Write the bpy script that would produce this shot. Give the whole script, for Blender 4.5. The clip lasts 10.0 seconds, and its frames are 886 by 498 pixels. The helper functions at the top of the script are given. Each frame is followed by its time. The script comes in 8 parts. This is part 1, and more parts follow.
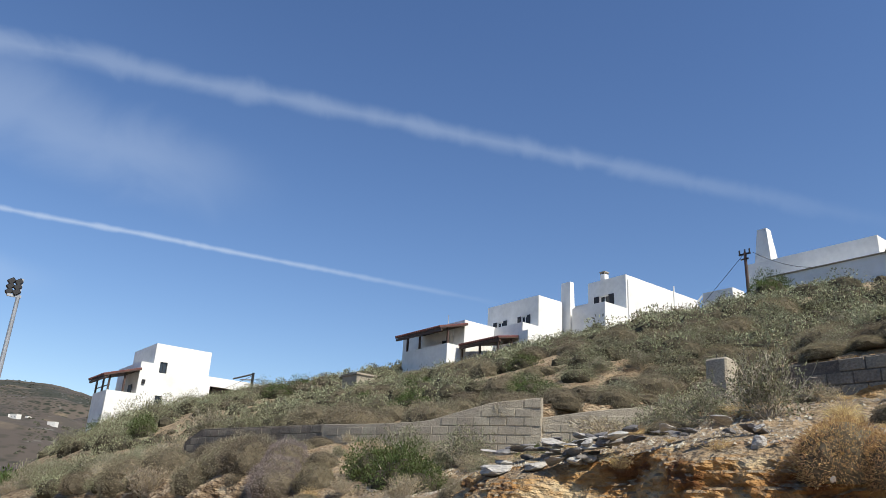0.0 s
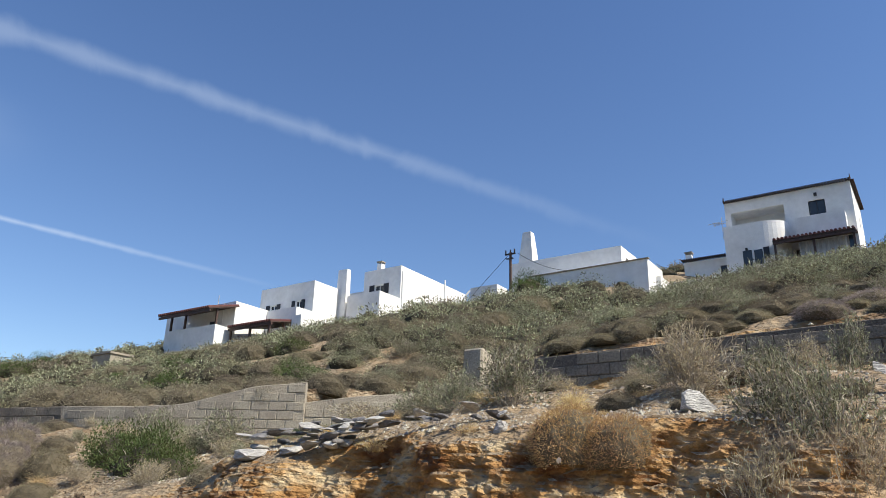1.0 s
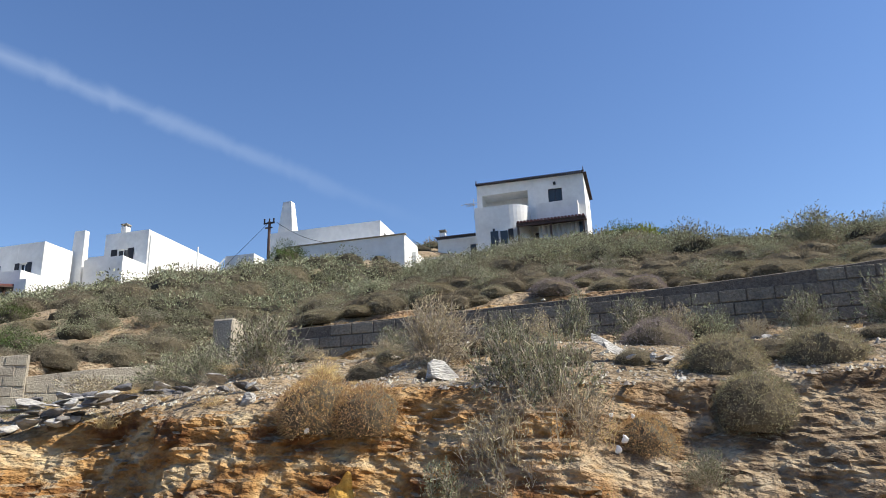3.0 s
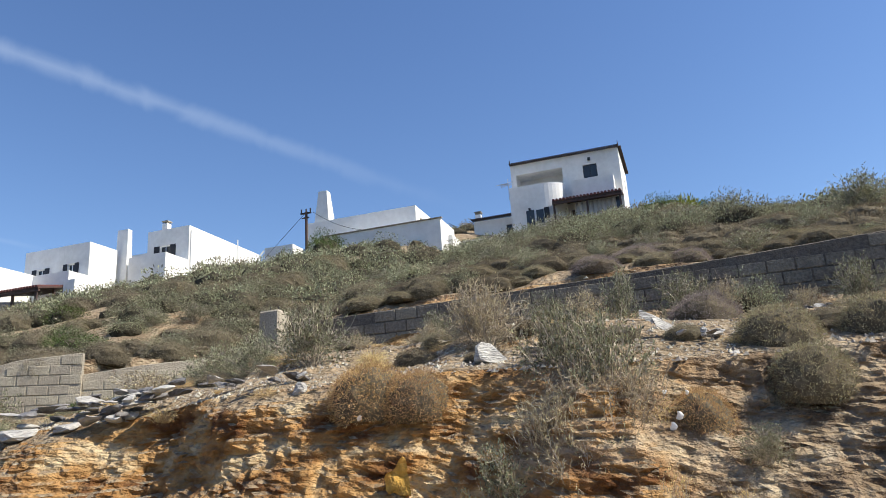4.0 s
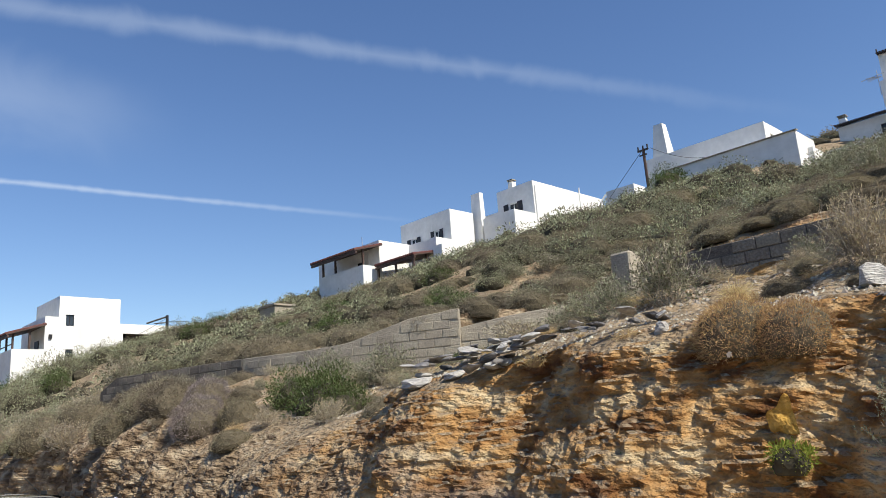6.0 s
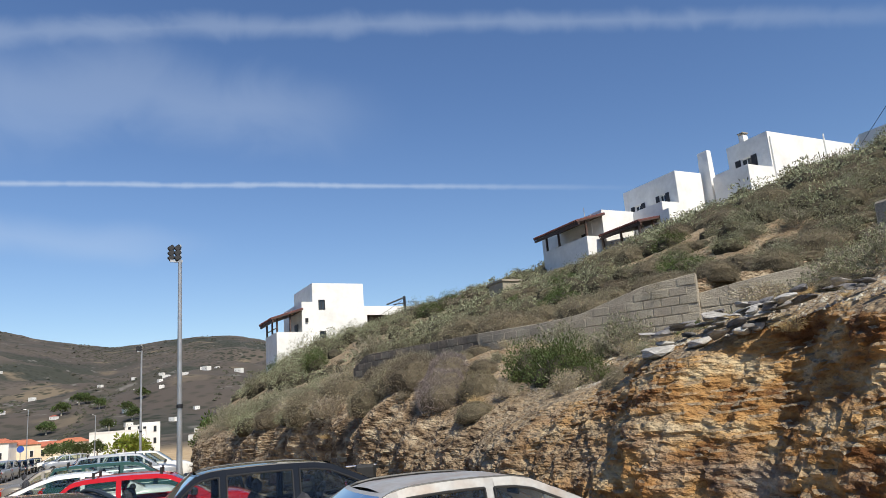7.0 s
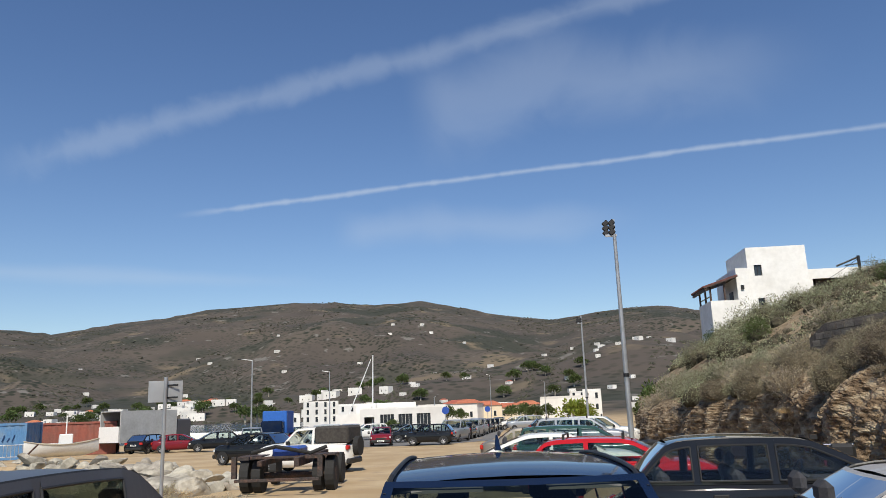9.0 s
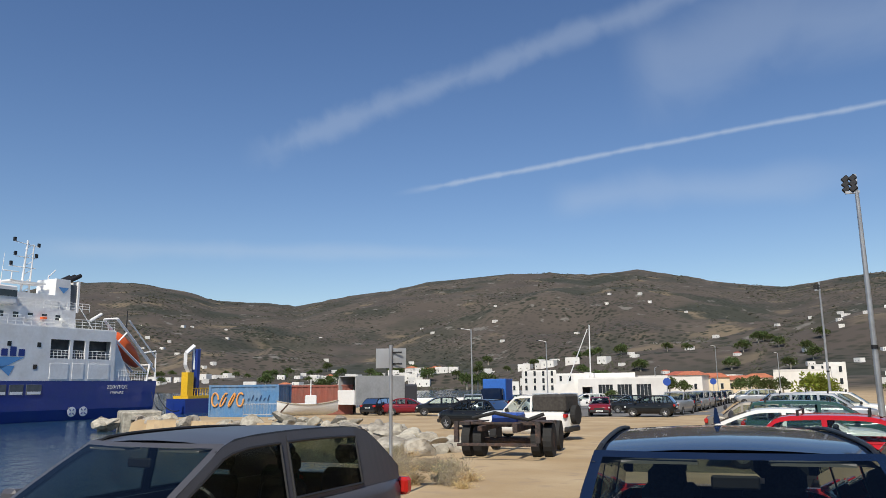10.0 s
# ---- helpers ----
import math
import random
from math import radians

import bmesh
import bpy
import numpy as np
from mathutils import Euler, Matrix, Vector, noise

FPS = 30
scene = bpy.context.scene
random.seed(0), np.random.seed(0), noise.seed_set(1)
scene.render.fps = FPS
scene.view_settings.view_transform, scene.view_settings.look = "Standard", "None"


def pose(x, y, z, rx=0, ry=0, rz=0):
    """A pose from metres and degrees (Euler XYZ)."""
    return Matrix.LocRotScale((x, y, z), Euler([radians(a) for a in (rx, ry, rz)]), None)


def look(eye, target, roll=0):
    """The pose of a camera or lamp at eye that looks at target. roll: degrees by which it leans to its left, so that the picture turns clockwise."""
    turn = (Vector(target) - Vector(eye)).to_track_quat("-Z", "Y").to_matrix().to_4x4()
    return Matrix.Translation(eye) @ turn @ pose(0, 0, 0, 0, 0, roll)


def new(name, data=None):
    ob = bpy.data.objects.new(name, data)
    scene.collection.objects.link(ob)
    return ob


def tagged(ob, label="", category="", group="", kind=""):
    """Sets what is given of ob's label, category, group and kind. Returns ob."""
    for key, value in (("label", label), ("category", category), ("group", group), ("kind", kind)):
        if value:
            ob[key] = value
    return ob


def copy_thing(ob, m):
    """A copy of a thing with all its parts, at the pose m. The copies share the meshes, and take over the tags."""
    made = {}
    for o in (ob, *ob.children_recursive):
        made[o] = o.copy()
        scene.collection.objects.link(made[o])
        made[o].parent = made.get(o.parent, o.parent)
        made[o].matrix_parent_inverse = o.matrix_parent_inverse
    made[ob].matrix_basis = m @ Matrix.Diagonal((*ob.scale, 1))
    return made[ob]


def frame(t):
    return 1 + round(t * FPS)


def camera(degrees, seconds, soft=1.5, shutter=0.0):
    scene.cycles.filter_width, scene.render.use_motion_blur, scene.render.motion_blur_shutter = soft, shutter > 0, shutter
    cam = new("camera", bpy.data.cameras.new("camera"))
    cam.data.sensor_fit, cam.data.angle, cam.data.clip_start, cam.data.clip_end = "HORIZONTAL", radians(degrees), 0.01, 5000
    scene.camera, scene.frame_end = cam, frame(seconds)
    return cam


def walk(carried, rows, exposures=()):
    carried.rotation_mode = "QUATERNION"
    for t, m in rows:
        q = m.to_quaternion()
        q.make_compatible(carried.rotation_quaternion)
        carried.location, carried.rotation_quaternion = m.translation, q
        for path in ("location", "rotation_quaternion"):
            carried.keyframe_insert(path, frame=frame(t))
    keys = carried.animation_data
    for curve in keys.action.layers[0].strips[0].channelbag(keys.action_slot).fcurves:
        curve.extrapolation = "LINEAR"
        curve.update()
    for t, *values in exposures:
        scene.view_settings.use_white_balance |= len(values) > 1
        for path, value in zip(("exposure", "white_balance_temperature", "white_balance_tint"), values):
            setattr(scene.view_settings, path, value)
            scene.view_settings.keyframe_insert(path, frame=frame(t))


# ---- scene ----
# ---- camera ----
cam = camera(61.48, 10.0, 0.6)
ROWS = [
    (0.0, -0.038, -0.059, 1.838, 109.77, -2.89, -39.03),
    (0.5, -0.005, -0.130, 1.838, 109.69, -2.12, -47.84),
    (1.0, 0.044, -0.129, 1.827, 109.39, -1.47, -56.30),
    (1.5, 0.042, -0.102, 1.822, 108.86, -0.83, -64.05),
    (2.0, 0.064, -0.125, 1.818, 108.36, -0.07, -69.99),
    (2.5, 0.097, -0.141, 1.817, 107.82, 0.83, -73.57),
    (2.7, 0.111, -0.143, 1.819, 107.60, 1.20, -74.32),
    (3.8, 0.080, -0.068, 1.857, 106.20, 3.28, -72.48),
    (4.0, 0.093, -0.063, 1.852, 106.00, 3.51, -71.10),
    (4.5, 0.111, -0.052, 1.849, 105.41, 3.97, -66.34),
    (5.0, 0.109, -0.048, 1.851, 104.82, 4.21, -59.89),
    (6.5, 0.131, 0.014, 1.859, 102.94, 4.22, -35.25),
    (7.0, 0.123, 0.122, 1.843, 102.75, 4.31, -26.49),
    (7.5, -0.016, 0.156, 1.879, 102.77, 4.14, -18.11),
    (8.0, -0.094, 0.199, 1.885, 102.97, 3.63, -10.16),
    (8.5, -0.174, 0.182, 1.880, 102.83, 2.85, -2.47),
    (9.0, -0.226, 0.200, 1.872, 102.28, 2.00, 5.46),
    (9.5, -0.198, 0.176, 1.875, 101.40, 1.16, 13.82),
    (10.0, -0.156, 0.182, 1.862, 100.38, 0.71, 21.81),
]
walk(cam, [(t, pose(x, y, z, rx, ry, rz)) for t, x, y, z, rx, ry, rz in ROWS], [(0.0, 0.03), (1.5, 0.27), (4.5, 0.33), (6.5, 0.0), (8.0, -0.15), (10.0, -0.3)])

# ---- light: clear midday sky, one sun behind the shoulder of the hill ----
SUN_AZ, SUN_EL = 174.0, 48.0   # degrees clockwise from +y, above the horizon
world = bpy.data.worlds.new("sky")
scene.world = world
world.use_nodes = True
wn = world.node_tree.nodes
sky = wn.new("ShaderNodeTexSky")
sky.sky_type = "NISHITA"
sky.sun_disc = False
sky.sun_elevation, sky.sun_rotation = radians(SUN_EL), radians(SUN_AZ)
sky.air_density, sky.dust_density, sky.ozone_density = 1.04, 0.2, 2.3
wn["Background"].inputs["Strength"].default_value = 0.13
deep = wn.new("ShaderNodeHueSaturation")   # the clear air of the islands
deep.inputs["Hue"].default_value, deep.inputs["Saturation"].default_value = 0.508, 1.15
world.node_tree.links.new(sky.outputs[0], deep.inputs["Color"])
world.node_tree.links.new(deep.outputs[0], wn["Background"].inputs["Color"])
sun = new("sun", bpy.data.lights.new("sun", "SUN"))
sun.data.energy, sun.data.angle, sun.data.color = 5.8, radians(0.55), (1.0, 0.93, 0.80)
sa, se = radians(SUN_AZ), radians(SUN_EL)
sun.matrix_world = look((40 * math.sin(sa), 40 * math.cos(sa), 60), (0, 0, 60 - 40 * math.tan(se)))


# ---- materials ----
def material(name, base, rough=0.8, metal=0.0, grain=0.0, scale=30.0, stain=None, stain_scale=1.5, stain_amount=0.5, bump=0.0, bump_scale=40.0,
             per_object=0.0, per_island=0.0, coat=0.0, spec=0.5, stretch=(1, 1, 1)):
    """Principled paint with fine grain, broad stains and relief in real-world metres."""
    m = bpy.data.materials.new(name)
    m.use_nodes = True
    nt = m.node_tree
    n, l = nt.nodes, nt.links
    p = n["Principled BSDF"]
    p.inputs["Roughness"].default_value, p.inputs["Metallic"].default_value = rough, metal
    p.inputs["Coat Weight"].default_value = coat
    p.inputs["Specular IOR Level"].default_value = spec
    geo = n.new("ShaderNodeNewGeometry")
    mapping = n.new("ShaderNodeMapping")
    mapping.inputs["Scale"].default_value = stretch
    l.new(geo.outputs["Position"], mapping.inputs["Vector"])
    rgb = n.new("ShaderNodeRGB")
    rgb.outputs[0].default_value = (*base, 1)
    col = rgb.outputs[0]

    def mix(a, b, fac, mode="MIX"):
        x = n.new("ShaderNodeMix")
        x.data_type, x.blend_type = "RGBA", mode
        x.inputs[0].default_value = 1.0
        if not isinstance(fac, float):
            l.new(fac, x.inputs[0])
        else:
            x.inputs[0].default_value = fac
        for src, slot in ((a, 6), (b, 7)):
            if isinstance(src, tuple):
                x.inputs[slot].default_value = (*src, 1)
            else:
                l.new(src, x.inputs[slot])
        return x.outputs[2]

    def noise_tex(sc, detail=5.0, low=0.4, high=0.6):
        t = n.new("ShaderNodeTexNoise")
        t.inputs["Scale"].default_value, t.inputs["Detail"].default_value = sc, detail
        l.new(mapping.outputs[0], t.inputs["Vector"])
        r = n.new("ShaderNodeMapRange")
        r.inputs[1].default_value, r.inputs[2].default_value = low, high
        l.new(t.outputs["Fac"], r.inputs[0])
        return r.outputs[0]

    if stain:
        f = noise_tex(stain_scale, 6.0, 0.42, 0.66)
        s = n.new("ShaderNodeMath")
        s.operation = "MULTIPLY"
        s.inputs[1].default_value = stain_amount
        l.new(f, s.inputs[0])
        col = mix(col, stain, s.outputs[0])
    if grain:
        g = noise_tex(scale, 4.0, 0.3, 0.7)
        r = n.new("ShaderNodeMapRange")
        r.inputs[3].default_value, r.inputs[4].default_value = 1 - grain, 1 + grain
        l.new(g, r.inputs[0])
        c = n.new("ShaderNodeCombineColor")
        for i in range(3):
            l.new(r.outputs[0], c.inputs[i])
        col = mix(col, c.outputs[0], 1.0, "MULTIPLY")
    for amount, source in ((per_object, "o"), (per_island, "i")):
        if amount:
            out = n.new("ShaderNodeObjectInfo").outputs["Random"] if source == "o" else geo.outputs["Random Per Island"]
            hs = n.new("ShaderNodeHueSaturation")
            r = n.new("ShaderNodeMapRange")
            r.inputs[3].default_value, r.inputs[4].default_value = 1 - amount, 1 + amount
            l.new(out, r.inputs[0])
            l.new(r.outputs[0], hs.inputs["Value"])
            r2 = n.new("ShaderNodeMapRange")
            r2.inputs[3].default_value, r2.inputs[4].default_value = 0.5 - amount * 0.06, 0.5 + amount * 0.06
            l.new(out, r2.inputs[0])
            l.new(r2.outputs[0], hs.inputs["Hue"])
            l.new(col, hs.inputs["Color"])
            col = hs.outputs[0]
    l.new(col, p.inputs["Base Color"])
    if bump:
        b = n.new("ShaderNodeBump")
        b.inputs["Strength"].default_value = bump
        b.inputs["Distance"].default_value = 0.05
        t = noise_tex(bump_scale, 6.0, 0.2, 0.8)
        l.new(t, b.inputs["Height"])
        l.new(b.outputs[0], p.inputs["Normal"])
    return m


WHITE = material("white_render", (0.80, 0.79, 0.76), 0.85, grain=0.05, scale=3, stain=(0.62, 0.60, 0.55), stain_scale=0.6, stain_amount=0.45, bump=0.12, bump_scale=12)
TILE = material("terracotta", (0.115, 0.036, 0.028), 0.8, grain=0.25, scale=6, stain=(0.20, 0.10, 0.08), stain_scale=2, per_object=0.15)
DARKWOOD = material("dark_wood", (0.055, 0.03, 0.022), 0.6, grain=0.3, scale=20, stain=(0.10, 0.05, 0.03), stain_scale=3)
SHUTTER = material("shutter_paint", (0.018, 0.016, 0.018), 0.5, grain=0.2, scale=30)
GLASS_DARK = material("window_glass", (0.03, 0.035, 0.04), 0.05, grain=0.1, scale=2, coat=0.3)
FRAME_WHITE = material("white_frame", (0.75, 0.75, 0.73), 0.5, grain=0.05, scale=10)
CURTAIN = material("curtain", (0.45, 0.45, 0.44), 0.9, grain=0.2, scale=10, stretch=(1, 6, 0.5))
CONCRETE = material("grey_concrete", (0.37, 0.325, 0.25), 0.92, grain=0.18, scale=25, stain=(0.22, 0.195, 0.16), stain_scale=1.1, stain_amount=0.7, bump=0.35, bump_scale=30, per_object=0.10)
MORTAR = material("mortar", (0.40, 0.35, 0.27), 0.95, grain=0.2, scale=30, stain=(0.23, 0.205, 0.17), stain_scale=1.1, stain_amount=0.7, bump=0.5, bump_scale=40)
STEEL = material("galvanised_steel", (0.42, 0.43, 0.44), 0.45, 0.6, grain=0.1, scale=8, stain=(0.25, 0.24, 0.23), stain_scale=2)
IRON = material("dark_iron", (0.03, 0.03, 0.032), 0.5, 0.5, grain=0.2, scale=20)
RUBBER = material("rubber", (0.018, 0.018, 0.018), 0.85, grain=0.2, scale=40)


# ---- helpers for meshes ----
def part(name, bm, mat, parent=None, label="", smooth=False):
    """Links a bmesh as one mesh object under a thing or a part."""
    me = bpy.data.meshes.new(name)
    bm.to_mesh(me)
    bm.free()
    if smooth:
        me.shade_smooth()
    me.materials.append(mat)
    ob = new(name, me)
    ob.parent = parent
    if label:
        ob["label"] = label
    return ob


def mesh(name, verts, faces, mats, parent=None, label="", smooth=False, index=None):
    me = bpy.data.meshes.new(name)
    me.from_pydata([tuple(v) for v in verts], [], [tuple(f) for f in faces])
    for m in mats if isinstance(mats, (list, tuple)) else [mats]:
        me.materials.append(m)
    if index is not None:
        me.polygons.foreach_set("material_index", np.asarray(index, dtype=np.int32))
    if smooth:
        me.shade_smooth()
    me.update()
    ob = new(name, me)
    ob.parent = parent
    if label:
        ob["label"] = label
    return ob


def thing(name, at, label, category, group="", kind="", rz=0.0):
    ob = new(name)
    ob.empty_display_size = 0.2
    ob.matrix_world = pose(*at, 0, 0, rz)
    return tagged(ob, label, category, group, kind)


def box(bm, x0, x1, y0, y1, z0, z1, bevel=0.0):
    vs = [bm.verts.new(c) for c in ((x0, y0, z0), (x1, y0, z0), (x1, y1, z0), (x0, y1, z0), (x0, y0, z1), (x1, y0, z1), (x1, y1, z1), (x0, y1, z1))]
    fs = [bm.faces.new([vs[i] for i in f]) for f in ((0, 3, 2, 1), (4, 5, 6, 7), (0, 1, 5, 4), (1, 2, 6, 5), (2, 3, 7, 6), (3, 0, 4, 7))]
    if bevel:
        bmesh.ops.bevel(bm, geom=list({e for f in fs for e in f.edges}), offset=bevel, segments=1, affect="EDGES")
    return vs


def boxes(*rows, bevel=0.0):
    bm = bmesh.new()
    for r in rows:
        box(bm, *r, bevel=bevel)
    return bm


def tube(bm, a, b, r0, r1=None, seg=8):
    """A tapered rod from a to b."""
    a, b = Vector(a), Vector(b)
    r1 = r0 if r1 is None else r1
    q = (b - a).to_track_quat("Z", "Y")
    rings = []
    for c, r in ((a, r0), (b, r1)):
        rings.append([bm.verts.new(c + q @ Vector((r * math.cos(k * math.tau / seg), r * math.sin(k * math.tau / seg), 0))) for k in range(seg)])
    for k in range(seg):
        bm.faces.new((rings[0][k], rings[0][(k + 1) % seg], rings[1][(k + 1) % seg], rings[1][k]))
    bm.faces.new(rings[0][::-1])
    bm.faces.new(rings[1])


def strip(bm, rows):
    """Skins a grid of points."""
    g = [[bm.verts.new(p) for p in r] for r in rows]
    for a, b in zip(g, g[1:]):
        for k in range(len(a) - 1):
            bm.faces.new((a[k], a[k + 1], b[k + 1], b[k]))
    return g


def rods(*rows, seg=8):
    bm = bmesh.new()
    for r in rows:
        tube(bm, *r, seg=seg)
    return bm


def smooth(a, b, x):
    t = min(1.0, max(0.0, (x - a) / (b - a)))
    return t * t * (3 - 2 * t)


def nz(x, y=0.0, z=0.0, seed=0.0):
    return noise.noise(Vector((x + seed * 17.3, y - seed * 9.1, z + seed * 5.7)))


# ---- lie of the land ----
def foot(y):
    return 5.7 + 0.35 * nz(y * 0.35, 3.1) + 0.7 * smooth(9.0, 22.0, y) - 0.5 * smooth(24.0, 36.0, y) + 0.15 * max(0.0, y - 38)


def cut_width(y):
    return 1.5 + 0.5 * smooth(8.0, 12.0, y) + 0.3 * nz(y * 0.5, 8.2)


EDGE_Y = (-40, -10, 0, 2.3, 5.0, 6.1, 8.2, 9.6, 10.6, 13, 16, 25, 40, 120)
EDGE_Z = (2.6, 2.7, 2.62, 2.72, 2.70, 2.55, 2.45, 2.15, 2.1, 2.45, 2.95, 2.85, 2.3, 1.6)
WALL_A = ((12.3, 11.8), (10.9, 14.3), (9.9, 17.2), (8.7, 22.6))     # lower block wall, from its high end


def wall_a_x(y):
    return float(np.interp(y, [p[1] for p in WALL_A], [p[0] for p in WALL_A]))


def wall_a_top(y):
    return float(np.interp(y, (11.8, 12.8, 14.2, 15.2, 17.2, 22.6), (4.47, 4.36, 3.95, 3.9, 3.92, 3.95)))


def slope_z(x, y):
    """Height of the hillside above the cut edge."""
    xe = foot(y) + cut_width(y)
    z = float(np.interp(y, EDGE_Y, EDGE_Z)) + (0.31 - 0.08 * smooth(6.0, 9.0, y)) * min(x - xe, 12.0 - xe)
    z -= 0.34 * smooth(9.2, 11.4, x) * (1 - smooth(5.6, 9.0, y))
    if x > 12.0:
        z += 0.34 * (min(x, 62.0) - 12.0)
        z += 0.70 * smooth(12.0, 12.25, x) * (1 - smooth(5.6, 9.0, y))
    if 11.9 < y < 24 and x > wall_a_x(y) + 0.12:
        z = max(z, wall_a_top(y) - 0.14 + 0.13 * (x - wall_a_x(y)))
    z += 1.0 * smooth(9, 20, y) * smooth(12, 20, x) * (1 - 0.6 * smooth(30, 40, x)) - 0.45 * smooth(24, 34, x) * (1 - smooth(4, 11, y)) + 0.7 * smooth(28, 38, x) * smooth(10, 15, y) * (1 - smooth(27, 33, y)) + 1.9 * smooth(40, 56, y) * smooth(8, 15, x)
    z += (0.16 * nz(x * 0.45, y * 0.45, 2.0) + 0.07 * nz(x * 1.7, y * 1.7, 4.0)) * smooth(0.0, 1.5, x - xe)
    z -= 1.5 * smooth(18, 34, x) * (1 - smooth(-7, 2, y))
    z -= 4.0 * smooth(70.0, 125.0, y) + 5.0 * smooth(95.0, 140.0, y)
    return z


def lot_z(y):
    return -0.011 * min(60.0, max(0.0, y - 8.0))


def steepness(y):
    """How far the cut stands upright before it rounds over into the slope."""
    return 1.75 + 2.6 * smooth(7.5, 10.0, y)


def land_z(x, y):
    f = foot(y)
    xe = f + cut_width(y)
    if x <= f:
        return lot_z(y)
    if x < xe:
        return lot_z(y) + (slope_z(xe, y) - lot_z(y)) * ((x - f) / (xe - f)) ** (1 / steepness(y))
    return slope_z(x, y)


def hill_mesh():
    ys = list(np.arange(-45, -6, 0.9)) + list(np.arange(-6, 22, 0.075)) + list(np.arange(22, 50, 0.4)) + list(np.arange(50, 150, 1.5))
    xs = list(np.arange(0.05, 4.6, 0.12)) + list(np.arange(4.6, 20, 0.4)) + list(np.arange(20, 90, 1.2))
    NC = 92
    verts, faces = [], []
    for y in ys:
        f, w = foot(y), cut_width(y)
        z0, z1 = lot_z(y) - 0.15, slope_z(f + w, y)
        far = smooth(8, 11, y)
        for k in range(NC):
            u = k / (NC - 1)
            z = z0 + (z1 - z0) * u
            # bedded rock: thin broken ledges run along the bank, dipping a little, with hollows washed between them
            bed = z + 0.10 * y + 0.22 * nz(y * 0.35, z * 0.4, 1.0)
            b1, b2 = bed * 5.0 + 0.8 * nz(y * 1.1, z, 3.0), bed * 13.0 + 1.6 * nz(y * 2.3, z * 2.0, 4.0)
            broken = smooth(-0.05, 0.35, nz(y * 1.1, bed * 1.6, 12.0))
            fine = smooth(-0.2, 0.3, nz(y * 1.7, z * 1.5, 15.0))
            d = (0.42 + 0.10 * far) * nz(y * 0.65, z * 0.5, 9.0) + (0.16 + 0.08 * far) * nz(y * 1.9, z * 1.3, 6.0) + 0.06 * nz(y * 4.5, z * 4.0, 2.0)
            d -= (0.060 * (b1 % 1.0) * broken + 0.032 * (b2 % 1.0) * fine) * (1 - 0.8 * far)
            d += 0.05 * nz(y * 9, z * 8, 18.0) + 0.03 * nz(y * 19, z * 17, 19.0)
            d += 0.045 * nz(y * 8, bed * 14, 5.0) + 0.03 * nz(y * 17, bed * 24, 8.0)
            lean = u ** steepness(y)
            verts.append((f + w * lean + d * smooth(0, 0.12, u) * (1 - smooth(0.9, 1.0, u)), y, z))
        for s in xs:
            x = f + w + s
            verts.append((x, y, slope_z(x, y) + 0.03 * nz(x * 6, y * 6, 1.0)))
    n = NC + len(xs)
    for j in range(len(ys) - 1):
        a = j * n
        for k in range(n - 1):
            faces.append((a + k, a + k + 1, a + n + k + 1, a + n + k))
    return verts, faces


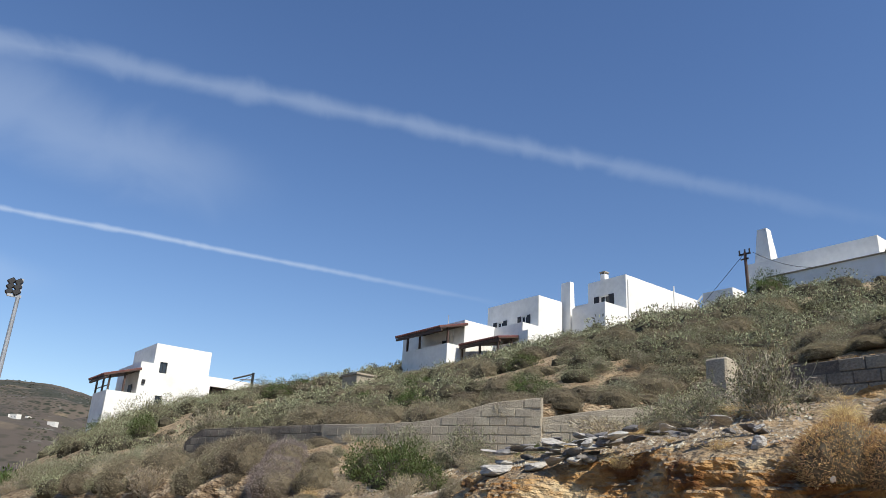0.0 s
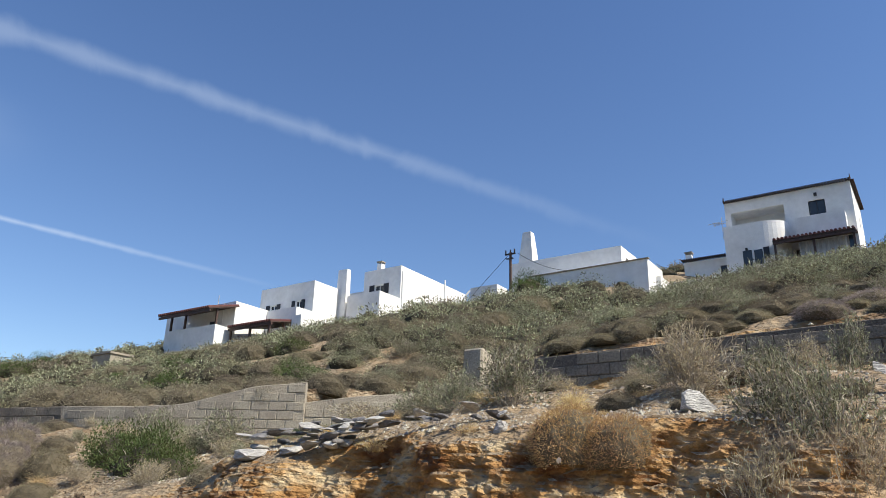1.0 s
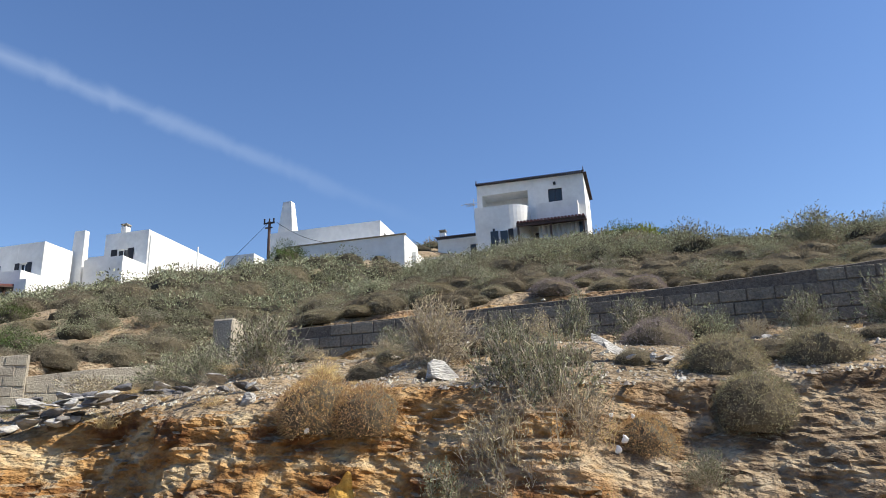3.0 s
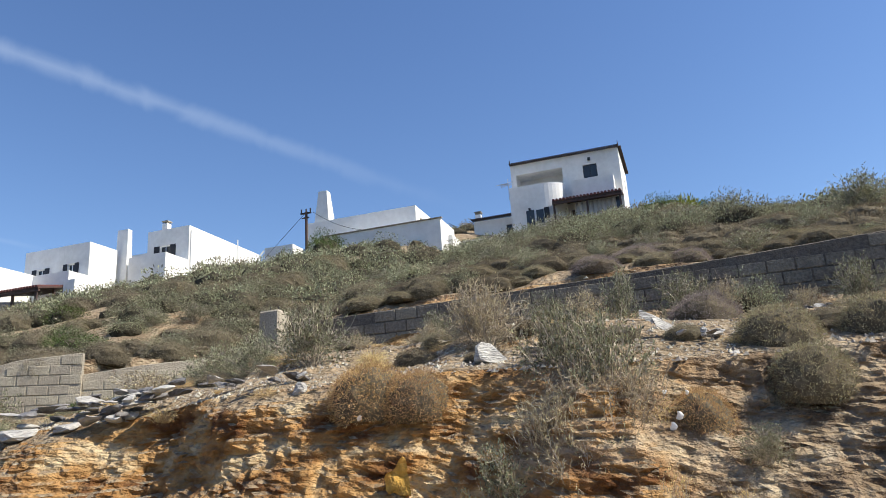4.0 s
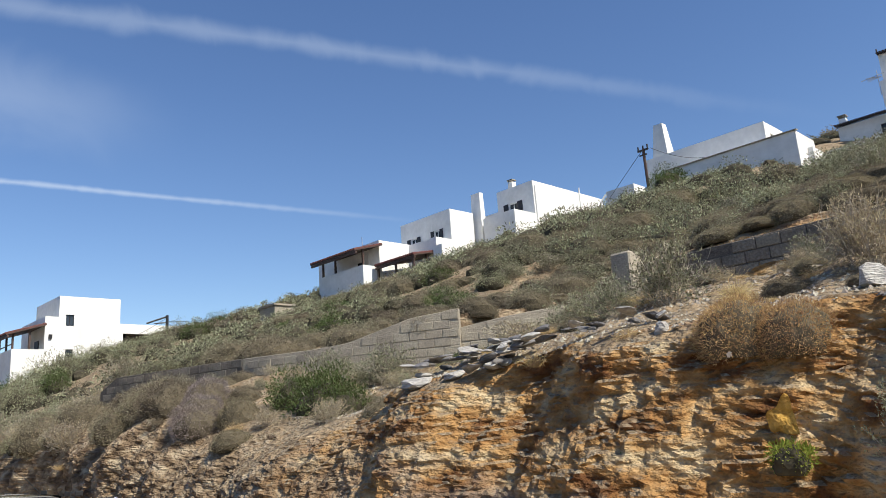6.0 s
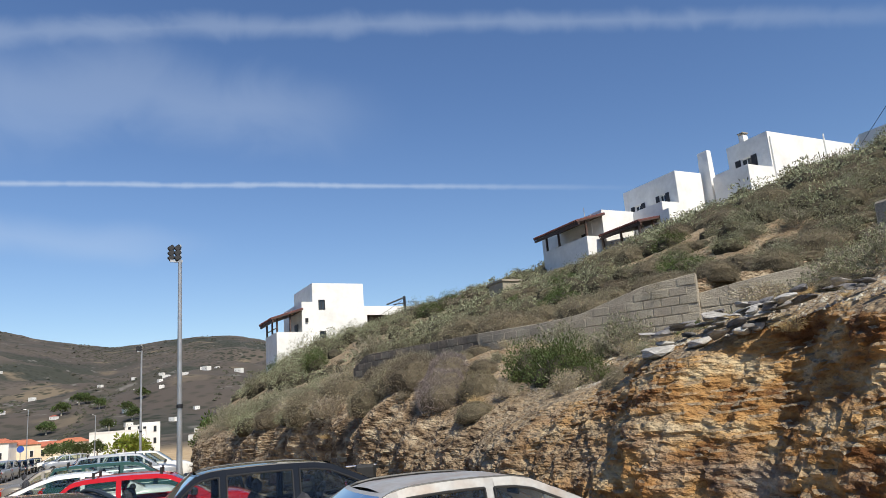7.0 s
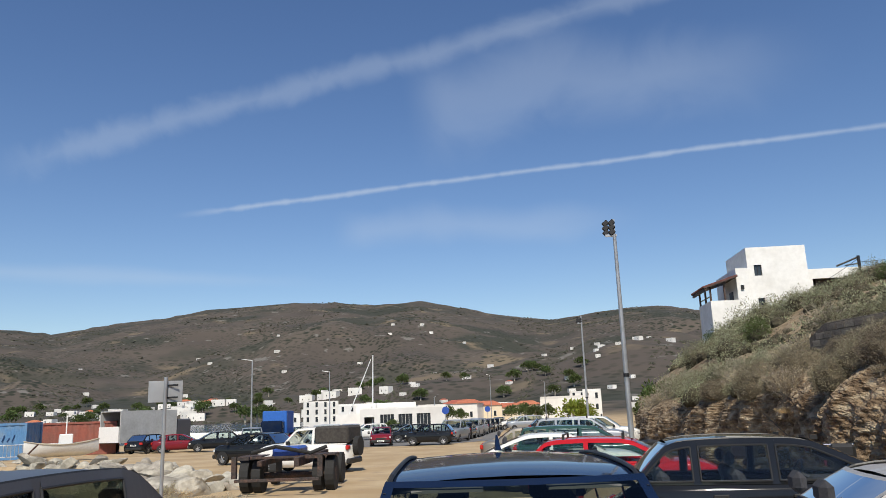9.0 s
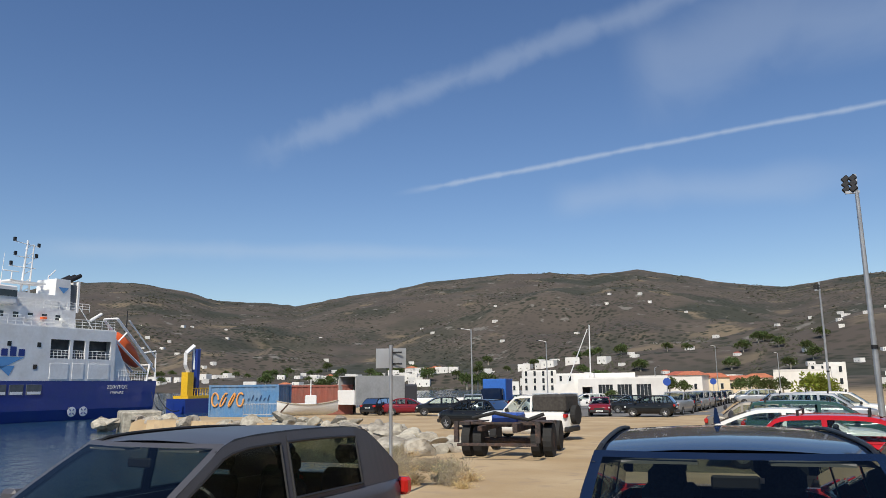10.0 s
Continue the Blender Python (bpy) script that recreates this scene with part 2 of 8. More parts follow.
def earth_material(name, rock_cut):
    """Ochre bedded rock where it is steep, pale dusty soil with grit where it is not."""
    m = bpy.data.materials.new(name)
    m.use_nodes = True
    n, l = m.node_tree.nodes, m.node_tree.links
    p = n["Principled BSDF"]
    p.inputs["Roughness"].default_value = 0.95
    p.inputs["Specular IOR Level"].default_value = 0.2
    geo = n.new("ShaderNodeNewGeometry")

    def tex(scale, stretch=(1, 1, 1), detail=6.0, lo=0.35, hi=0.65):
        mp = n.new("ShaderNodeMapping")
        mp.inputs["Scale"].default_value = stretch
        mp.inputs["Rotation"].default_value = (radians(6), 0, 0)
        l.new(geo.outputs["Position"], mp.inputs[0])
        t = n.new("ShaderNodeTexNoise")
        t.inputs["Scale"].default_value, t.inputs["Detail"].default_value = scale, detail
        l.new(mp.outputs[0], t.inputs["Vector"])
        r = n.new("ShaderNodeMapRange")
        r.inputs[1].default_value, r.inputs[2].default_value = lo, hi
        l.new(t.outputs["Fac"], r.inputs[0])
        return r.outputs[0]

    def ramp(fac, *stops):
        r = n.new("ShaderNodeValToRGB")
        e = r.color_ramp.elements
        e[0].position, e[0].color = stops[0][0], (*stops[0][1], 1)
        e[1].position, e[1].color = stops[-1][0], (*stops[-1][1], 1)
        for pos, c in stops[1:-1]:
            e.new(pos).color = (*c, 1)
        l.new(fac, r.inputs[0])
        return r.outputs[0]

    def mix(a, b, fac):
        x = n.new("ShaderNodeMix")
        x.data_type = "RGBA"
        l.new(fac, x.inputs[0])
        l.new(a, x.inputs[6])
        l.new(b, x.inputs[7])
        return x.outputs[2]

    beds = ramp(tex(1.7, (1.0, 1.0, 2.3), 12.0), (0.0, (0.14, 0.06, 0.022)), (0.35, (0.33, 0.17, 0.06)), (0.65, (0.47, 0.28, 0.115)), (1.0, (0.58, 0.45, 0.27)))
    grey = ramp(tex(3.0, (0.9, 0.9, 5.0), 10.0), (0.0, (0.17, 0.13, 0.10)), (1.0, (0.52, 0.44, 0.34)))
    rock = mix(beds, grey, tex(0.7, (1, 1, 1.6), 8.0, 0.54, 0.72))
    # brown earth whose darker tones also carry the shade of the steep bank
    loam_shade = ramp(tex(2.6, (1, 1, 2.0), 9.0), (0.0, (0.10, 0.068, 0.043)), (0.5, (0.26, 0.185, 0.115)), (1.0, (0.47, 0.38, 0.26)))
    along = n.new("ShaderNodeSeparateXYZ")
    l.new(geo.outputs["Position"], along.inputs[0])
    shift = n.new("ShaderNodeMath")
    shift.operation = "MULTIPLY_ADD"
    shift.inputs[1].default_value = 5.0
    l.new(tex(0.8, (1, 1, 1), 8.0, 0.2, 0.8), shift.inputs[0])
    l.new(along.outputs["Y"], shift.inputs[2])
    band = n.new("ShaderNodeMapRange")   # the ochre rock gives way to brown earth, darkened for the bank's shade
    band.inputs[1].default_value, band.inputs[2].default_value = 10.0, 13.0
    l.new(shift.outputs[0], band.inputs[0])
    rock = mix(rock, loam_shade, band.outputs[0])
    near = n.new("ShaderNodeMapRange")
    near.inputs[1].default_value, near.inputs[2].default_value = 3.6, 1.8
    l.new(shift.outputs[0], near.inputs[0])
    rock = mix(rock, loam_shade, near.outputs[0])
    soil = ramp(tex(1.3), (0.0, (0.17, 0.12, 0.07)), (0.5, (0.31, 0.22, 0.13)), (1.0, (0.42, 0.32, 0.20)))
    grit = ramp(tex(28.0, (1, 1, 1), 3.0, 0.3, 0.7), (0.0, (0.16, 0.12, 0.08)), (0.55, (0.30, 0.235, 0.15)), (1.0, (0.46, 0.42, 0.34)))
    soil = mix(soil, grit, tex(3.0))
    sep = n.new("ShaderNodeSeparateXYZ")
    l.new(geo.outputs["True Normal"], sep.inputs[0])
    st = n.new("ShaderNodeMapRange")
    st.inputs[1].default_value, st.inputs[2].default_value = 0.90, 0.72
    l.new(sep.outputs["Z"], st.inputs[0])
    l.new(mix(soil, rock, st.outputs[0]), p.inputs["Base Color"])
    b = n.new("ShaderNodeBump")
    b.inputs["Strength"].default_value, b.inputs["Distance"].default_value = 1.0, 0.12
    l.new(tex(9.0, (1, 1, 1.8), 12.0, 0.2, 0.8), b.inputs["Height"])
    l.new(b.outputs[0], p.inputs["Normal"])
    return m


EARTH = earth_material("hillside_earth", True)
verts, faces = hill_mesh()
tagged(mesh("hillside", verts, faces, EARTH, smooth=False), "steep hillside with an ochre rock cut at its foot", "hillside", kind="structure")

# ---- far land, bay and lot as one sheet ----
RIDGE_AZ = (-180, -120, -75, -58, -52, -48.3, -44.3, -40.3, -38.9, -34.8, -32.9, -31.5, -28.7, -25.9, -22.8, -19.5, -16.5, -13, -10.7, -6.9, -4.9, -1.8, 0.8, 3.0, 4.5, 6.9, 8.6, 11.2, 13.6, 20, 40, 180)
RIDGE_EL = (2.0, 2.5, 5.5, 6.3, 6.4, 7.4, 7.5, 6.9, 6.45, 6.3, 6.0, 6.3, 6.85, 7.25, 7.9, 8.15, 8.4, 8.35, 8.1, 8.35, 7.95, 7.25, 6.8, 6.5, 6.65, 6.95, 7.1, 7.15, 6.7, 4.5, 3, 2)
SEA = -1.5
# shore line of the lot, as the x below which there is water, by y; then the pier, then the bay
SHORE_Y = (-60, 6, 9.5, 12, 14, 18, 23.8, 29.7, 36.4, 41, 44, 48, 200)
SHORE_X = (-9, -9, -8.0, -8.2, -8.8, -9.6, -10.6, -14.5, -21, -28.7, -41, -50, -62)


def is_water(x, y):
    """Depth measure: above 0 is water."""
    if y > 92 or x < -45:
        r, az = math.hypot(x, y), math.degrees(math.atan2(x, y))
        far = float(np.interp(az, (-180, -60, -44, -30, -20, -15, -12, -9, 0), (300, 600, 640, 600, 520, 420, 300, 180, 100)))
        pier = (x > -45 and y < 92) or (x > -25 and y < 170)
        return 0.0 if pier else (far - r) * 0.1
    s = float(np.interp(y, SHORE_Y, SHORE_X))
    return (s - x)


def ground_height(x, y):
    r, az = math.hypot(x, y), math.degrees(math.atan2(x, y))
    if x > 6.5 and y < 140 and y > -60 and x < 92:
        return -1.2
    w = is_water(x, y)
    base = lot_z(y) - 3.2 * smooth(0.0, 2.5, w) if w > 0 else lot_z(y)
    if r < 230:
        return base + 0.03 * nz(x * 0.4, y * 0.4, 1.0) * smooth(3, 10, r)
    if w > 0:
        return -4.0
    el = float(np.interp(az, RIDGE_AZ, RIDGE_EL))
    top = 3000 * math.tan(radians(el))
    start = float(np.interp(az, (-180, -60, -44, -30, -20, -14, -8, 0, 8, 20), (600, 620, 650, 610, 540, 450, 420, 420, 380, 300)))
    u = smooth(start, 3000, r) if r < 3000 else 1.0
    t = max(0.0, min(1.0, (r - start) / (3000 - start)))
    u = 0.55 * t ** 1.5 + 0.45 * t * t * (3 - 2 * t)
    z = -0.6 + top * u
    amp = min(1.0, max(0.0, (r - start) / 500)) * (1 - 0.92 * smooth(1300, 2500, r))
    z += 7 * nz(x / 95, y / 95, 4.0) * (1 - smooth(2700, 3000, r)) + amp * (62 * nz(x / 420, y / 420, 2.0) + 26 * nz(x / 150, y / 150, 5.0) + 9 * nz(x / 50, y / 50, 8.0))
    # low shoulder that comes down from the near hill towards the harbour
    sh = smooth(-14, 12, az) * smooth(380, 700, r) * (1 - smooth(900, 1500, r))
    z += 30 * sh
    if r > 3000:
        z -= (r - 3000) * 0.1
    return max(z, -0.6)


def ground_mesh():
    azs = list(np.arange(-180, -62, 4.0)) + list(np.arange(-62, 30, 0.5)) + list(np.arange(30, 180, 5.0))
    rs = [0.0] + list(np.arange(2, 60, 0.75)) + list(np.geomspace(60, 400, 50)) + list(np.geomspace(410, 3000, 90)) + [3050, 3200, 3600, 4500]
    verts, faces = [], []
    for r in rs:
        for az in azs:
            a = radians(az)
            x, y = r * math.sin(a), r * math.cos(a)
            z = ground_height(x, y)
            if 2600 < r < 3010:
                z += 5 * nz(az * 1.3, 4.0) + 3 * nz(az * 4.0, 1.0)
            verts.append((x, y, z))
    n = len(azs)
    for j in range(len(rs) - 1):
        for k in range(n):
            k2 = (k + 1) % n
            faces.append((j * n + k, j * n + k2, (j + 1) * n + k2, (j + 1) * n + k))
    return verts, faces


def ground_material():
    """Pale packed dirt near by, grey asphalt strip along the lot, brown scrub-dotted mountain far off."""
    m = bpy.data.materials.new("ground_surface")
    m.use_nodes = True
    n, l = m.node_tree.nodes, m.node_tree.links
    p = n["Principled BSDF"]
    p.inputs["Roughness"].default_value = 0.95
    p.inputs["Specular IOR Level"].default_value = 0.15
    geo = n.new("ShaderNodeNewGeometry")

    def tex(scale, detail=6.0, lo=0.35, hi=0.65):
        t = n.new("ShaderNodeTexNoise")
        t.inputs["Scale"].default_value, t.inputs["Detail"].default_value = scale, detail
        l.new(geo.outputs["Position"], t.inputs["Vector"])
        r = n.new("ShaderNodeMapRange")
        r.inputs[1].default_value, r.inputs[2].default_value = lo, hi
        l.new(t.outputs["Fac"], r.inputs[0])
        return r.outputs[0]

    def mixc(a, b, fac):
        x = n.new("ShaderNodeMix")
        x.data_type = "RGBA"
        l.new(fac, x.inputs[0])
        for src, slot in ((a, 6), (b, 7)):
            if isinstance(src, tuple):
                x.inputs[slot].default_value = (*src, 1)
            else:
                l.new(src, x.inputs[slot])
        return x.outputs[2]

    dirt = mixc((0.37, 0.265, 0.15), (0.47, 0.36, 0.225), tex(0.35))
    dirt = mixc(dirt, (0.33, 0.25, 0.17), tex(1.7, 8.0, 0.55, 0.75))
    slope = mixc((0.078, 0.066, 0.057), (0.105, 0.088, 0.072), tex(0.004, 8.0))
    slope = mixc(slope, (0.050, 0.052, 0.042), tex(0.0035, 12.0, 0.50, 0.60))
    slope = mixc(slope, (0.165, 0.132, 0.092), tex(0.009, 12.0, 0.60, 0.67))
    slope = mixc(slope, (0.16, 0.15, 0.135), tex(0.035, 12.0, 0.63, 0.68))

    def scrub(scale, low, high, patch):
        """Round dark bushes, thick in some stretches and thin in others."""
        v = n.new("ShaderNodeTexVoronoi")
        v.inputs["Scale"].default_value = scale
        l.new(geo.outputs["Position"], v.inputs["Vector"])
        r = n.new("ShaderNodeMapRange")
        r.inputs[1].default_value, r.inputs[2].default_value = high, low
        l.new(v.outputs["Distance"], r.inputs[0])
        k = n.new("ShaderNodeMath")
        k.operation = "MULTIPLY"
        l.new(r.outputs[0], k.inputs[0])
        l.new(tex(*patch), k.inputs[1])
        return k.outputs[0]

    slope = mixc(slope, (0.030, 0.034, 0.024), scrub(0.11, 0.26, 0.50, (0.006, 10.0, 0.42, 0.56)))
    slope = mixc(slope, (0.026, 0.032, 0.022), scrub(0.05, 0.24, 0.44, (0.004, 8.0, 0.48, 0.60)))
    sep = n.new("ShaderNodeSeparateXYZ")
    l.new(geo.outputs["Position"], sep.inputs[0])
    far = n.new("ShaderNodeVectorMath")
    far.operation = "LENGTH"
    l.new(geo.outputs["Position"], far.inputs[0])
    fr = n.new("ShaderNodeMapRange")
    fr.inputs[1].default_value, fr.inputs[2].default_value = 150, 300
    l.new(far.outputs["Value"], fr.inputs[0])
    l.new(mixc(dirt, slope, fr.outputs[0]), p.inputs["Base Color"])
    b = n.new("ShaderNodeBump")
    b.inputs["Strength"].default_value, b.inputs["Distance"].default_value = 0.4, 0.03
    l.new(tex(6.0, 8.0, 0.2, 0.8), b.inputs["Height"])
    l.new(b.outputs[0], p.inputs["Normal"])
    return m


GROUND = ground_material()
verts, faces = ground_mesh()
tagged(mesh("ground", verts, faces, GROUND, smooth=True), "packed pale dirt lot running out to brown mountains", "ground", kind="structure")
WATER = material("sea_water", (0.022, 0.062, 0.11), 0.12, bump=0.5, bump_scale=1.6, spec=0.5)
wm = bmesh.new()
bmesh.ops.create_circle(wm, cap_ends=True, radius=2500, segments=48)
bmesh.ops.translate(wm, vec=(0, 0, SEA), verts=wm.verts)
tagged(part("water", wm, WATER), "dark blue rippled harbour water", "water", kind="structure")


# ---- vapour trails across the sky ----
def trail_material(name, strength, puff):
    m = bpy.data.materials.new(name)
    m.use_nodes = True
    n, l = m.node_tree.nodes, m.node_tree.links
    n.remove(n["Principled BSDF"])
    tc = n.new("ShaderNodeUVMap")
    sep = n.new("ShaderNodeSeparateXYZ")
    l.new(tc.outputs[0], sep.inputs[0])
    geo = n.new("ShaderNodeNewGeometry")

    def math_node(op, a, b=None):
        k = n.new("ShaderNodeMath")
        k.operation = op
        k.use_clamp = op == "MULTIPLY"
        for i, v in enumerate((a, b)):
            if v is None:
                continue
            if isinstance(v, float):
                k.inputs[i].default_value = v
            else:
                l.new(v, k.inputs[i])
        return k.outputs[0]

    def tex(scale, lo, hi, detail=6.0):
        t = n.new("ShaderNodeTexNoise")
        t.inputs["Scale"].default_value, t.inputs["Detail"].default_value = scale, detail
        t.inputs["Distortion"].default_value = 0.6
        l.new(geo.outputs["Position"], t.inputs["Vector"])
        r = n.new("ShaderNodeMapRange")
        r.inputs[1].default_value, r.inputs[2].default_value = lo, hi
        l.new(t.outputs["Fac"], r.inputs[0])
        return r.outputs[0]

    # across: 0 at the rims, 1 in the middle, the rim frayed by noise
    v = math_node("ABSOLUTE", math_node("SUBTRACT", math_node("MULTIPLY", sep.outputs["Y"], 2.0), 1.0))
    k = n.new("ShaderNodeMath")
    k.operation = "MULTIPLY_ADD"
    l.new(sep.outputs["Y"], k.inputs[0])
    k.inputs[1].default_value, k.inputs[2].default_value = 2.0, -1.0
    v = math_node("ABSOLUTE", k.outputs[0])
    frayed = math_node("ADD", v, math_node("MULTIPLY", tex(puff, 0.3, 0.7), 0.4))
    across = n.new("ShaderNodeMapRange")
    across.interpolation_type = "SMOOTHSTEP"
    across.inputs[1].default_value, across.inputs[2].default_value = 1.0, 0.15
    across.inputs[3].default_value, across.inputs[4].default_value = 0.0, 1.0
    l.new(frayed, across.inputs[0])
    ends = n.new("ShaderNodeMapRange")
    ends.interpolation_type = "SMOOTHSTEP"
    ends.inputs[1].default_value, ends.inputs[2].default_value = 0.0, 0.12
    l.new(sep.outputs["X"], ends.inputs[0])
    ends2 = n.new("ShaderNodeMapRange")
    ends2.interpolation_type = "SMOOTHSTEP"
    ends2.inputs[1].default_value, ends2.inputs[2].default_value = 1.0, 0.6
    l.new(sep.outputs["X"], ends2.inputs[0])
    a = math_node("MULTIPLY", across.outputs[0], math_node("MULTIPLY", ends.outputs[0], ends2.outputs[0]))
    a = math_node("MULTIPLY", a, strength)
    em = n.new("ShaderNodeEmission")
    em.inputs[0].default_value = (0.70, 0.80, 0.93, 1)
    em.inputs[1].default_value = 1.0
    tr = n.new("ShaderNodeBsdfTransparent")
    mx = n.new("ShaderNodeMixShader")
    l.new(a, mx.inputs[0])
    l.new(tr.outputs[0], mx.inputs[1])
    l.new(em.outputs[0], mx.inputs[2])
    l.new(mx.outputs[0], n["Material Output"].inputs[0])
    return m


def vapour_trail(az0, el0, az_from, az_to, w0, w1, mat, label):
    """A ribbon that stands on a straight flight line; az0, el0 is where it passes nearest."""
    H = 2000.0
    z = H * math.tan(radians(el0))
    d = Vector((math.sin(radians(az0)), math.cos(radians(az0)), 0))
    e = Vector((math.cos(radians(az0)), -math.sin(radians(az0)), 0))
    N = 60
    verts, faces, uv = [], [], []
    t0, t1 = math.tan(radians(az_from - az0)), math.tan(radians(az_to - az0))
    for k in range(N + 1):
        u = k / N
        s = t0 + (t1 - t0) * u
        c = d * H + e * (H * s) + Vector((0, 0, z))
        up = c.cross(e).normalized()
        up = up if up.z > 0 else -up
        w = (w0 + (w1 - w0) * u) * c.length
        wob = 0.10 * w * nz(s * 7, az0)
        for v in (-0.5, 0.5):
            verts.append(c + up * (v * w + wob))
            uv.append((u, v + 0.5))
    for k in range(N):
        faces.append((2 * k, 2 * k + 2, 2 * k + 3, 2 * k + 1))
    ob = mesh("vapour_trail", verts, faces, mat)
    layer = ob.data.uv_layers.new(name="UVMap")
    for loop in ob.data.loops:
        layer.data[loop.index].uv = uv[loop.vertex_index]
    ob.visible_shadow = False
    return tagged(ob, label, "vapour trail", kind="structure")


vapour_trail(21.0, 29.8, -38, 76, 0.066, 0.034, trail_material("trail_broad", 0.21, 0.007), "broad frayed white vapour trail in the blue sky")
vapour_trail(12.0, 18.2, -26, 46, 0.014, 0.012, trail_material("trail_thin", 0.45, 0.012), "thin white vapour trail low in the sky")

# ---- houses on the ridge ----
def hpart(name, bm, mat, h, label="", smooth=False):
    """A part given in world places, hung under its house or part."""
    base = h
    off = Vector((0, 0, 0))
    while base is not None:
        off += base.location
        base = base.parent
    bmesh.ops.translate(bm, vec=-off, verts=bm.verts)
    return part(name, bm, mat, h, label, smooth)


def wall_face(axis, at, thick, a0, a1, z0, z1, holes):
    """Boxes of a wall in the plane axis=at, running from a0 to a1, with the holes (a0, a1, z0, z1) left open."""
    bm = bmesh.new()
    cuts = sorted({a0, a1, *(c for h in holes for c in h[:2])})
    for u0, u1 in zip(cuts, cuts[1:]):
        spans = sorted((h[2], h[3]) for h in holes if h[0] <= u0 + 1e-6 and h[1] >= u1 - 1e-6)
        z = z0
        for b, t in spans + [(z1, z1)]:
            if b - z > 1e-4:
                r = (at, at + thick, u0, u1, z, b) if axis == "x" else (u0, u1, at, at + thick, z, b)
                box(bm, *r)
            z = max(z, t)
    bmesh.ops.remove_doubles(bm, verts=bm.verts, dist=1e-4)
    return bm


def window(h, axis, at, a0, a1, z0, z1, shutters=False, bars=1):
    """A recessed window with its frame, panes and, where it has them, folded-back dark shutters."""
    ctr = ((at + 0.12, (a0 + a1) / 2, z0) if axis == "x" else ((a0 + a1) / 2, at + 0.12, z0))
    w = new("window")
    w.parent = h
    w.location = Vector(ctr) - h.location
    e, d = 0.06, at + 0.14

    def b(u0, u1, y0, y1, p, q):
        return (p, q, u0, u1, y0, y1) if axis == "x" else (u0, u1, p, q, y0, y1)

    rows = [b(a0, a0 + e, z0, z1, d - 0.03, d + 0.03), b(a1 - e, a1, z0, z1, d - 0.03, d + 0.03), b(a0 + e, a1 - e, z0, z0 + e, d - 0.03, d + 0.03), b(a0 + e, a1 - e, z1 - e, z1, d - 0.03, d + 0.03)]
    for k in range(bars):
        c = a0 + (a1 - a0) * (k + 1) / (bars + 1)
        rows.append(b(c - 0.025, c + 0.025, z0 + e, z1 - e, d - 0.03, d + 0.03))
    hpart("frame", boxes(*rows), FRAME_WHITE if shutters else SHUTTER, w)
    cuts = [a0 + (a1 - a0) * k / (bars + 1) for k in range(bars + 2)]
    for u0, u1 in zip(cuts, cuts[1:]):
        hpart("pane", boxes(b(u0 + 0.03, u1 - 0.03, z0 + 0.03, z1 - 0.03, d + 0.0, d + 0.012)), GLASS_DARK, w)
    if shutters:
        ww = (a1 - a0) * 0.55
        for s0, s1 in ((a0 - ww, a0 - 0.02), (a1 + 0.02, a1 + ww)):
            rows = [b(s0, s1, z0 - 0.02, z1 + 0.02, at - 0.07, at - 0.02)]
            hpart("shutter", boxes(*rows), SHUTTER, w, "dark louvred shutter")
    return w


def block_of(h, x0, x1, y0, y1, z0, z1, front=(), right=(), parapet=0.35, room=True):
    """One cubic storey block: four walls with their openings and a sunk flat roof."""
    t = 0.25
    hpart("wall", wall_face("x", x0, t, y0, y1, z0, z1, list(front)), WHITE, h)
    hpart("wall", wall_face("y", y0 + 0.002, t, x0 + t, x1, z0, z1 - 0.003, list(right)), WHITE, h)
    hpart("wall", boxes((x1 - t, x1, y0 + t + 0.002, y1 - t, z0, z1 - 0.004)), WHITE, h)
    hpart("wall", boxes((x0 + t, x1, y1 - t, y1, z0, z1 - 0.005)), WHITE, h)
    hpart("roof", boxes((x0 + t, x1 - t, y0 + t, y1 - t, z1 - parapet - 0.2, z1 - parapet)), WHITE, h)
    # upright dark sheet added behind the openings in place of an unlit interior
    if room and (front or right):
        hpart("floor", boxes((x0 + t + 0.5, x0 + t + 0.6, y0 + t + 0.1, y1 - t - 0.1, z0, z1 - parapet - 0.25)), DARKWOOD, h, "upright dark panel standing in for the unlit room behind the windows")


def tile_row(h, a, b, up=0.0, r=0.10, name="roof_tiles"):
    """A run of half-round clay tiles whose ends show along an edge from a to b."""
    a, b = Vector(a), Vector(b)
    d = (b - a).normalized()
    n = Vector((-d.y, d.x, 0))
    bm = bmesh.new()
    k = int((b - a).length / (2.1 * r))
    for i in range(k):
        c = a + (b - a) * (i + 0.5) / k
        tube(bm, c - n * 0.12, c + n * 0.35 + Vector((0, 0, up)), r, r, 7)
    return hpart(name, bm, TILE_DARK, h)


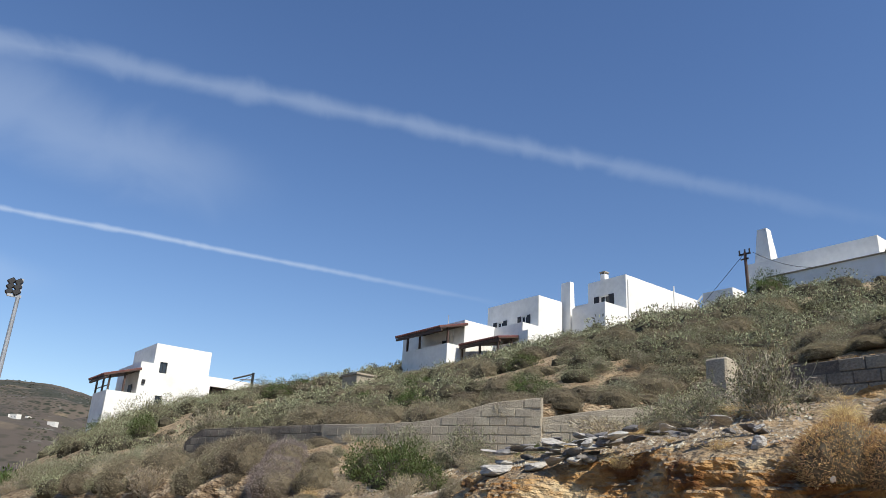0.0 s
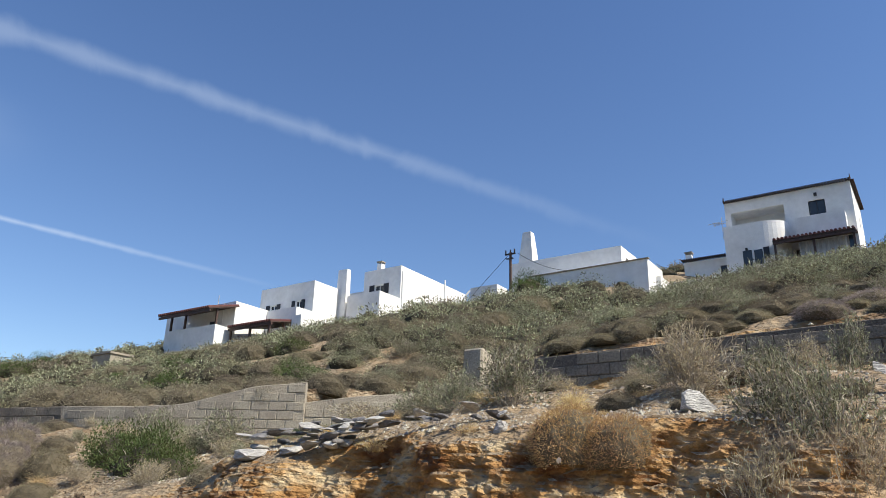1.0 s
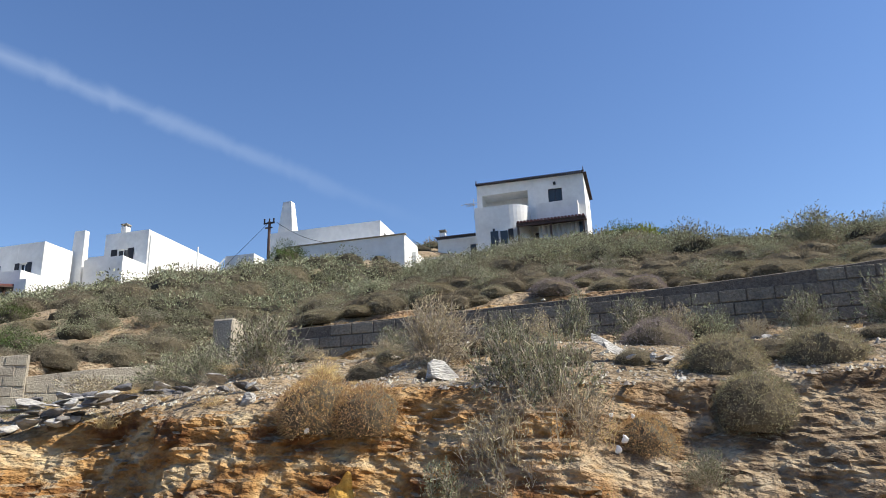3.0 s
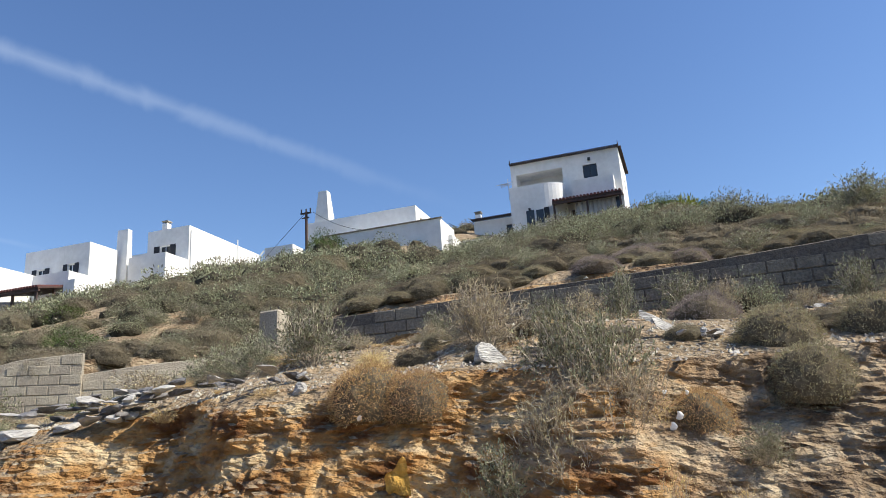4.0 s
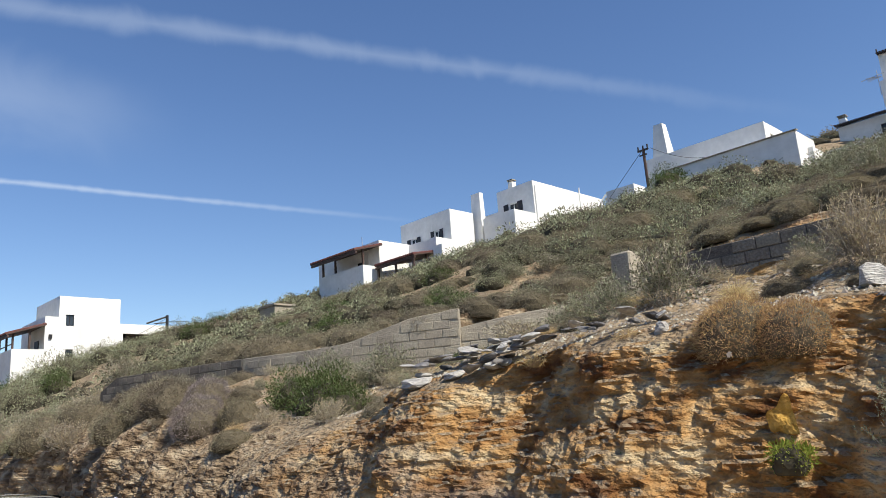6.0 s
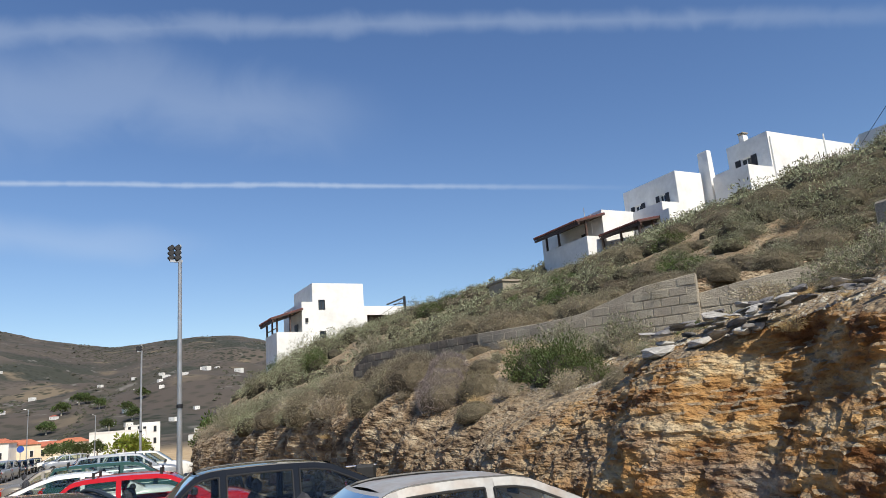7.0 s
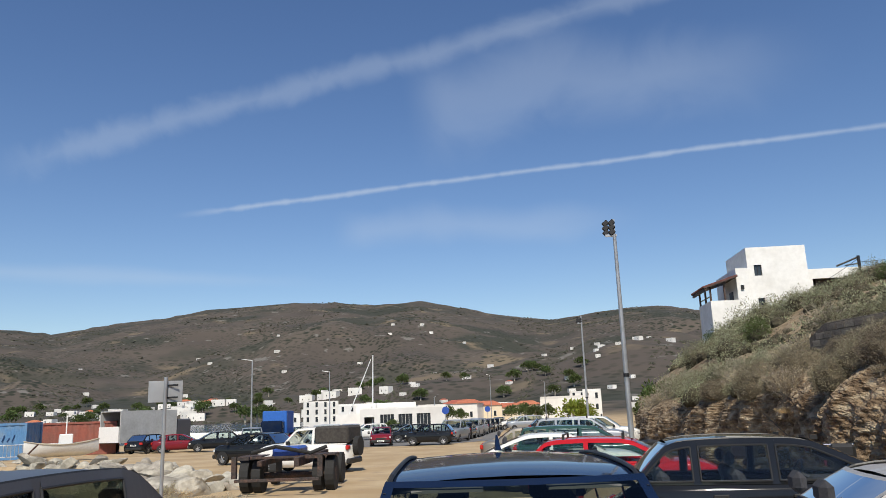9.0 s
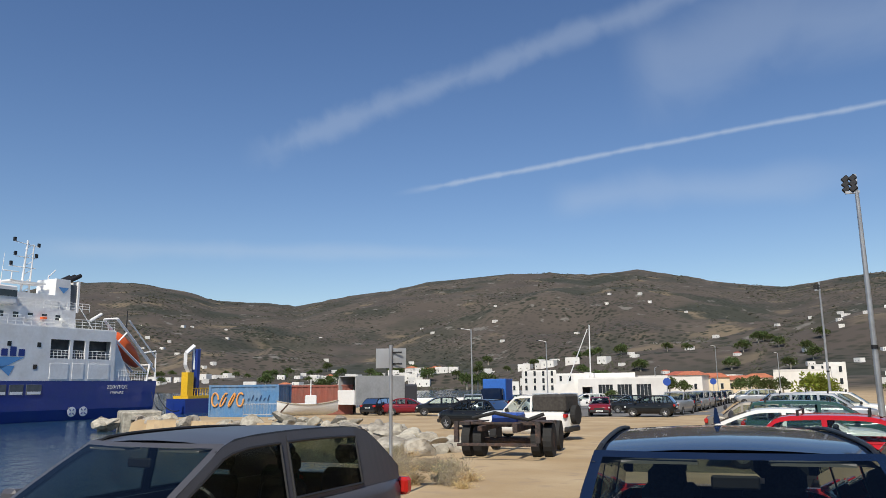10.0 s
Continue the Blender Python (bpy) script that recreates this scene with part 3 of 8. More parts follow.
def tiled_porch(h, x0, x1, y0, y1, z_low, z_high, posts, z_post, rows=None):
    """A sloping clay-tile porch roof: low along x0, on dark posts, with its ribs of tiles."""
    roof = hpart("porch_roof", bmesh_slope(x0, x1, y0, y1, z_low, z_high, 0.10), DARKWOOD, h, "porch roof of clay tiles on dark beams")
    bm = bmesh.new()
    n = int((y1 - y0) / 0.24)
    for k in range(n):
        y = y0 + (k + 0.5) * (y1 - y0) / n
        tube(bm, (x0 - 0.06, y, z_low + 0.13), (x1, y, z_high + 0.13), 0.095, 0.095, 7)
    hpart("tiles", bm, TILE, roof, "weathered red-brown clay tiles")
    hpart("beam", boxes((x0 + 0.05, x0 + 0.2, y0, y1, z_low - 0.18, z_low - 0.02)), DARKWOOD, h)
    for px, py in posts:
        hpart("post", boxes((px - 0.07, px + 0.07, py - 0.07, py + 0.07, z_post, z_low + 0.02 + (z_high - z_low) * (px - x0) / (x1 - x0))), DARKWOOD, h)


def bmesh_slope(x0, x1, y0, y1, z0, z1, t):
    bm = bmesh.new()
    vs = box(bm, x0, x1, y0, y1, 0, t)
    for v in bm.verts:
        v.co.z += z0 + (z1 - z0) * (v.co.x - x0) / (x1 - x0)
    return bm


def chimney(h, x, y, z0, z1, w0, w1, cap=False):
    bm = bmesh.new()
    vs = box(bm, -1, 1, -1, 1, 0, 1)
    for v in bm.verts:
        s = w0 if v.co.z < 0.5 else w1
        v.co = Vector((x + v.co.x * s[0], y + v.co.y * s[1], z1 if v.co.z > 0.5 else z0))
    c = hpart("chimney", bm, WHITE, h)
    if cap:
        hpart("cap", boxes((x - w1[0] - 0.06, x + w1[0] + 0.06, y - w1[1] - 0.06, y + w1[1] + 0.06, z1 + 0.16, z1 + 0.24), *[(x + sx * w1[0] - 0.05 * (sx > 0), x + sx * w1[0] + 0.05 * (sx < 0), y + sy * w1[1] - 0.05 * (sy > 0), y + sy * w1[1] + 0.05 * (sy < 0), z1, z1 + 0.16) for sx in (-1, 1) for sy in (-1, 1)]), CONCRETE, c)


TILE_DARK = material("old_dark_tile", (0.035, 0.024, 0.022), 0.85, grain=0.3, scale=8, stain=(0.07, 0.045, 0.038), stain_scale=1.5)
HG = "white houses on the ridge"

# two-storey house with the round balcony
h = thing("house", (53.7, 3.0, 17.0), "white two-storey house with a rounded balcony and tiled eaves", "house", HG)
block_of(h, 53.7, 59.9, 3.0, 11.3, 15.5, 23.85, [(4.68, 5.74, 21.8, 22.86), (7.3, 10.9, 21.0, 22.98), (4.0, 7.0, 17.6, 19.5)], [(57.0, 57.5, 21.5, 22.5)], 0.1, room=False)
# same dark sheet, kept clear of the loggia, for the unlit rooms
hpart("floor", boxes((54.6, 54.7, 3.3, 7.0, 15.5, 23.2)), DARKWOOD, h, "upright dark panel standing in for the unlit room behind the windows")
window(h, "x", 53.7, 4.68, 5.74, 21.8, 22.86)
window(h, "y", 3.002, 57.0, 57.5, 21.5, 22.5, bars=0)
hpart("loggia", boxes((55.3, 55.45, 7.05, 11.04, 20.8, 23.2), (53.95, 55.3, 7.05, 7.3, 20.8, 23.2), (53.95, 55.3, 10.9, 11.04, 20.8, 23.2), (53.95, 55.3, 7.3, 10.9, 22.98, 23.2), (53.95, 55.3, 7.3, 10.9, 20.8, 21.0)), WHITE, h)
hpart("door", boxes((55.26, 55.298, 8.0, 9.3, 21.0, 22.45)), SHUTTER, h, "dark balcony door")
bm = bmesh.new()
plan = [(53.7, 11.25), (52.4, 11.25), (52.4, 8.9)] + [(53.7 - 1.3 * math.cos(radians(a)), 8.9 - 1.75 * math.sin(radians(a))) for a in range(10, 91, 10)]
lo = [bm.verts.new((x, y, 15.5)) for x, y in plan]
hi = [bm.verts.new((x, y, 21.52)) for x, y in plan]
for k in range(len(plan)):
    bm.faces.new((lo[k], lo[(k + 1) % len(plan)], hi[(k + 1) % len(plan)], hi[k]))
bm.faces.new(hi)
bmesh.ops.recalc_face_normals(bm, faces=bm.faces)
hpart("round_balcony", bm, WHITE, h)
for y0, y1, z0, z1 in ((9.5, 10.1, 16.9, 19.5), (8.8, 9.35, 18.4, 19.45)):
    hpart("frame", boxes((52.34, 52.398, y0 - 0.06, y1 + 0.06, z0 - 0.06, z1 + 0.06)), FRAME_WHITE, h)
    hpart("pane", boxes((52.31, 52.338, y0, y1, z0, z1)), GLASS_DARK, h)
hpart("shutter", boxes((52.28, 52.33, 8.36, 8.74, 18.7, 19.55)), SHUTTER, h, "dark open shutter")
hpart("balcony", boxes((52.5, 53.7, 3.5, 6.55, 20.0, 20.15), (52.5, 52.62, 3.5, 6.55, 20.15, 21.32), (52.62, 53.7, 3.5, 3.62, 20.15, 21.32), (52.62, 53.7, 6.43, 6.55, 20.15, 21.32)), WHITE, h, "white solid balcony parapet")
tiled_porch(h, 51.6, 53.7, 3.0, 8.0, 19.6, 20.0, [(51.8, 3.15), (51.8, 5.5), (51.8, 7.9)], 16.5)
bm = bmesh.new()
strip(bm, [[(52.4 + 0.07 * math.sin(k * 1.9), 3.5 + 0.1 * k, z) for z in (17.0, 19.5)] for k in range(31)])
hpart("curtain", bm, CURTAIN, h, "grey curtains behind the porch glazing")
hpart("glazing", boxes((52.36, 52.37, 3.2, 3.5, 17.0, 19.5)), GLASS_DARK, h).visible_shadow = False
tile_row(h, (53.75, 2.95, 23.88), (53.75, 11.35, 23.88), r=0.085)
tile_row(h, (59.9, 3.1, 23.88), (53.75, 3.1, 23.88), r=0.075)
hpart("roof_finial", rods(((53.6, 2.95, 23.9), (53.6, 2.95, 24.3), 0.06, 0.02)), TILE_DARK, h)
hpart("roof_finial", rods(((53.6, 11.3, 23.9), (53.6, 11.3, 24.25), 0.07, 0.03)), TILE_DARK, h)
hpart("wall_lamp", boxes((53.55, 53.7, 5.1, 5.3, 23.15, 23.35)), IRON, h)
hpart("wall_lamp", boxes((52.25, 52.4, 9.75, 9.9, 19.5, 19.68)), IRON, h)
rows = [((52.9, 11.4, 20.8), (52.9, 11.4, 22.5), 0.025)]
rows += [((52.9, 11.1 + 0.09 * k, 22.0 + 0.02 * k), (52.9, 12.0 + 0.02 * k, 21.9 + 0.06 * k), 0.012) for k in range(6)]
hpart("aerial", rods(*rows, ((52.9, 11.0, 22.2), (52.9, 12.4, 22.1), 0.02), seg=5), STEEL, h, "television aerial on a short mast")
h = thing("house", (54.5, 11.4, 17.0), "low cream annex with a tiled edge and a round chimney", "house", HG)
block_of(h, 54.5, 58.5, 11.45, 14.8, 15.5, 20.0, [(11.7, 12.2, 18.4, 19.4)])
window(h, "x", 54.5, 11.7, 12.2, 18.4, 19.4, bars=0)
tile_row(h, (54.4, 11.45, 20.08), (54.4, 14.9, 20.08), r=0.08)
chimney(h, 55.0, 14.5, 20.0, 20.7, (0.25, 0.25), (0.22, 0.22), True)

# long low house with the tapered chimney
h = thing("house", (44.4, 16.0, 13.0), "long low white house with a tall tapered chimney", "house", HG)
block_of(h, 44.4, 52.0, 16.0, 24.2, 11.5, 18.5, (), [(45.2, 46.6, 17.2, 17.9)])
window(h, "y", 16.002, 45.2, 46.6, 17.2, 17.9, bars=2)
block_of(h, 41.6, 44.39, 13.4, 21.4, 11.5, 16.34)
hpart("coping", boxes((41.5, 41.75, 13.3, 21.4, 16.345, 16.40)), CONCRETE, h)
chimney(h, 45.3, 23.2, 18.0, 21.0, (0.55, 0.62), (0.28, 0.32))
hpart("low_wall", boxes((42.6, 44.0, 24.25, 26.4, 12, 16.6)), WHITE, h)
hpart("drain_pipe", rods(((42.5, 26.4, 16.4), (42.3, 26.7, 15.9), 0.06), ((42.3, 26.7, 15.9), (42.3, 26.7, 14.5), 0.06)), FRAME_WHITE, h)
hpart("garden_wall", boxes((46.0, 46.25, 9.0, 13.3, 12, 16.0), (43.0, 46.0, 13.1, 13.38, 12, 15.6)), WHITE, h)

# the pair of cubic houses
h = thing("house", (48.3, 36.9, 14.0), "white cubic house with dark shutters and a roof chimney", "house", HG)
block_of(h, 48.3, 58.8, 36.95, 41.0, 12.5, 21.62, [(38.75, 39.75, 19.0, 20.2)])
window(h, "x", 48.3, 38.75, 39.75, 19.0, 20.2, True)
block_of(h, 45.5, 48.29, 36.9, 40.35, 11.5, 18.66, (), (), 0.9)
chimney(h, 50.0, 40.55, 21.3, 22.75, (0.3, 0.28), (0.26, 0.24), True)
hpart("drain_pipe", rods(((55.0, 36.9, 16), (55.0, 36.9, 22.1), 0.06)), FRAME_WHITE, h)
hpart("drain_pipe", rods(((48.5, 36.88, 17), (48.5, 36.88, 21.2), 0.05)), FRAME_WHITE, h)
block_of(h, 49.5, 56.0, 41.02, 44.2, 12.5, 20.3)
block_of(h, 46.6, 49.4, 40.4, 43.6, 12.0, 17.5, [(41.3, 41.7, 16.2, 17.0)])
window(h, "x", 46.6, 41.3, 41.7, 16.2, 17.0, bars=0)
tiled_porch(h, 44.6, 46.5, 40.4, 43.0, 15.6, 16.0, [(44.8, 40.6)], 12.5)
hpart("aerial", rods(((50, 42, 20), (50, 42, 21.2), 0.03)), STEEL, h)
h = thing("house", (42.6, 41.4, 13.0), "white cubic house with two shuttered windows and a slab chimney", "house", HG)
block_of(h, 42.6, 46.5, 43.7, 47.6, 11.0, 19.4, [(45.55, 46.35, 16.75, 17.85), (43.75, 43.8, 16.75, 17.0)])
block_of(h, 42.6, 45.4, 41.4, 43.69, 11.0, 19.41, [(42.7, 43.4, 16.75, 17.9)])
window(h, "x", 42.6, 45.55, 46.35, 16.75, 17.85, True)
window(h, "x", 42.6, 42.7, 43.4, 16.75, 17.9, True)
block_of(h, 40.75, 42.59, 41.35, 47.5, 10.5, 16.76, (), (), 0.9)
chimney(h, 46.0, 41.3, 15.0, 21.2, (0.35, 0.62), (0.22, 0.5))
tiled_porch(h, 36.6, 40.6, 39.6, 44.2, 14.4, 15.2, [(36.8, 39.9), (36.8, 41.9), (36.8, 44.0), (38.2, 39.9)], 10.5)
hpart("wall", boxes((38.6, 40.7, 38.6, 39.55, 10.5, 15.3)), WHITE, h)

# house with the tiled balcony porch
h = thing("house", (37.5, 44.6, 11.0), "white house with a red-tiled balcony porch on dark posts", "house", HG)
block_of(h, 37.5, 41.5, 46.0, 53.0, 9.5, 16.83, [(46.6, 47.6, 14.3, 15.5), (50.2, 51.0, 13.4, 15.3)])
window(h, "x", 37.5, 46.6, 47.6, 14.3, 15.5)
window(h, "x", 37.5, 50.2, 51.0, 13.4, 15.3, bars=0)
block_of(h, 37.52, 41.4, 44.65, 45.98, 9.5, 16.84)
block_of(h, 35.6, 37.49, 44.4, 50.1, 9.0, 14.57, (), (), 0.95)
tiled_porch(h, 34.7, 37.5, 44.2, 50.2, 15.55, 16.3, [(35.7, 44.5), (35.7, 48.1), (35.7, 49.8)], 14.4)
hpart("aerial", rods(((38.5, 48, 16.5), (38.5, 48, 18.0), 0.03)), STEEL, h)

# tower house at the end of the ridge
h = thing("house", (20.4, 65.9, 6.0), "white tower house with a tiled corner balcony", "house", HG)
block_of(h, 20.4, 25.4, 65.9, 72.0, 4.0, 14.86, (), [(20.95, 21.6, 12.35, 13.3), (21.0, 21.6, 9.6, 10.4), (23.5, 24.0, 8, 8.7)])
for a in ((20.95, 21.6, 12.35, 13.3), (21.0, 21.6, 9.6, 10.4)):
    window(h, "y", 65.902, *a)
block_of(h, 19.3, 20.39, 65.7, 72.0, 4.0, 13.05)
block_of(h, 16.9, 19.29, 65.5, 69.6, 4.0, 10.3, (), (), 1.0)
tiled_porch(h, 16.4, 19.3, 65.2, 69.8, 11.35, 12.25, [(17.0, 65.7), (17.0, 67.4), (17.0, 69.4), (18.2, 65.7)], 10.2)
hpart("rail", boxes((17.0, 17.06, 65.6, 69.5, 10.7, 10.78), (17.06, 19.2, 65.55, 65.61, 10.2, 10.3)), DARKWOOD, h)
hpart("door", boxes((19.22, 19.28, 67.0, 68.0, 9.0, 11.2)), SHUTTER, h)
hpart("wall_lamp", boxes((19.6, 19.85, 65.55, 65.7, 11.2, 11.55)), IRON, h)
block_of(h, 25.42, 31.5, 66.2, 72.0, 4.0, 12.75, (), [(25.8, 31.0, 9.0, 11.9)])
# dark sheet set back in the opening, standing in for the porch's shade
hpart("porch_shade", boxes((25.5, 31.4, 67.6, 67.7, 5, 12)), DARKWOOD, h)

# sheds, posts and cables between the houses
h = thing("shed", (25.5, 42.0, 8.0), "small grey block shed at the edge of the brush", "shed")
hpart("wall", boxes((25.8, 27.2, 41.4, 43.2, 6.5, 10.3), bevel=0.02), CONCRETE, h)
hpart("roof", boxes((25.7, 27.3, 41.3, 43.3, 10.3, 10.42)), CONCRETE, h)


def cable(name, a, b, sag, label, r=0.02):
    c = bpy.data.curves.new(name, "CURVE")
    c.dimensions = "3D"
    c.bevel_depth = r
    c.bevel_resolution = 1
    s = c.splines.new("POLY")
    s.points.add(14)
    a, b = Vector(a), Vector(b)
    for k in range(15):
        u = k / 14
        p = a.lerp(b, u) - Vector((0, 0, sag * 4 * u * (1 - u)))
        s.points[k].co = (*p, 1)
    c.materials.append(IRON)
    return tagged(new(name, c), label, "cable")


h = thing("utility_pole", (40.6, 22.1, 13.0), "dark wooden utility pole with insulators and stay wire", "utility pole")
hpart("shaft", rods(((40.6, 22.1, 12.5), (40.6, 22.1, 17.9), 0.11, 0.09)), DARKWOOD, h)
hpart("crossarm", boxes((40.55, 40.65, 21.75, 22.5, 17.76, 17.85), (40.55, 40.65, 21.9, 22.4, 17.46, 17.53)), IRON, h)
for dy in (-0.3, 0.0, 0.35):
    hpart("insulator", rods(((40.6, 22.1 + dy, 17.87), (40.6, 22.1 + dy, 18.1), 0.05)), IRON, h)
cable("stay_wire", (40.6, 22.2, 17.8), (40.4, 25.0, 15.2), 0.0, "thin steel stay wire of the utility pole", 0.014)
cable("overhead_cable", (40.6, 21.6, 17.8), (44.5, 19.0, 17.3), 0.4, "black overhead cable running to the roof", 0.016)
cable("overhead_cable", (43.0, 13.3, 16.4), (54.4, 12.0, 18.5), 0.6, "black overhead cable between the houses", 0.014)
h = thing("utility_pole", (27.0, 60.0, 7.0), "dark metal post carrying cables above the brush", "utility pole")
hpart("shaft", rods(((27.0, 60.0, 6.0), (27.0, 60.0, 12.6), 0.14, 0.12)), IRON, h)
hpart("crossarm", rods(((27.0, 60.0, 12.5), (25.4, 60.3, 11.9), 0.07), ((27.0, 60.0, 12.0), (26.0, 60.2, 11.9), 0.05)), IRON, h)
cable("overhead_cable", (27.0, 60.0, 12.1), (34.6, 52.0, 13.6), 0.7, "black overhead cable above the brush", 0.016)
cable("overhead_cable", (27.0, 60.0, 12.4), (21.0, 66.0, 9.5), 0.5, "black overhead cable above the brush", 0.016)
# ---- cars ----
def glass_material(name, tint, rough=0.02):
    m = bpy.data.materials.new(name)
    m.use_nodes = True
    n, l = m.node_tree.nodes, m.node_tree.links
    n.remove(n["Principled BSDF"])
    tr = n.new("ShaderNodeBsdfTransparent")
    tr.inputs[0].default_value = (*tint, 1)
    gl = n.new("ShaderNodeBsdfGlossy")
    gl.inputs["Roughness"].default_value = rough
    fr = n.new("ShaderNodeFresnel")
    fr.inputs[0].default_value = 1.5
    mx = n.new("ShaderNodeMixShader")
    l.new(fr.outputs[0], mx.inputs[0])
    l.new(tr.outputs[0], mx.inputs[1])
    l.new(gl.outputs[0], mx.inputs[2])
    l.new(mx.outputs[0], n["Material Output"].inputs[0])
    return m


CAR_GLASS = glass_material("car_glass", (0.70, 0.77, 0.75))
TINTED_GLASS = glass_material("tinted_glass", (0.34, 0.40, 0.38))
INTERIOR = material("car_interior", (0.025, 0.025, 0.028), 0.8, grain=0.2, scale=30)
SEAT = material("seat_cloth", (0.035, 0.035, 0.04), 0.9, grain=0.3, scale=60)
HEADLINER = material("headliner", (0.16, 0.16, 0.155), 0.9)
BLACK_TRIM = material("black_trim", (0.02, 0.02, 0.02), 0.5, grain=0.1, scale=20)
CHROME = material("bright_trim", (0.7, 0.7, 0.7), 0.2, 0.9)
RIM = material("alloy_rim", (0.45, 0.45, 0.46), 0.35, 0.8)
LAMP_RED = material("red_lamp", (0.45, 0.02, 0.015), 0.15, coat=0.5)
LAMP_CLEAR = material("clear_lamp", (0.7, 0.7, 0.7), 0.1, 0.3, coat=0.5)
PLATE = material("number_plate", (0.75, 0.75, 0.72), 0.5)
PLATE_INK = material("plate_bar", (0.03, 0.03, 0.05), 0.6)


def paint(name, c, rough=0.28, metal=0.0, worn=False):
    if worn:
        return material(name, c, 0.5, metal, grain=0.1, scale=20, stain=(0.28, 0.20, 0.14), stain_scale=3, stain_amount=0.6)
    return material(name, c, rough, metal, grain=0.04, scale=60, stain=tuple(0.85 * v + 0.012 for v in c), stain_scale=2, stain_amount=0.35, spec=0.35)


WHEEL_MESH = {}


def wheel(parent, x, y, r, side):
    w = new("wheel")
    w.parent = parent
    w.location = (x, y, r)
    if r not in WHEEL_MESH:
        bm = bmesh.new()
        prof = [(0.62, -0.09), (0.95, -0.10), (1.0, -0.06), (1.0, 0.06), (0.95, 0.10), (0.62, 0.09)]
        N = 20
        rows = [[(r * a * math.cos(math.tau * k / N), d, r * a * math.sin(math.tau * k / N)) for a, d in prof] for k in range(N + 1)]
        strip(bm, rows)
        bmesh.ops.remove_doubles(bm, verts=bm.verts, dist=1e-5)
        bmesh.ops.recalc_face_normals(bm, faces=bm.faces)
        tyre = bpy.data.meshes.new("tyre")
        bm.to_mesh(tyre)
        bm.free()
        tyre.materials.append(RUBBER)
        bm = bmesh.new()
        for s in (-0.075, 0.075):
            c = bmesh.ops.create_cone(bm, cap_ends=True, segments=18, radius1=r * 0.62, radius2=r * 0.58, depth=0.02)["verts"]
            for v in c:
                v.co = Vector((v.co.x, s + v.co.z, v.co.y))
            for k in range(5):
                a = math.tau * k / 5
                tube(bm, (0, s * 1.12, 0), (r * 0.55 * math.cos(a), s * 1.12, r * 0.55 * math.sin(a)), 0.03, 0.035, 6)
        rim = bpy.data.meshes.new("rim")
        bm.to_mesh(rim)
        bm.free()
        rim.materials.append(RIM)
        WHEEL_MESH[r] = (tyre, rim)
    for name, me in zip(("tyre", "rim"), WHEEL_MESH[r]):
        o = new(name, me)
        o.parent = w


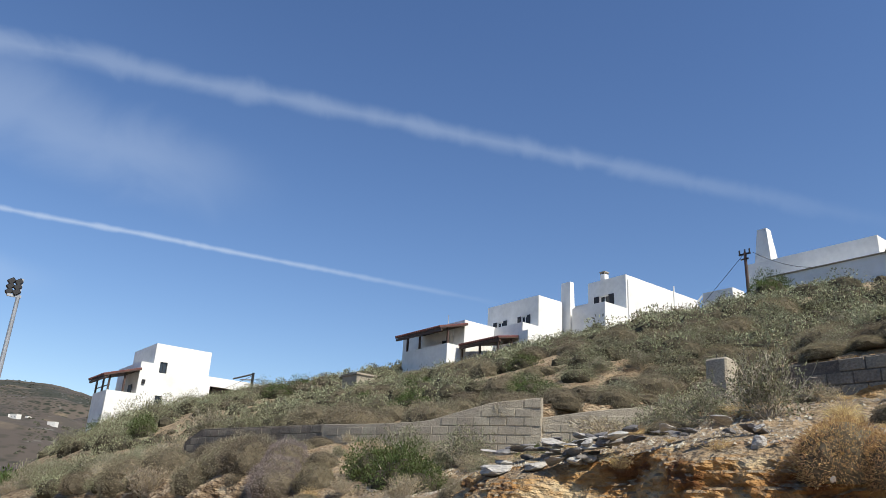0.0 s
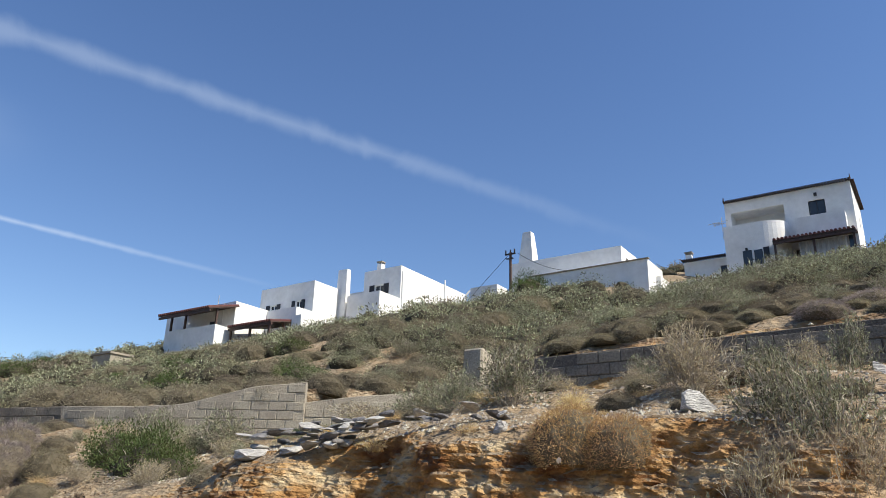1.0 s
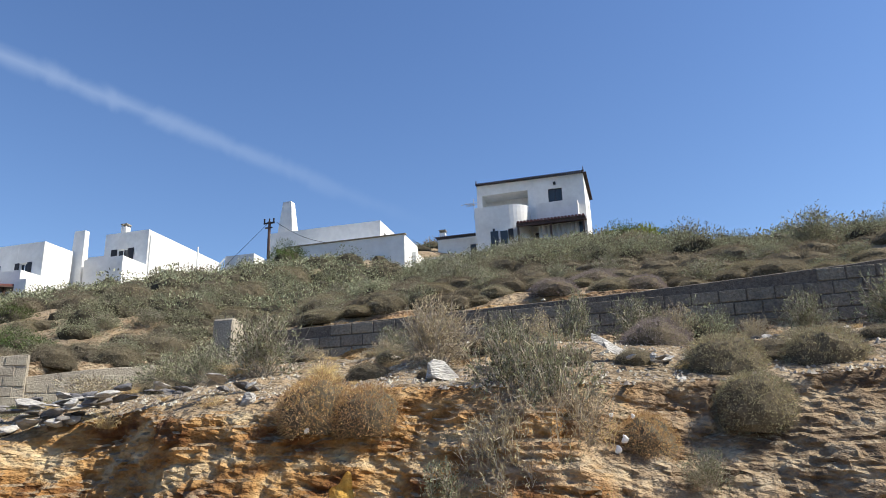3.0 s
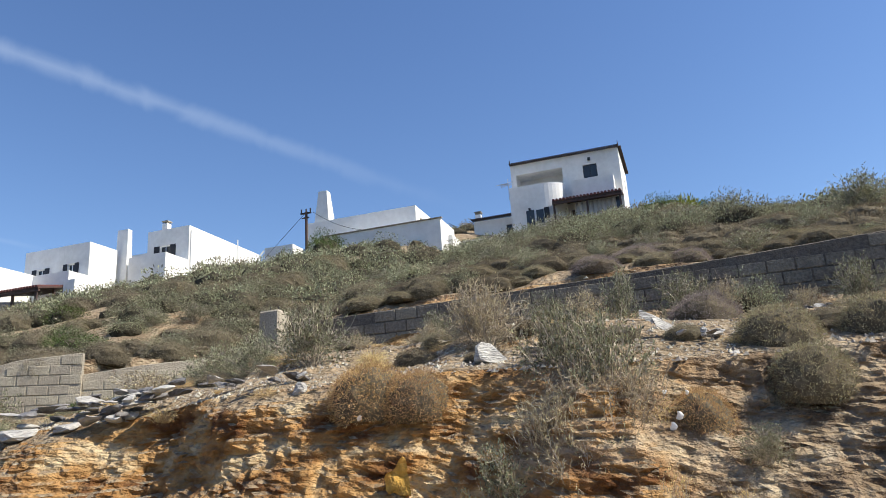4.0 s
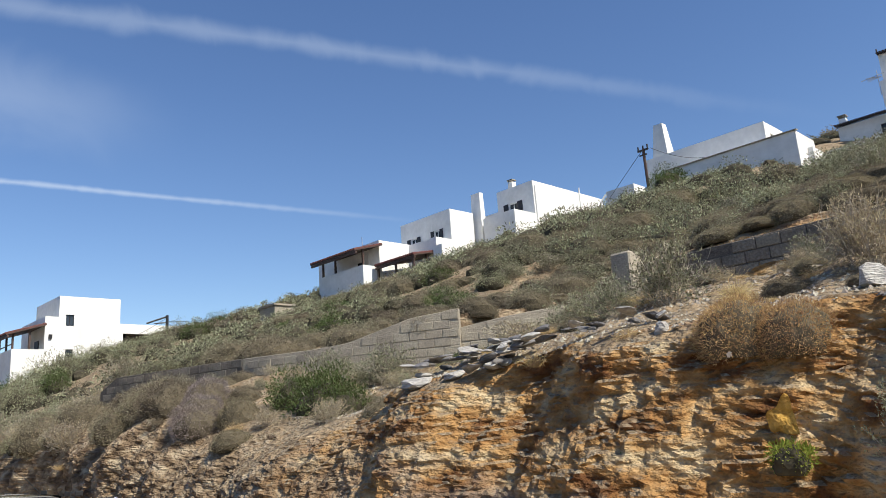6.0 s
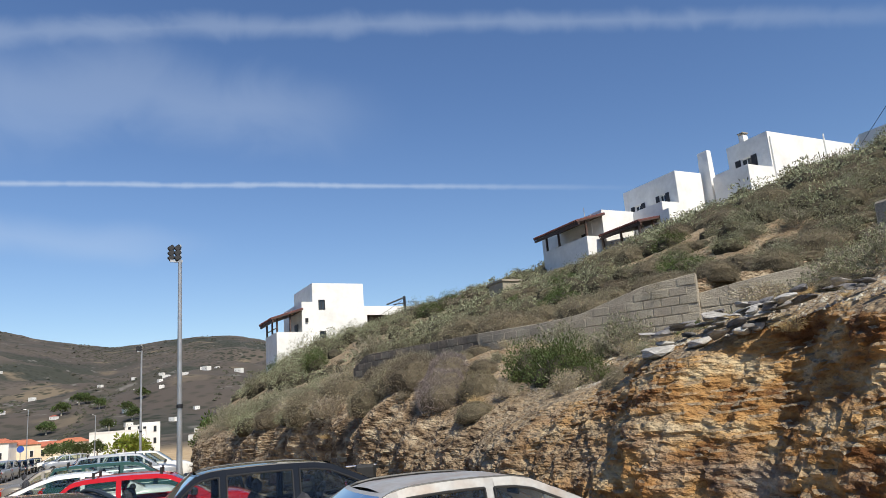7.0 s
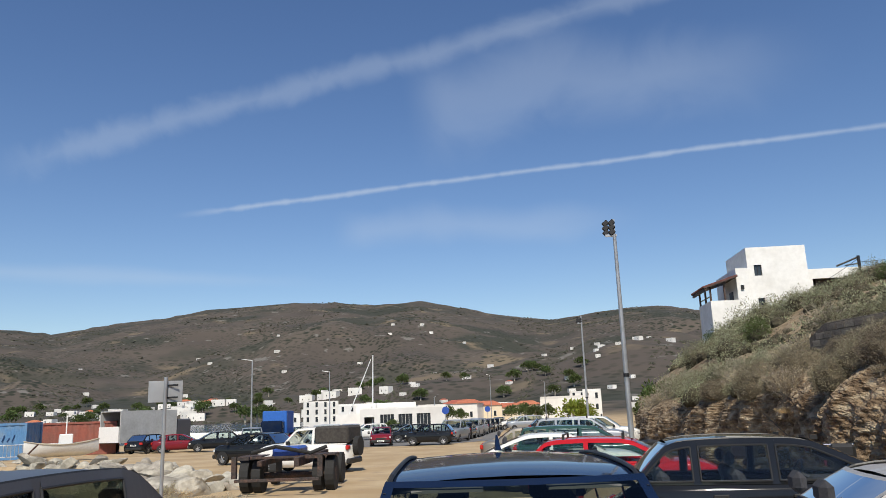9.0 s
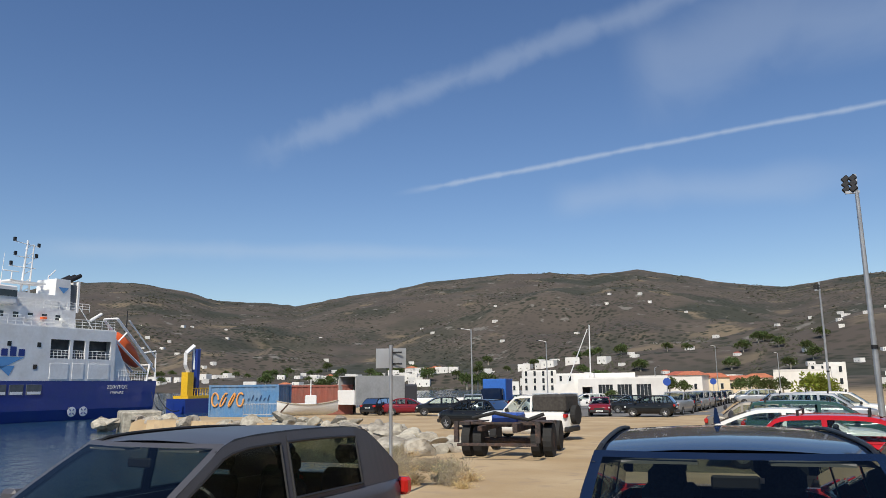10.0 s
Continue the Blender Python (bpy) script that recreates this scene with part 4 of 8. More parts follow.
def car(at, rz, body, label, L=4.0, W=1.70, H=1.47, belt=0.92, hood=0.90, tail=0.95, xb=(-1.75, 1.15), xr=(-1.25, 0.35), pillars=(-1.05, -0.15), detail=False, boot=False, dark_glass=None, extras=(), closed_from=-9.0):
    """A car with its nose along +x: body shell, cabin with real panes and pillars, wheels, lamps, trim and seats."""
    t = thing("car", at, label, "car", "parked cars", rz=rz)
    glass = dark_glass or CAR_GLASS
    hw = W / 2
    rw = hw - 0.17

    def half(z, x):
        """half width of the cabin at height z"""
        u = max(0.0, min(1.0, (z - belt) / (H - belt)))
        taper = 0.05 * max(0.0, abs(x) - 0.8)
        return (hw - 0.05) + (rw - hw + 0.05) * u ** 1.3 - taper

    # lower body: sections from tail to nose
    xs = np.linspace(-L / 2, L / 2, 25)
    rows = []
    for x in xs:
        e = abs(x) / (L / 2)
        w = hw * (1 - 0.13 * max(0.0, e - 0.72) / 0.28 - (0.10 if e > 0.985 else 0))
        if x > xb[1]:
            u = (x - xb[1]) / (L / 2 - xb[1])
            top = belt + 0.03 + (hood - belt - 0.03) * min(1.0, u * 1.5) - 0.18 * max(0.0, u - 0.55) ** 1.5 * 3
        elif x < xb[0]:
            u = (xb[0] - x) / (L / 2 + xb[0] + 1e-6)
            top = tail - 0.16 * max(0.0, u - 0.6) / 0.4
        else:
            top = belt
        bot = 0.24 + 0.10 * max(0.0, e - 0.8) / 0.2
        rows.append([(x, -w * 0.93, bot), (x, -w, 0.45), (x, -w, 0.62), (x, -w * 0.985, top - 0.10), (x, -w * 0.95, top - 0.02), (x, -w * 0.86, top), (x, -w * 0.4, top + 0.025), (x, 0, top + 0.03),
                     (x, w * 0.4, top + 0.025), (x, w * 0.86, top), (x, w * 0.95, top - 0.02), (x, w * 0.985, top - 0.10), (x, w, 0.62), (x, w, 0.45), (x, w * 0.93, bot)])
    bm = bmesh.new()
    # the part under the cabin stays open at the top
    g = [[bm.verts.new(p) for p in r] for r in rows]
    for i in range(len(g) - 1):
        for k in range(14):
            if 5 <= k <= 8 and xb[0] + 0.1 < xs[i] and xs[i + 1] < xb[1] - 0.05:
                continue
            bm.faces.new((g[i][k], g[i + 1][k], g[i + 1][k + 1], g[i][k + 1]))
    bm.faces.new(g[0])
    bm.faces.new(g[-1][::-1])
    for i in range(len(g) - 1):
        bm.faces.new((g[i][0], g[i][14], g[i + 1][14], g[i + 1][0]))
    bmesh.ops.recalc_face_normals(bm, faces=bm.faces)
    part("body", bm, body, t, smooth=True)
    # outline of the cabin, from the base of the windscreen over the roof to the tail
    xr0, xr1 = xr
    pts = []
    for k in range(7):
        u = k / 6
        pts.append((xb[1] + (xr1 - xb[1]) * u, belt + 0.03 + (H - 0.05 - belt - 0.03) * (u ** 0.92)))
    for k in range(1, 8):
        u = k / 8
        pts.append((xr1 + (xr0 - xr1) * u, H - 0.05 + 0.05 * math.sin(math.pi * (0.15 + 0.7 * u))))
    for k in range(7):
        u = k / 6
        pts.append((xr0 + (xb[0] - xr0) * u, H - 0.05 + (tail + 0.0 - H + 0.05) * (u ** 1.15)))
    ox, oz = np.array([p[0] for p in pts])[::-1], np.array([p[1] for p in pts])[::-1]

    def outline(x):
        return float(np.interp(x, ox, oz))

    # roof skin
    bm = bmesh.new()
    rows = []
    for x in np.linspace(xr0, xr1, 9):
        z = outline(x)
        w = half(z, x)
        rows.append([(x, w * s, z - 0.035 * s * s + 0.02) for s in (-1, -0.8, -0.4, 0, 0.4, 0.8, 1)])
    strip(bm, rows)
    bmesh.ops.recalc_face_normals(bm, faces=bm.faces)
    roof = part("roof", bm, body, t, smooth=True)
    bm = bmesh.new()
    strip(bm, [[(x, y * 0.97, z - 0.05) for x, y, z in r] for r in rows])
    part("headliner", bm, HEADLINER, t)
    # windscreen and rear window, each with its border
    for name, a, b in (("windscreen", xb[1], xr1), ("rear_window", xb[0], xr0)):
        bmg, bmf = bmesh.new(), bmesh.new()
        rows = []
        for k in range(7):
            u = k / 6 if k < 5 else (0.93, 1.0)[k - 5]
            x = a + (b - a) * u
            z = outline(x) if name == "windscreen" or k else outline(x)
            w = half(z, x)
            rows.append([(x + (0.10 if name == "windscreen" else -0.06) * (1 - s * s), w * s, z + 0.01) for s in (-1, -0.92, -0.5, 0, 0.5, 0.92, 1)])
        strip(bmg, [[r[k] for k in range(1, 6)] for r in rows[0:6]])
        strip(bmf, [[r[0], r[1]] for r in rows])
        strip(bmf, [[r[5], r[6]] for r in rows])
        strip(bmf, [[r[k] for k in range(1, 6)] for r in rows[5:7]])
        part(name, bmg, glass, t, smooth=True).visible_shadow = False
        part("pillar", bmf, body, t)
    # side frames and panes
    cols = sorted({*np.linspace(xb[0] + 0.02, xb[1] - 0.02, 34), *(p - 0.045 for p in pillars), *(p + 0.045 for p in pillars)})
    for side in (-1, 1):
        bmf = bmesh.new()
        runs, cur = [], []
        for c0, c1 in zip(cols, cols[1:]):
            mid = (c0 + c1) / 2
            zt0, zt1 = outline(c0), outline(c1)

            def quad(bmx, za0, za1, zb0, zb1, off=0.0):
                q = [(c0, side * (half(za0, c0) + off), za0), (c1, side * (half(za1, c1) + off), za1), (c1, side * (half(zb1, c1) + off), zb1), (c0, side * (half(zb0, c0) + off), zb0)]
                bmx.faces.new([bmx.verts.new(p) for p in q])

            open_here = mid > closed_from and all(abs(mid - p) > 0.05 for p in pillars) and min(zt0, zt1) - belt > 0.17
            if open_here:
                quad(bmf, zt0 - 0.075, zt1 - 0.075, zt0 + 0.005, zt1 + 0.005)
                quad(bmf, belt - 0.01, belt - 0.01, belt + 0.03, belt + 0.03)
                cur.append((c0, c1))
            else:
                quad(bmf, belt - 0.01, belt - 0.01, zt0 + 0.005, zt1 + 0.005)
                if cur:
                    runs.append(cur)
                cur = []
        if cur:
            runs.append(cur)
        bmesh.ops.remove_doubles(bmf, verts=bmf.verts, dist=1e-4)
        part("door_frame", bmf, body, t)
        for run in runs:
            if run[-1][1] - run[0][0] < 0.12:
                continue
            bmg = bmesh.new()
            cc = [run[0][0]] + [r[1] for r in run]
            strip(bmg, [[(c, side * (half(belt + 0.03, c) - 0.012), belt + 0.03), (c, side * (half(outline(c) - 0.075, c) - 0.012), outline(c) - 0.075)] for c in cc])
            part("side_window", bmg, glass, t).visible_shadow = False
            if detail:
                bmt = bmesh.new()
                for a, b in zip(cc, cc[1:]):
                    za, zb = outline(a) - 0.075, outline(b) - 0.075
                    tube(bmt, (a, side * half(za, a), za), (b, side * half(zb, b), zb), 0.012, 0.012, 5)
                for c in (cc[0], cc[-1]):
                    tube(bmt, (c, side * half(belt + 0.03, c), belt + 0.03), (c, side * half(outline(c) - 0.075, c), outline(c) - 0.075), 0.012, 0.012, 5)
                tube(bmt, (cc[0], side * half(belt, cc[0]), belt + 0.03), (cc[-1], side * half(belt, cc[-1]), belt + 0.03), 0.013, 0.013, 5)
                part("window_seal", bmt, BLACK_TRIM, t)
    if detail:
        for side in (-1, 1):
            bm = bmesh.new()
            rings = []
            for x in np.linspace(xr0 - 0.1, xr1 + 0.1, 10):
                yc, zc = side * (half(outline(x), x) - 0.02), outline(x) + 0.005
                rings.append([(x, yc + 0.014 * math.cos(math.tau * k / 6), zc + 0.014 * math.sin(math.tau * k / 6)) for k in range(7)])
            strip(bm, rings)
            bmesh.ops.remove_doubles(bm, verts=bm.verts, dist=1e-5)
            part("roof_gutter", bm, BLACK_TRIM, t)
    # wheels, arches, lamps, trim
    r = 0.30
    for x in (-L * 0.31, L * 0.325):
        for side in (-1, 1):
            wheel(t, x, side * (hw - 0.10), r, side)
            bm = bmesh.new()
            c = bmesh.ops.create_cone(bm, cap_ends=True, segments=20, radius1=r * 1.17, radius2=r * 1.17, depth=0.02)["verts"]
            for v in c:
                v.co = Vector((x + v.co.x, side * (hw - 0.004) + v.co.z * 0.9, max(0.25, r + v.co.y)))
            part("wheel_arch", bm, BLACK_TRIM, t)
    for side in (-1, 1):
        zt = tail - 0.12
        part("tail_light", boxes((-L / 2 - 0.012, -L / 2 + 0.11, side * hw * 0.62 if side > 0 else -hw * 0.945, hw * 0.945 if side > 0 else -hw * 0.62, zt - 0.15, zt + 0.02), bevel=0.03), LAMP_RED, t)
        part("headlight", boxes((L / 2 - 0.30, L / 2 - 0.03, hw * 0.55 if side > 0 else -hw * 0.9, hw * 0.9 if side > 0 else -hw * 0.55, hood - 0.30, hood - 0.16), bevel=0.03), LAMP_CLEAR, t)
        xm = xb[1] - 0.28
        bm = bmesh.new()
        box(bm, xm - 0.05, xm + 0.07, side * hw + (0.02 if side > 0 else -0.20), side * hw + (0.20 if side > 0 else -0.02), belt + 0.02, belt + 0.16, bevel=0.03)
        tube(bm, (xm, side * (hw - 0.06), belt + 0.03), (xm, side * (hw + 0.06), belt + 0.06), 0.025, 0.025, 6)
        part("wing_mirror", bm, BLACK_TRIM if not detail else body, t)
        for x in (-0.75, 0.15) if len(pillars) > 1 else (0.0,):
            part("door_handle", boxes((x - 0.09, x + 0.09, side * (hw + 0.004) - 0.012, side * (hw + 0.004) + 0.012, belt - 0.16, belt - 0.12), bevel=0.008), BLACK_TRIM, t)
    part("bumper", boxes((L / 2 - 0.12, L / 2 + 0.05, -hw * 0.86, hw * 0.86, 0.30, 0.50), bevel=0.04), BLACK_TRIM, t)
    part("bumper", boxes((-L / 2 - 0.05, -L / 2 + 0.12, -hw * 0.86, hw * 0.86, 0.32, 0.52), bevel=0.04), BLACK_TRIM, t)
    part("grille", boxes((L / 2 - 0.02, L / 2 + 0.012, -hw * 0.45, hw * 0.45, 0.53, 0.64)), BLACK_TRIM, t)
    pl = part("number_plate", boxes((L / 2 + 0.05, L / 2 + 0.058, -0.26, 0.26, 0.36, 0.47)), PLATE, t)
    part("plate_bar", boxes((L / 2 + 0.058, L / 2 + 0.061, -0.2, 0.2, 0.39, 0.44)), PLATE_INK, pl)
    pl = part("number_plate", boxes((-L / 2 - 0.01, -L / 2 + 0.004, -0.26, 0.26, 0.62, 0.73)), PLATE, t)
    part("plate_bar", boxes((-L / 2 - 0.013, -L / 2 - 0.01, -0.2, 0.2, 0.65, 0.70)), PLATE_INK, pl)
    part("dashboard", boxes((xb[1] - 0.75, xb[1] - 0.05, -hw + 0.15, hw - 0.15, belt - 0.30, belt - 0.03), bevel=0.05), INTERIOR, t)
    part("cabin_floor", boxes((xb[0] + 0.2, xb[1], -hw + 0.08, hw - 0.08, 0.34, 0.40)), INTERIOR, t)
    for x in (-0.85, 0.05):
        for y in (-0.38, 0.38):
            s = part("seat", boxes((x - 0.42, x + 0.15, y - 0.24, y + 0.24, 0.40, 0.62), bevel=0.06), SEAT, t)
            bm = boxes((x - 0.52, x - 0.36, y - 0.23, y + 0.23, 0.55, 1.08), bevel=0.06)
            for v in bm.verts:
                v.co.x -= 0.22 * (v.co.z - 0.55)
            part("backrest", bm, SEAT, s)
            part("headrest", boxes((x - 0.66, x - 0.55, y - 0.13, y + 0.13, 1.12, 1.30), bevel=0.05), SEAT, s)
    if detail:
        bm = bmesh.new()
        c = Vector((xb[1] - 0.85, 0.38, belt + 0.02))
        for k in range(18):
            a, b = math.tau * k / 18, math.tau * (k + 1) / 18
            f = lambda q: c + Vector((0.07 * math.sin(q), 0.18 * math.cos(q), 0.16 * math.sin(q)))
            tube(bm, f(a), f(b), 0.017, 0.017, 6)
        tube(bm, c, c + Vector((0.25, 0, -0.12)), 0.04, 0.03, 6)
        tube(bm, c + Vector((0, -0.17, 0)), c + Vector((0, 0.17, 0)), 0.02, 0.02, 6)
        part("steering_wheel", bm, BLACK_TRIM, t)
        part("rear_mirror", boxes((xr1 + 0.12, xr1 + 0.15, -0.12, 0.12, H - 0.22, H - 0.15), bevel=0.01), BLACK_TRIM, t)
        for y in (-0.38, 0.38):
            part("sun_visor", boxes((xr1 - 0.02, xr1 + 0.12, y - 0.2, y + 0.2, H - 0.10, H - 0.085)), HEADLINER, t)
        for y in (-0.1, 0.45):
            part("wiper", rods(((xb[1] + 0.10, y, belt + 0.05), (xb[1] - 0.06, y - 0.45, belt + 0.14), 0.01, 0.007), seg=5), BLACK_TRIM, t)
    if "fin" in extras:
        bm = bmesh.new()
        a = [(xr0 + 0.05, 0, H + 0.01), (xr0 + 0.28, 0, H + 0.015), (xr0 + 0.06, 0, H + 0.13)]
        vs = [[bm.verts.new((x, y * (0.025 if z < H + 0.1 else 0.008), z)) for x, _, z in a] for y in (-1, 1)]
        bm.faces.new(vs[0])
        bm.faces.new(vs[1][::-1])
        for k in range(3):
            bm.faces.new((vs[0][k], vs[1][k], vs[1][(k + 1) % 3], vs[0][(k + 1) % 3]))
        part("aerial_fin", bm, body, t)
    if "aerial" in extras:
        part("aerial", rods(((xr1 - 0.1, 0, H), (xr1 - 0.35, 0, H + 0.28), 0.006, 0.003), seg=5), BLACK_TRIM, t)
    if "rack" in extras:
        rows = []
        for x in (xr0 + 0.35, xr1 - 0.15):
            rows.append(((x, -rw, H + 0.08), (x, rw, H + 0.08), 0.016))
            rows += [((x, s * (rw - 0.03), H - 0.05), (x, s * (rw - 0.03), H + 0.10), 0.025) for s in (-1, 1)]
        part("roof_rack", rods(*rows, seg=6), BLACK_TRIM, t)
    return t


P_GREY = paint("graphite_paint", (0.085, 0.085, 0.095), 0.35, 0.2)
P_BLUE = paint("deep_blue_paint", (0.006, 0.014, 0.040), 0.07)
P_BLACK = paint("black_paint", (0.012, 0.013, 0.015), 0.06)
P_SILVER = paint("faded_silver_paint", (0.37, 0.37, 0.36), 0.45, 0.2, worn=True)
P_RED = paint("red_paint", (0.42, 0.012, 0.018), 0.09)
P_WHITE = paint("white_paint", (0.72, 0.71, 0.68), 0.15)
P_GREEN = paint("dark_green_paint", (0.03, 0.075, 0.065), 0.09)
P_MAROON = paint("maroon_paint", (0.17, 0.012, 0.02), 0.09)
P_LIGHT = paint("light_silver_paint", (0.42, 0.43, 0.44), 0.3, 0.6)
P_TAUPE = paint("taupe_paint", (0.22, 0.20, 0.17), 0.4, 0.3)

car((-4.4, 5.5, lot_z(5)), -95, P_GREY, "matt graphite hatchback seen from its side window", 4.0, 1.74, 1.50, 0.96, 0.98, 1.05, (-1.85, 1.35), (-1.3, 0.62), (-1.15, -0.05), True, dark_glass=TINTED_GLASS, closed_from=-1.15)
car((-0.30, 5.25, lot_z(5)), -86, P_BLUE, "glossy deep blue car with a shark-fin aerial", 4.2, 1.78, 1.53, 0.98, 1.0, 1.08, (-1.95, 1.30), (-1.5, 0.62), (-1.2, -0.1), True, dark_glass=TINTED_GLASS, extras=("fin",))
car((3.0, 10.55, lot_z(10) - 0.02), -6, P_BLACK, "black compact hatchback with red tail lights", 3.75, 1.66, 1.46, 0.94, 0.92, 1.0, (-1.72, 1.25), (-1.3, 0.35), (-1.0, -0.1), True, extras=("aerial",))
car((3.5, 6.45, lot_z(6) - 0.02), -6, P_SILVER, "old faded silver saloon with peeling roof paint", 4.2, 1.64, 1.345, 0.88, 0.86, 0.92, (-1.55, 1.10), (-0.98, 0.30), (-0.95, -0.1), True, boot=True)
car((1.8, 16.0, lot_z(16) - 0.01), -8, P_RED, "bright red square-cut hatchback with roof bars", 3.75, 1.62, 1.34, 0.88, 0.88, 0.95, (-1.78, 0.95), (-1.4, 0.25), (-0.62,), extras=("rack",))
car((0.9, 20.2, lot_z(20)), 0, P_WHITE, "white older hatchback parked against the bank", 4.05, 1.66, 1.35, 0.88, 0.86, 0.95, (-1.9, 1.0), (-1.0, 0.25), (-0.3,))
car((1.85, 25.0, lot_z(25)), -2, P_GREEN, "dark green estate car with roof rails", 4.4, 1.70, 1.48, 0.92, 0.9, 1.0, (-2.05, 1.1), (-1.85, 0.35), (-1.1, -0.1), extras=("rack",))
car((0.55, 29.2, lot_z(29)), 0, P_TAUPE, "dusty taupe saloon parked against the bank", 4.3, 1.68, 1.39, 0.89, 0.87, 0.95, (-1.5, 1.1), (-0.95, 0.3), (-0.9, -0.1))
suv = car((4.1, 42.4, lot_z(42)), -8, P_WHITE, "white sport utility car with dark windows", 4.5, 1.82, 1.70, 1.08, 1.05, 1.12, (-2.1, 1.2), (-1.8, 0.45), (-1.2, -0.1), extras=("rack",))
car((2.9, 38.0, lot_z(38)), -4, P_LIGHT, "silver estate with a roof rack", 4.6, 1.78, 1.66, 1.05, 1.0, 1.1, (-2.2, 1.2), (-2.0, 0.45), (-1.2, -0.1), extras=("rack",))

# cars farther along the lot and on the pier
p_black = car((-6.6, 56.5, lot_z(56)), 174, P_BLACK, "black hatchback parked across the lot", 3.6, 1.62, 1.50, 0.95, 0.93, 1.0, (-1.7, 1.2), (-1.3, 0.35), (-1.0, -0.1))
p_pick = car((-5.4, 63.0, lot_z(63)), -100, P_LIGHT, "silver pickup truck facing the road", 4.9, 1.85, 1.75, 1.10, 1.08, 1.10, (-1.2, 1.15), (-0.9, 0.4), (-0.1,))
p_maroon = car((-10.6, 58.5, lot_z(58)), -82, P_MAROON, "maroon saloon facing the lot", 4.1, 1.66, 1.40, 0.9, 0.88, 0.95, (-1.6, 1.1), (-1.0, 0.3), (-0.9, -0.1))
p_dark = car((-12.9, 36.5, lot_z(36)), 160, P_BLACK, "dark hatchback beside the rocks", 4.0, 1.68, 1.46, 0.93, 0.9, 0.98, (-1.75, 1.15), (-1.25, 0.35), (-1.05, -0.15))
p_grey = car((-14.3, 64.5, lot_z(64)), -80, P_LIGHT, "grey sport utility car facing the lot", 4.5, 1.8, 1.68, 1.06, 1.03, 1.1, (-2.1, 1.2), (-1.8, 0.45), (-1.2, -0.1))
p_white = car((-13.6, 56.0, lot_z(56)), 100, P_WHITE, "white hatchback with its tail to the lot", 4.0, 1.7, 1.55, 0.98, 0.95, 1.05, (-1.85, 1.2), (-1.6, 0.4), (-1.1, -0.1))
far_rows = [
    (p_grey, -21.4, 60.0, -70, "silver-grey car parked on the pier"), (p_dark, -23.6, 58.0, 205, "dark saloon parked on the pier"), (p_maroon, -26.6, 58.3, 20, "maroon car parked on the pier"),
    (p_dark, -29.2, 58.6, 80, "dark car parked beside the lorry"), (p_maroon, -19.5, 70.0, 170, "dark red pickup near the blue lorry"), (p_black, -9.3, 66.0, 190, "black saloon behind the parked cars"),
    (p_white, -15.0, 76.0, 200, "white car behind the parked cars"), (p_grey, -17.6, 72.0, 10, "silver car behind the parked cars"), (p_dark, -11.8, 73.0, 180, "dark car behind the parked cars"),
    (p_dark, -4.9, 69.5, -95, "dark car in the long parked row"), (p_grey, -4.5, 74.0, -95, "silver car in the long parked row"), (p_grey, -4.2, 79.0, -95, "grey car in the long parked row"),
    (p_dark, -3.8, 84.0, -95, "dark car in the long parked row"), (p_black, -3.4, 89.0, -95, "black car in the long parked row"), (p_dark, -3.0, 94.5, -95, "dark car in the long parked row"),
    (p_black, -2.5, 100.0, -95, "black car in the long parked row"), (p_white, -0.4, 97.0, 180, "white van at the end of the lot"), (p_grey, 0.8, 92.0, 190, "pale car at the end of the lot"),
    (p_black, 4.2, 70.0, 0, "black car under the trees by the bank"), (p_grey, 4.0, 47.0, -4, "silver car against the bank"), (p_dark, 3.6, 50.0, 0, "dark car against the bank"), (p_white, 4.4, 57.0, 0, "white car against the bank"),
    (p_dark, 3.0, 76.0, 5, "dark car against the bank"), (p_white, -18.0, 66.0, -60, "white van on the pier"), (p_dark, -22.0, 78.0, 30, "dark car by the blue lorry"),
]
for proto, x, y, rz, label in far_rows:
    tagged(copy_thing(proto, pose(x, y, lot_z(y), 0, 0, rz)), label)
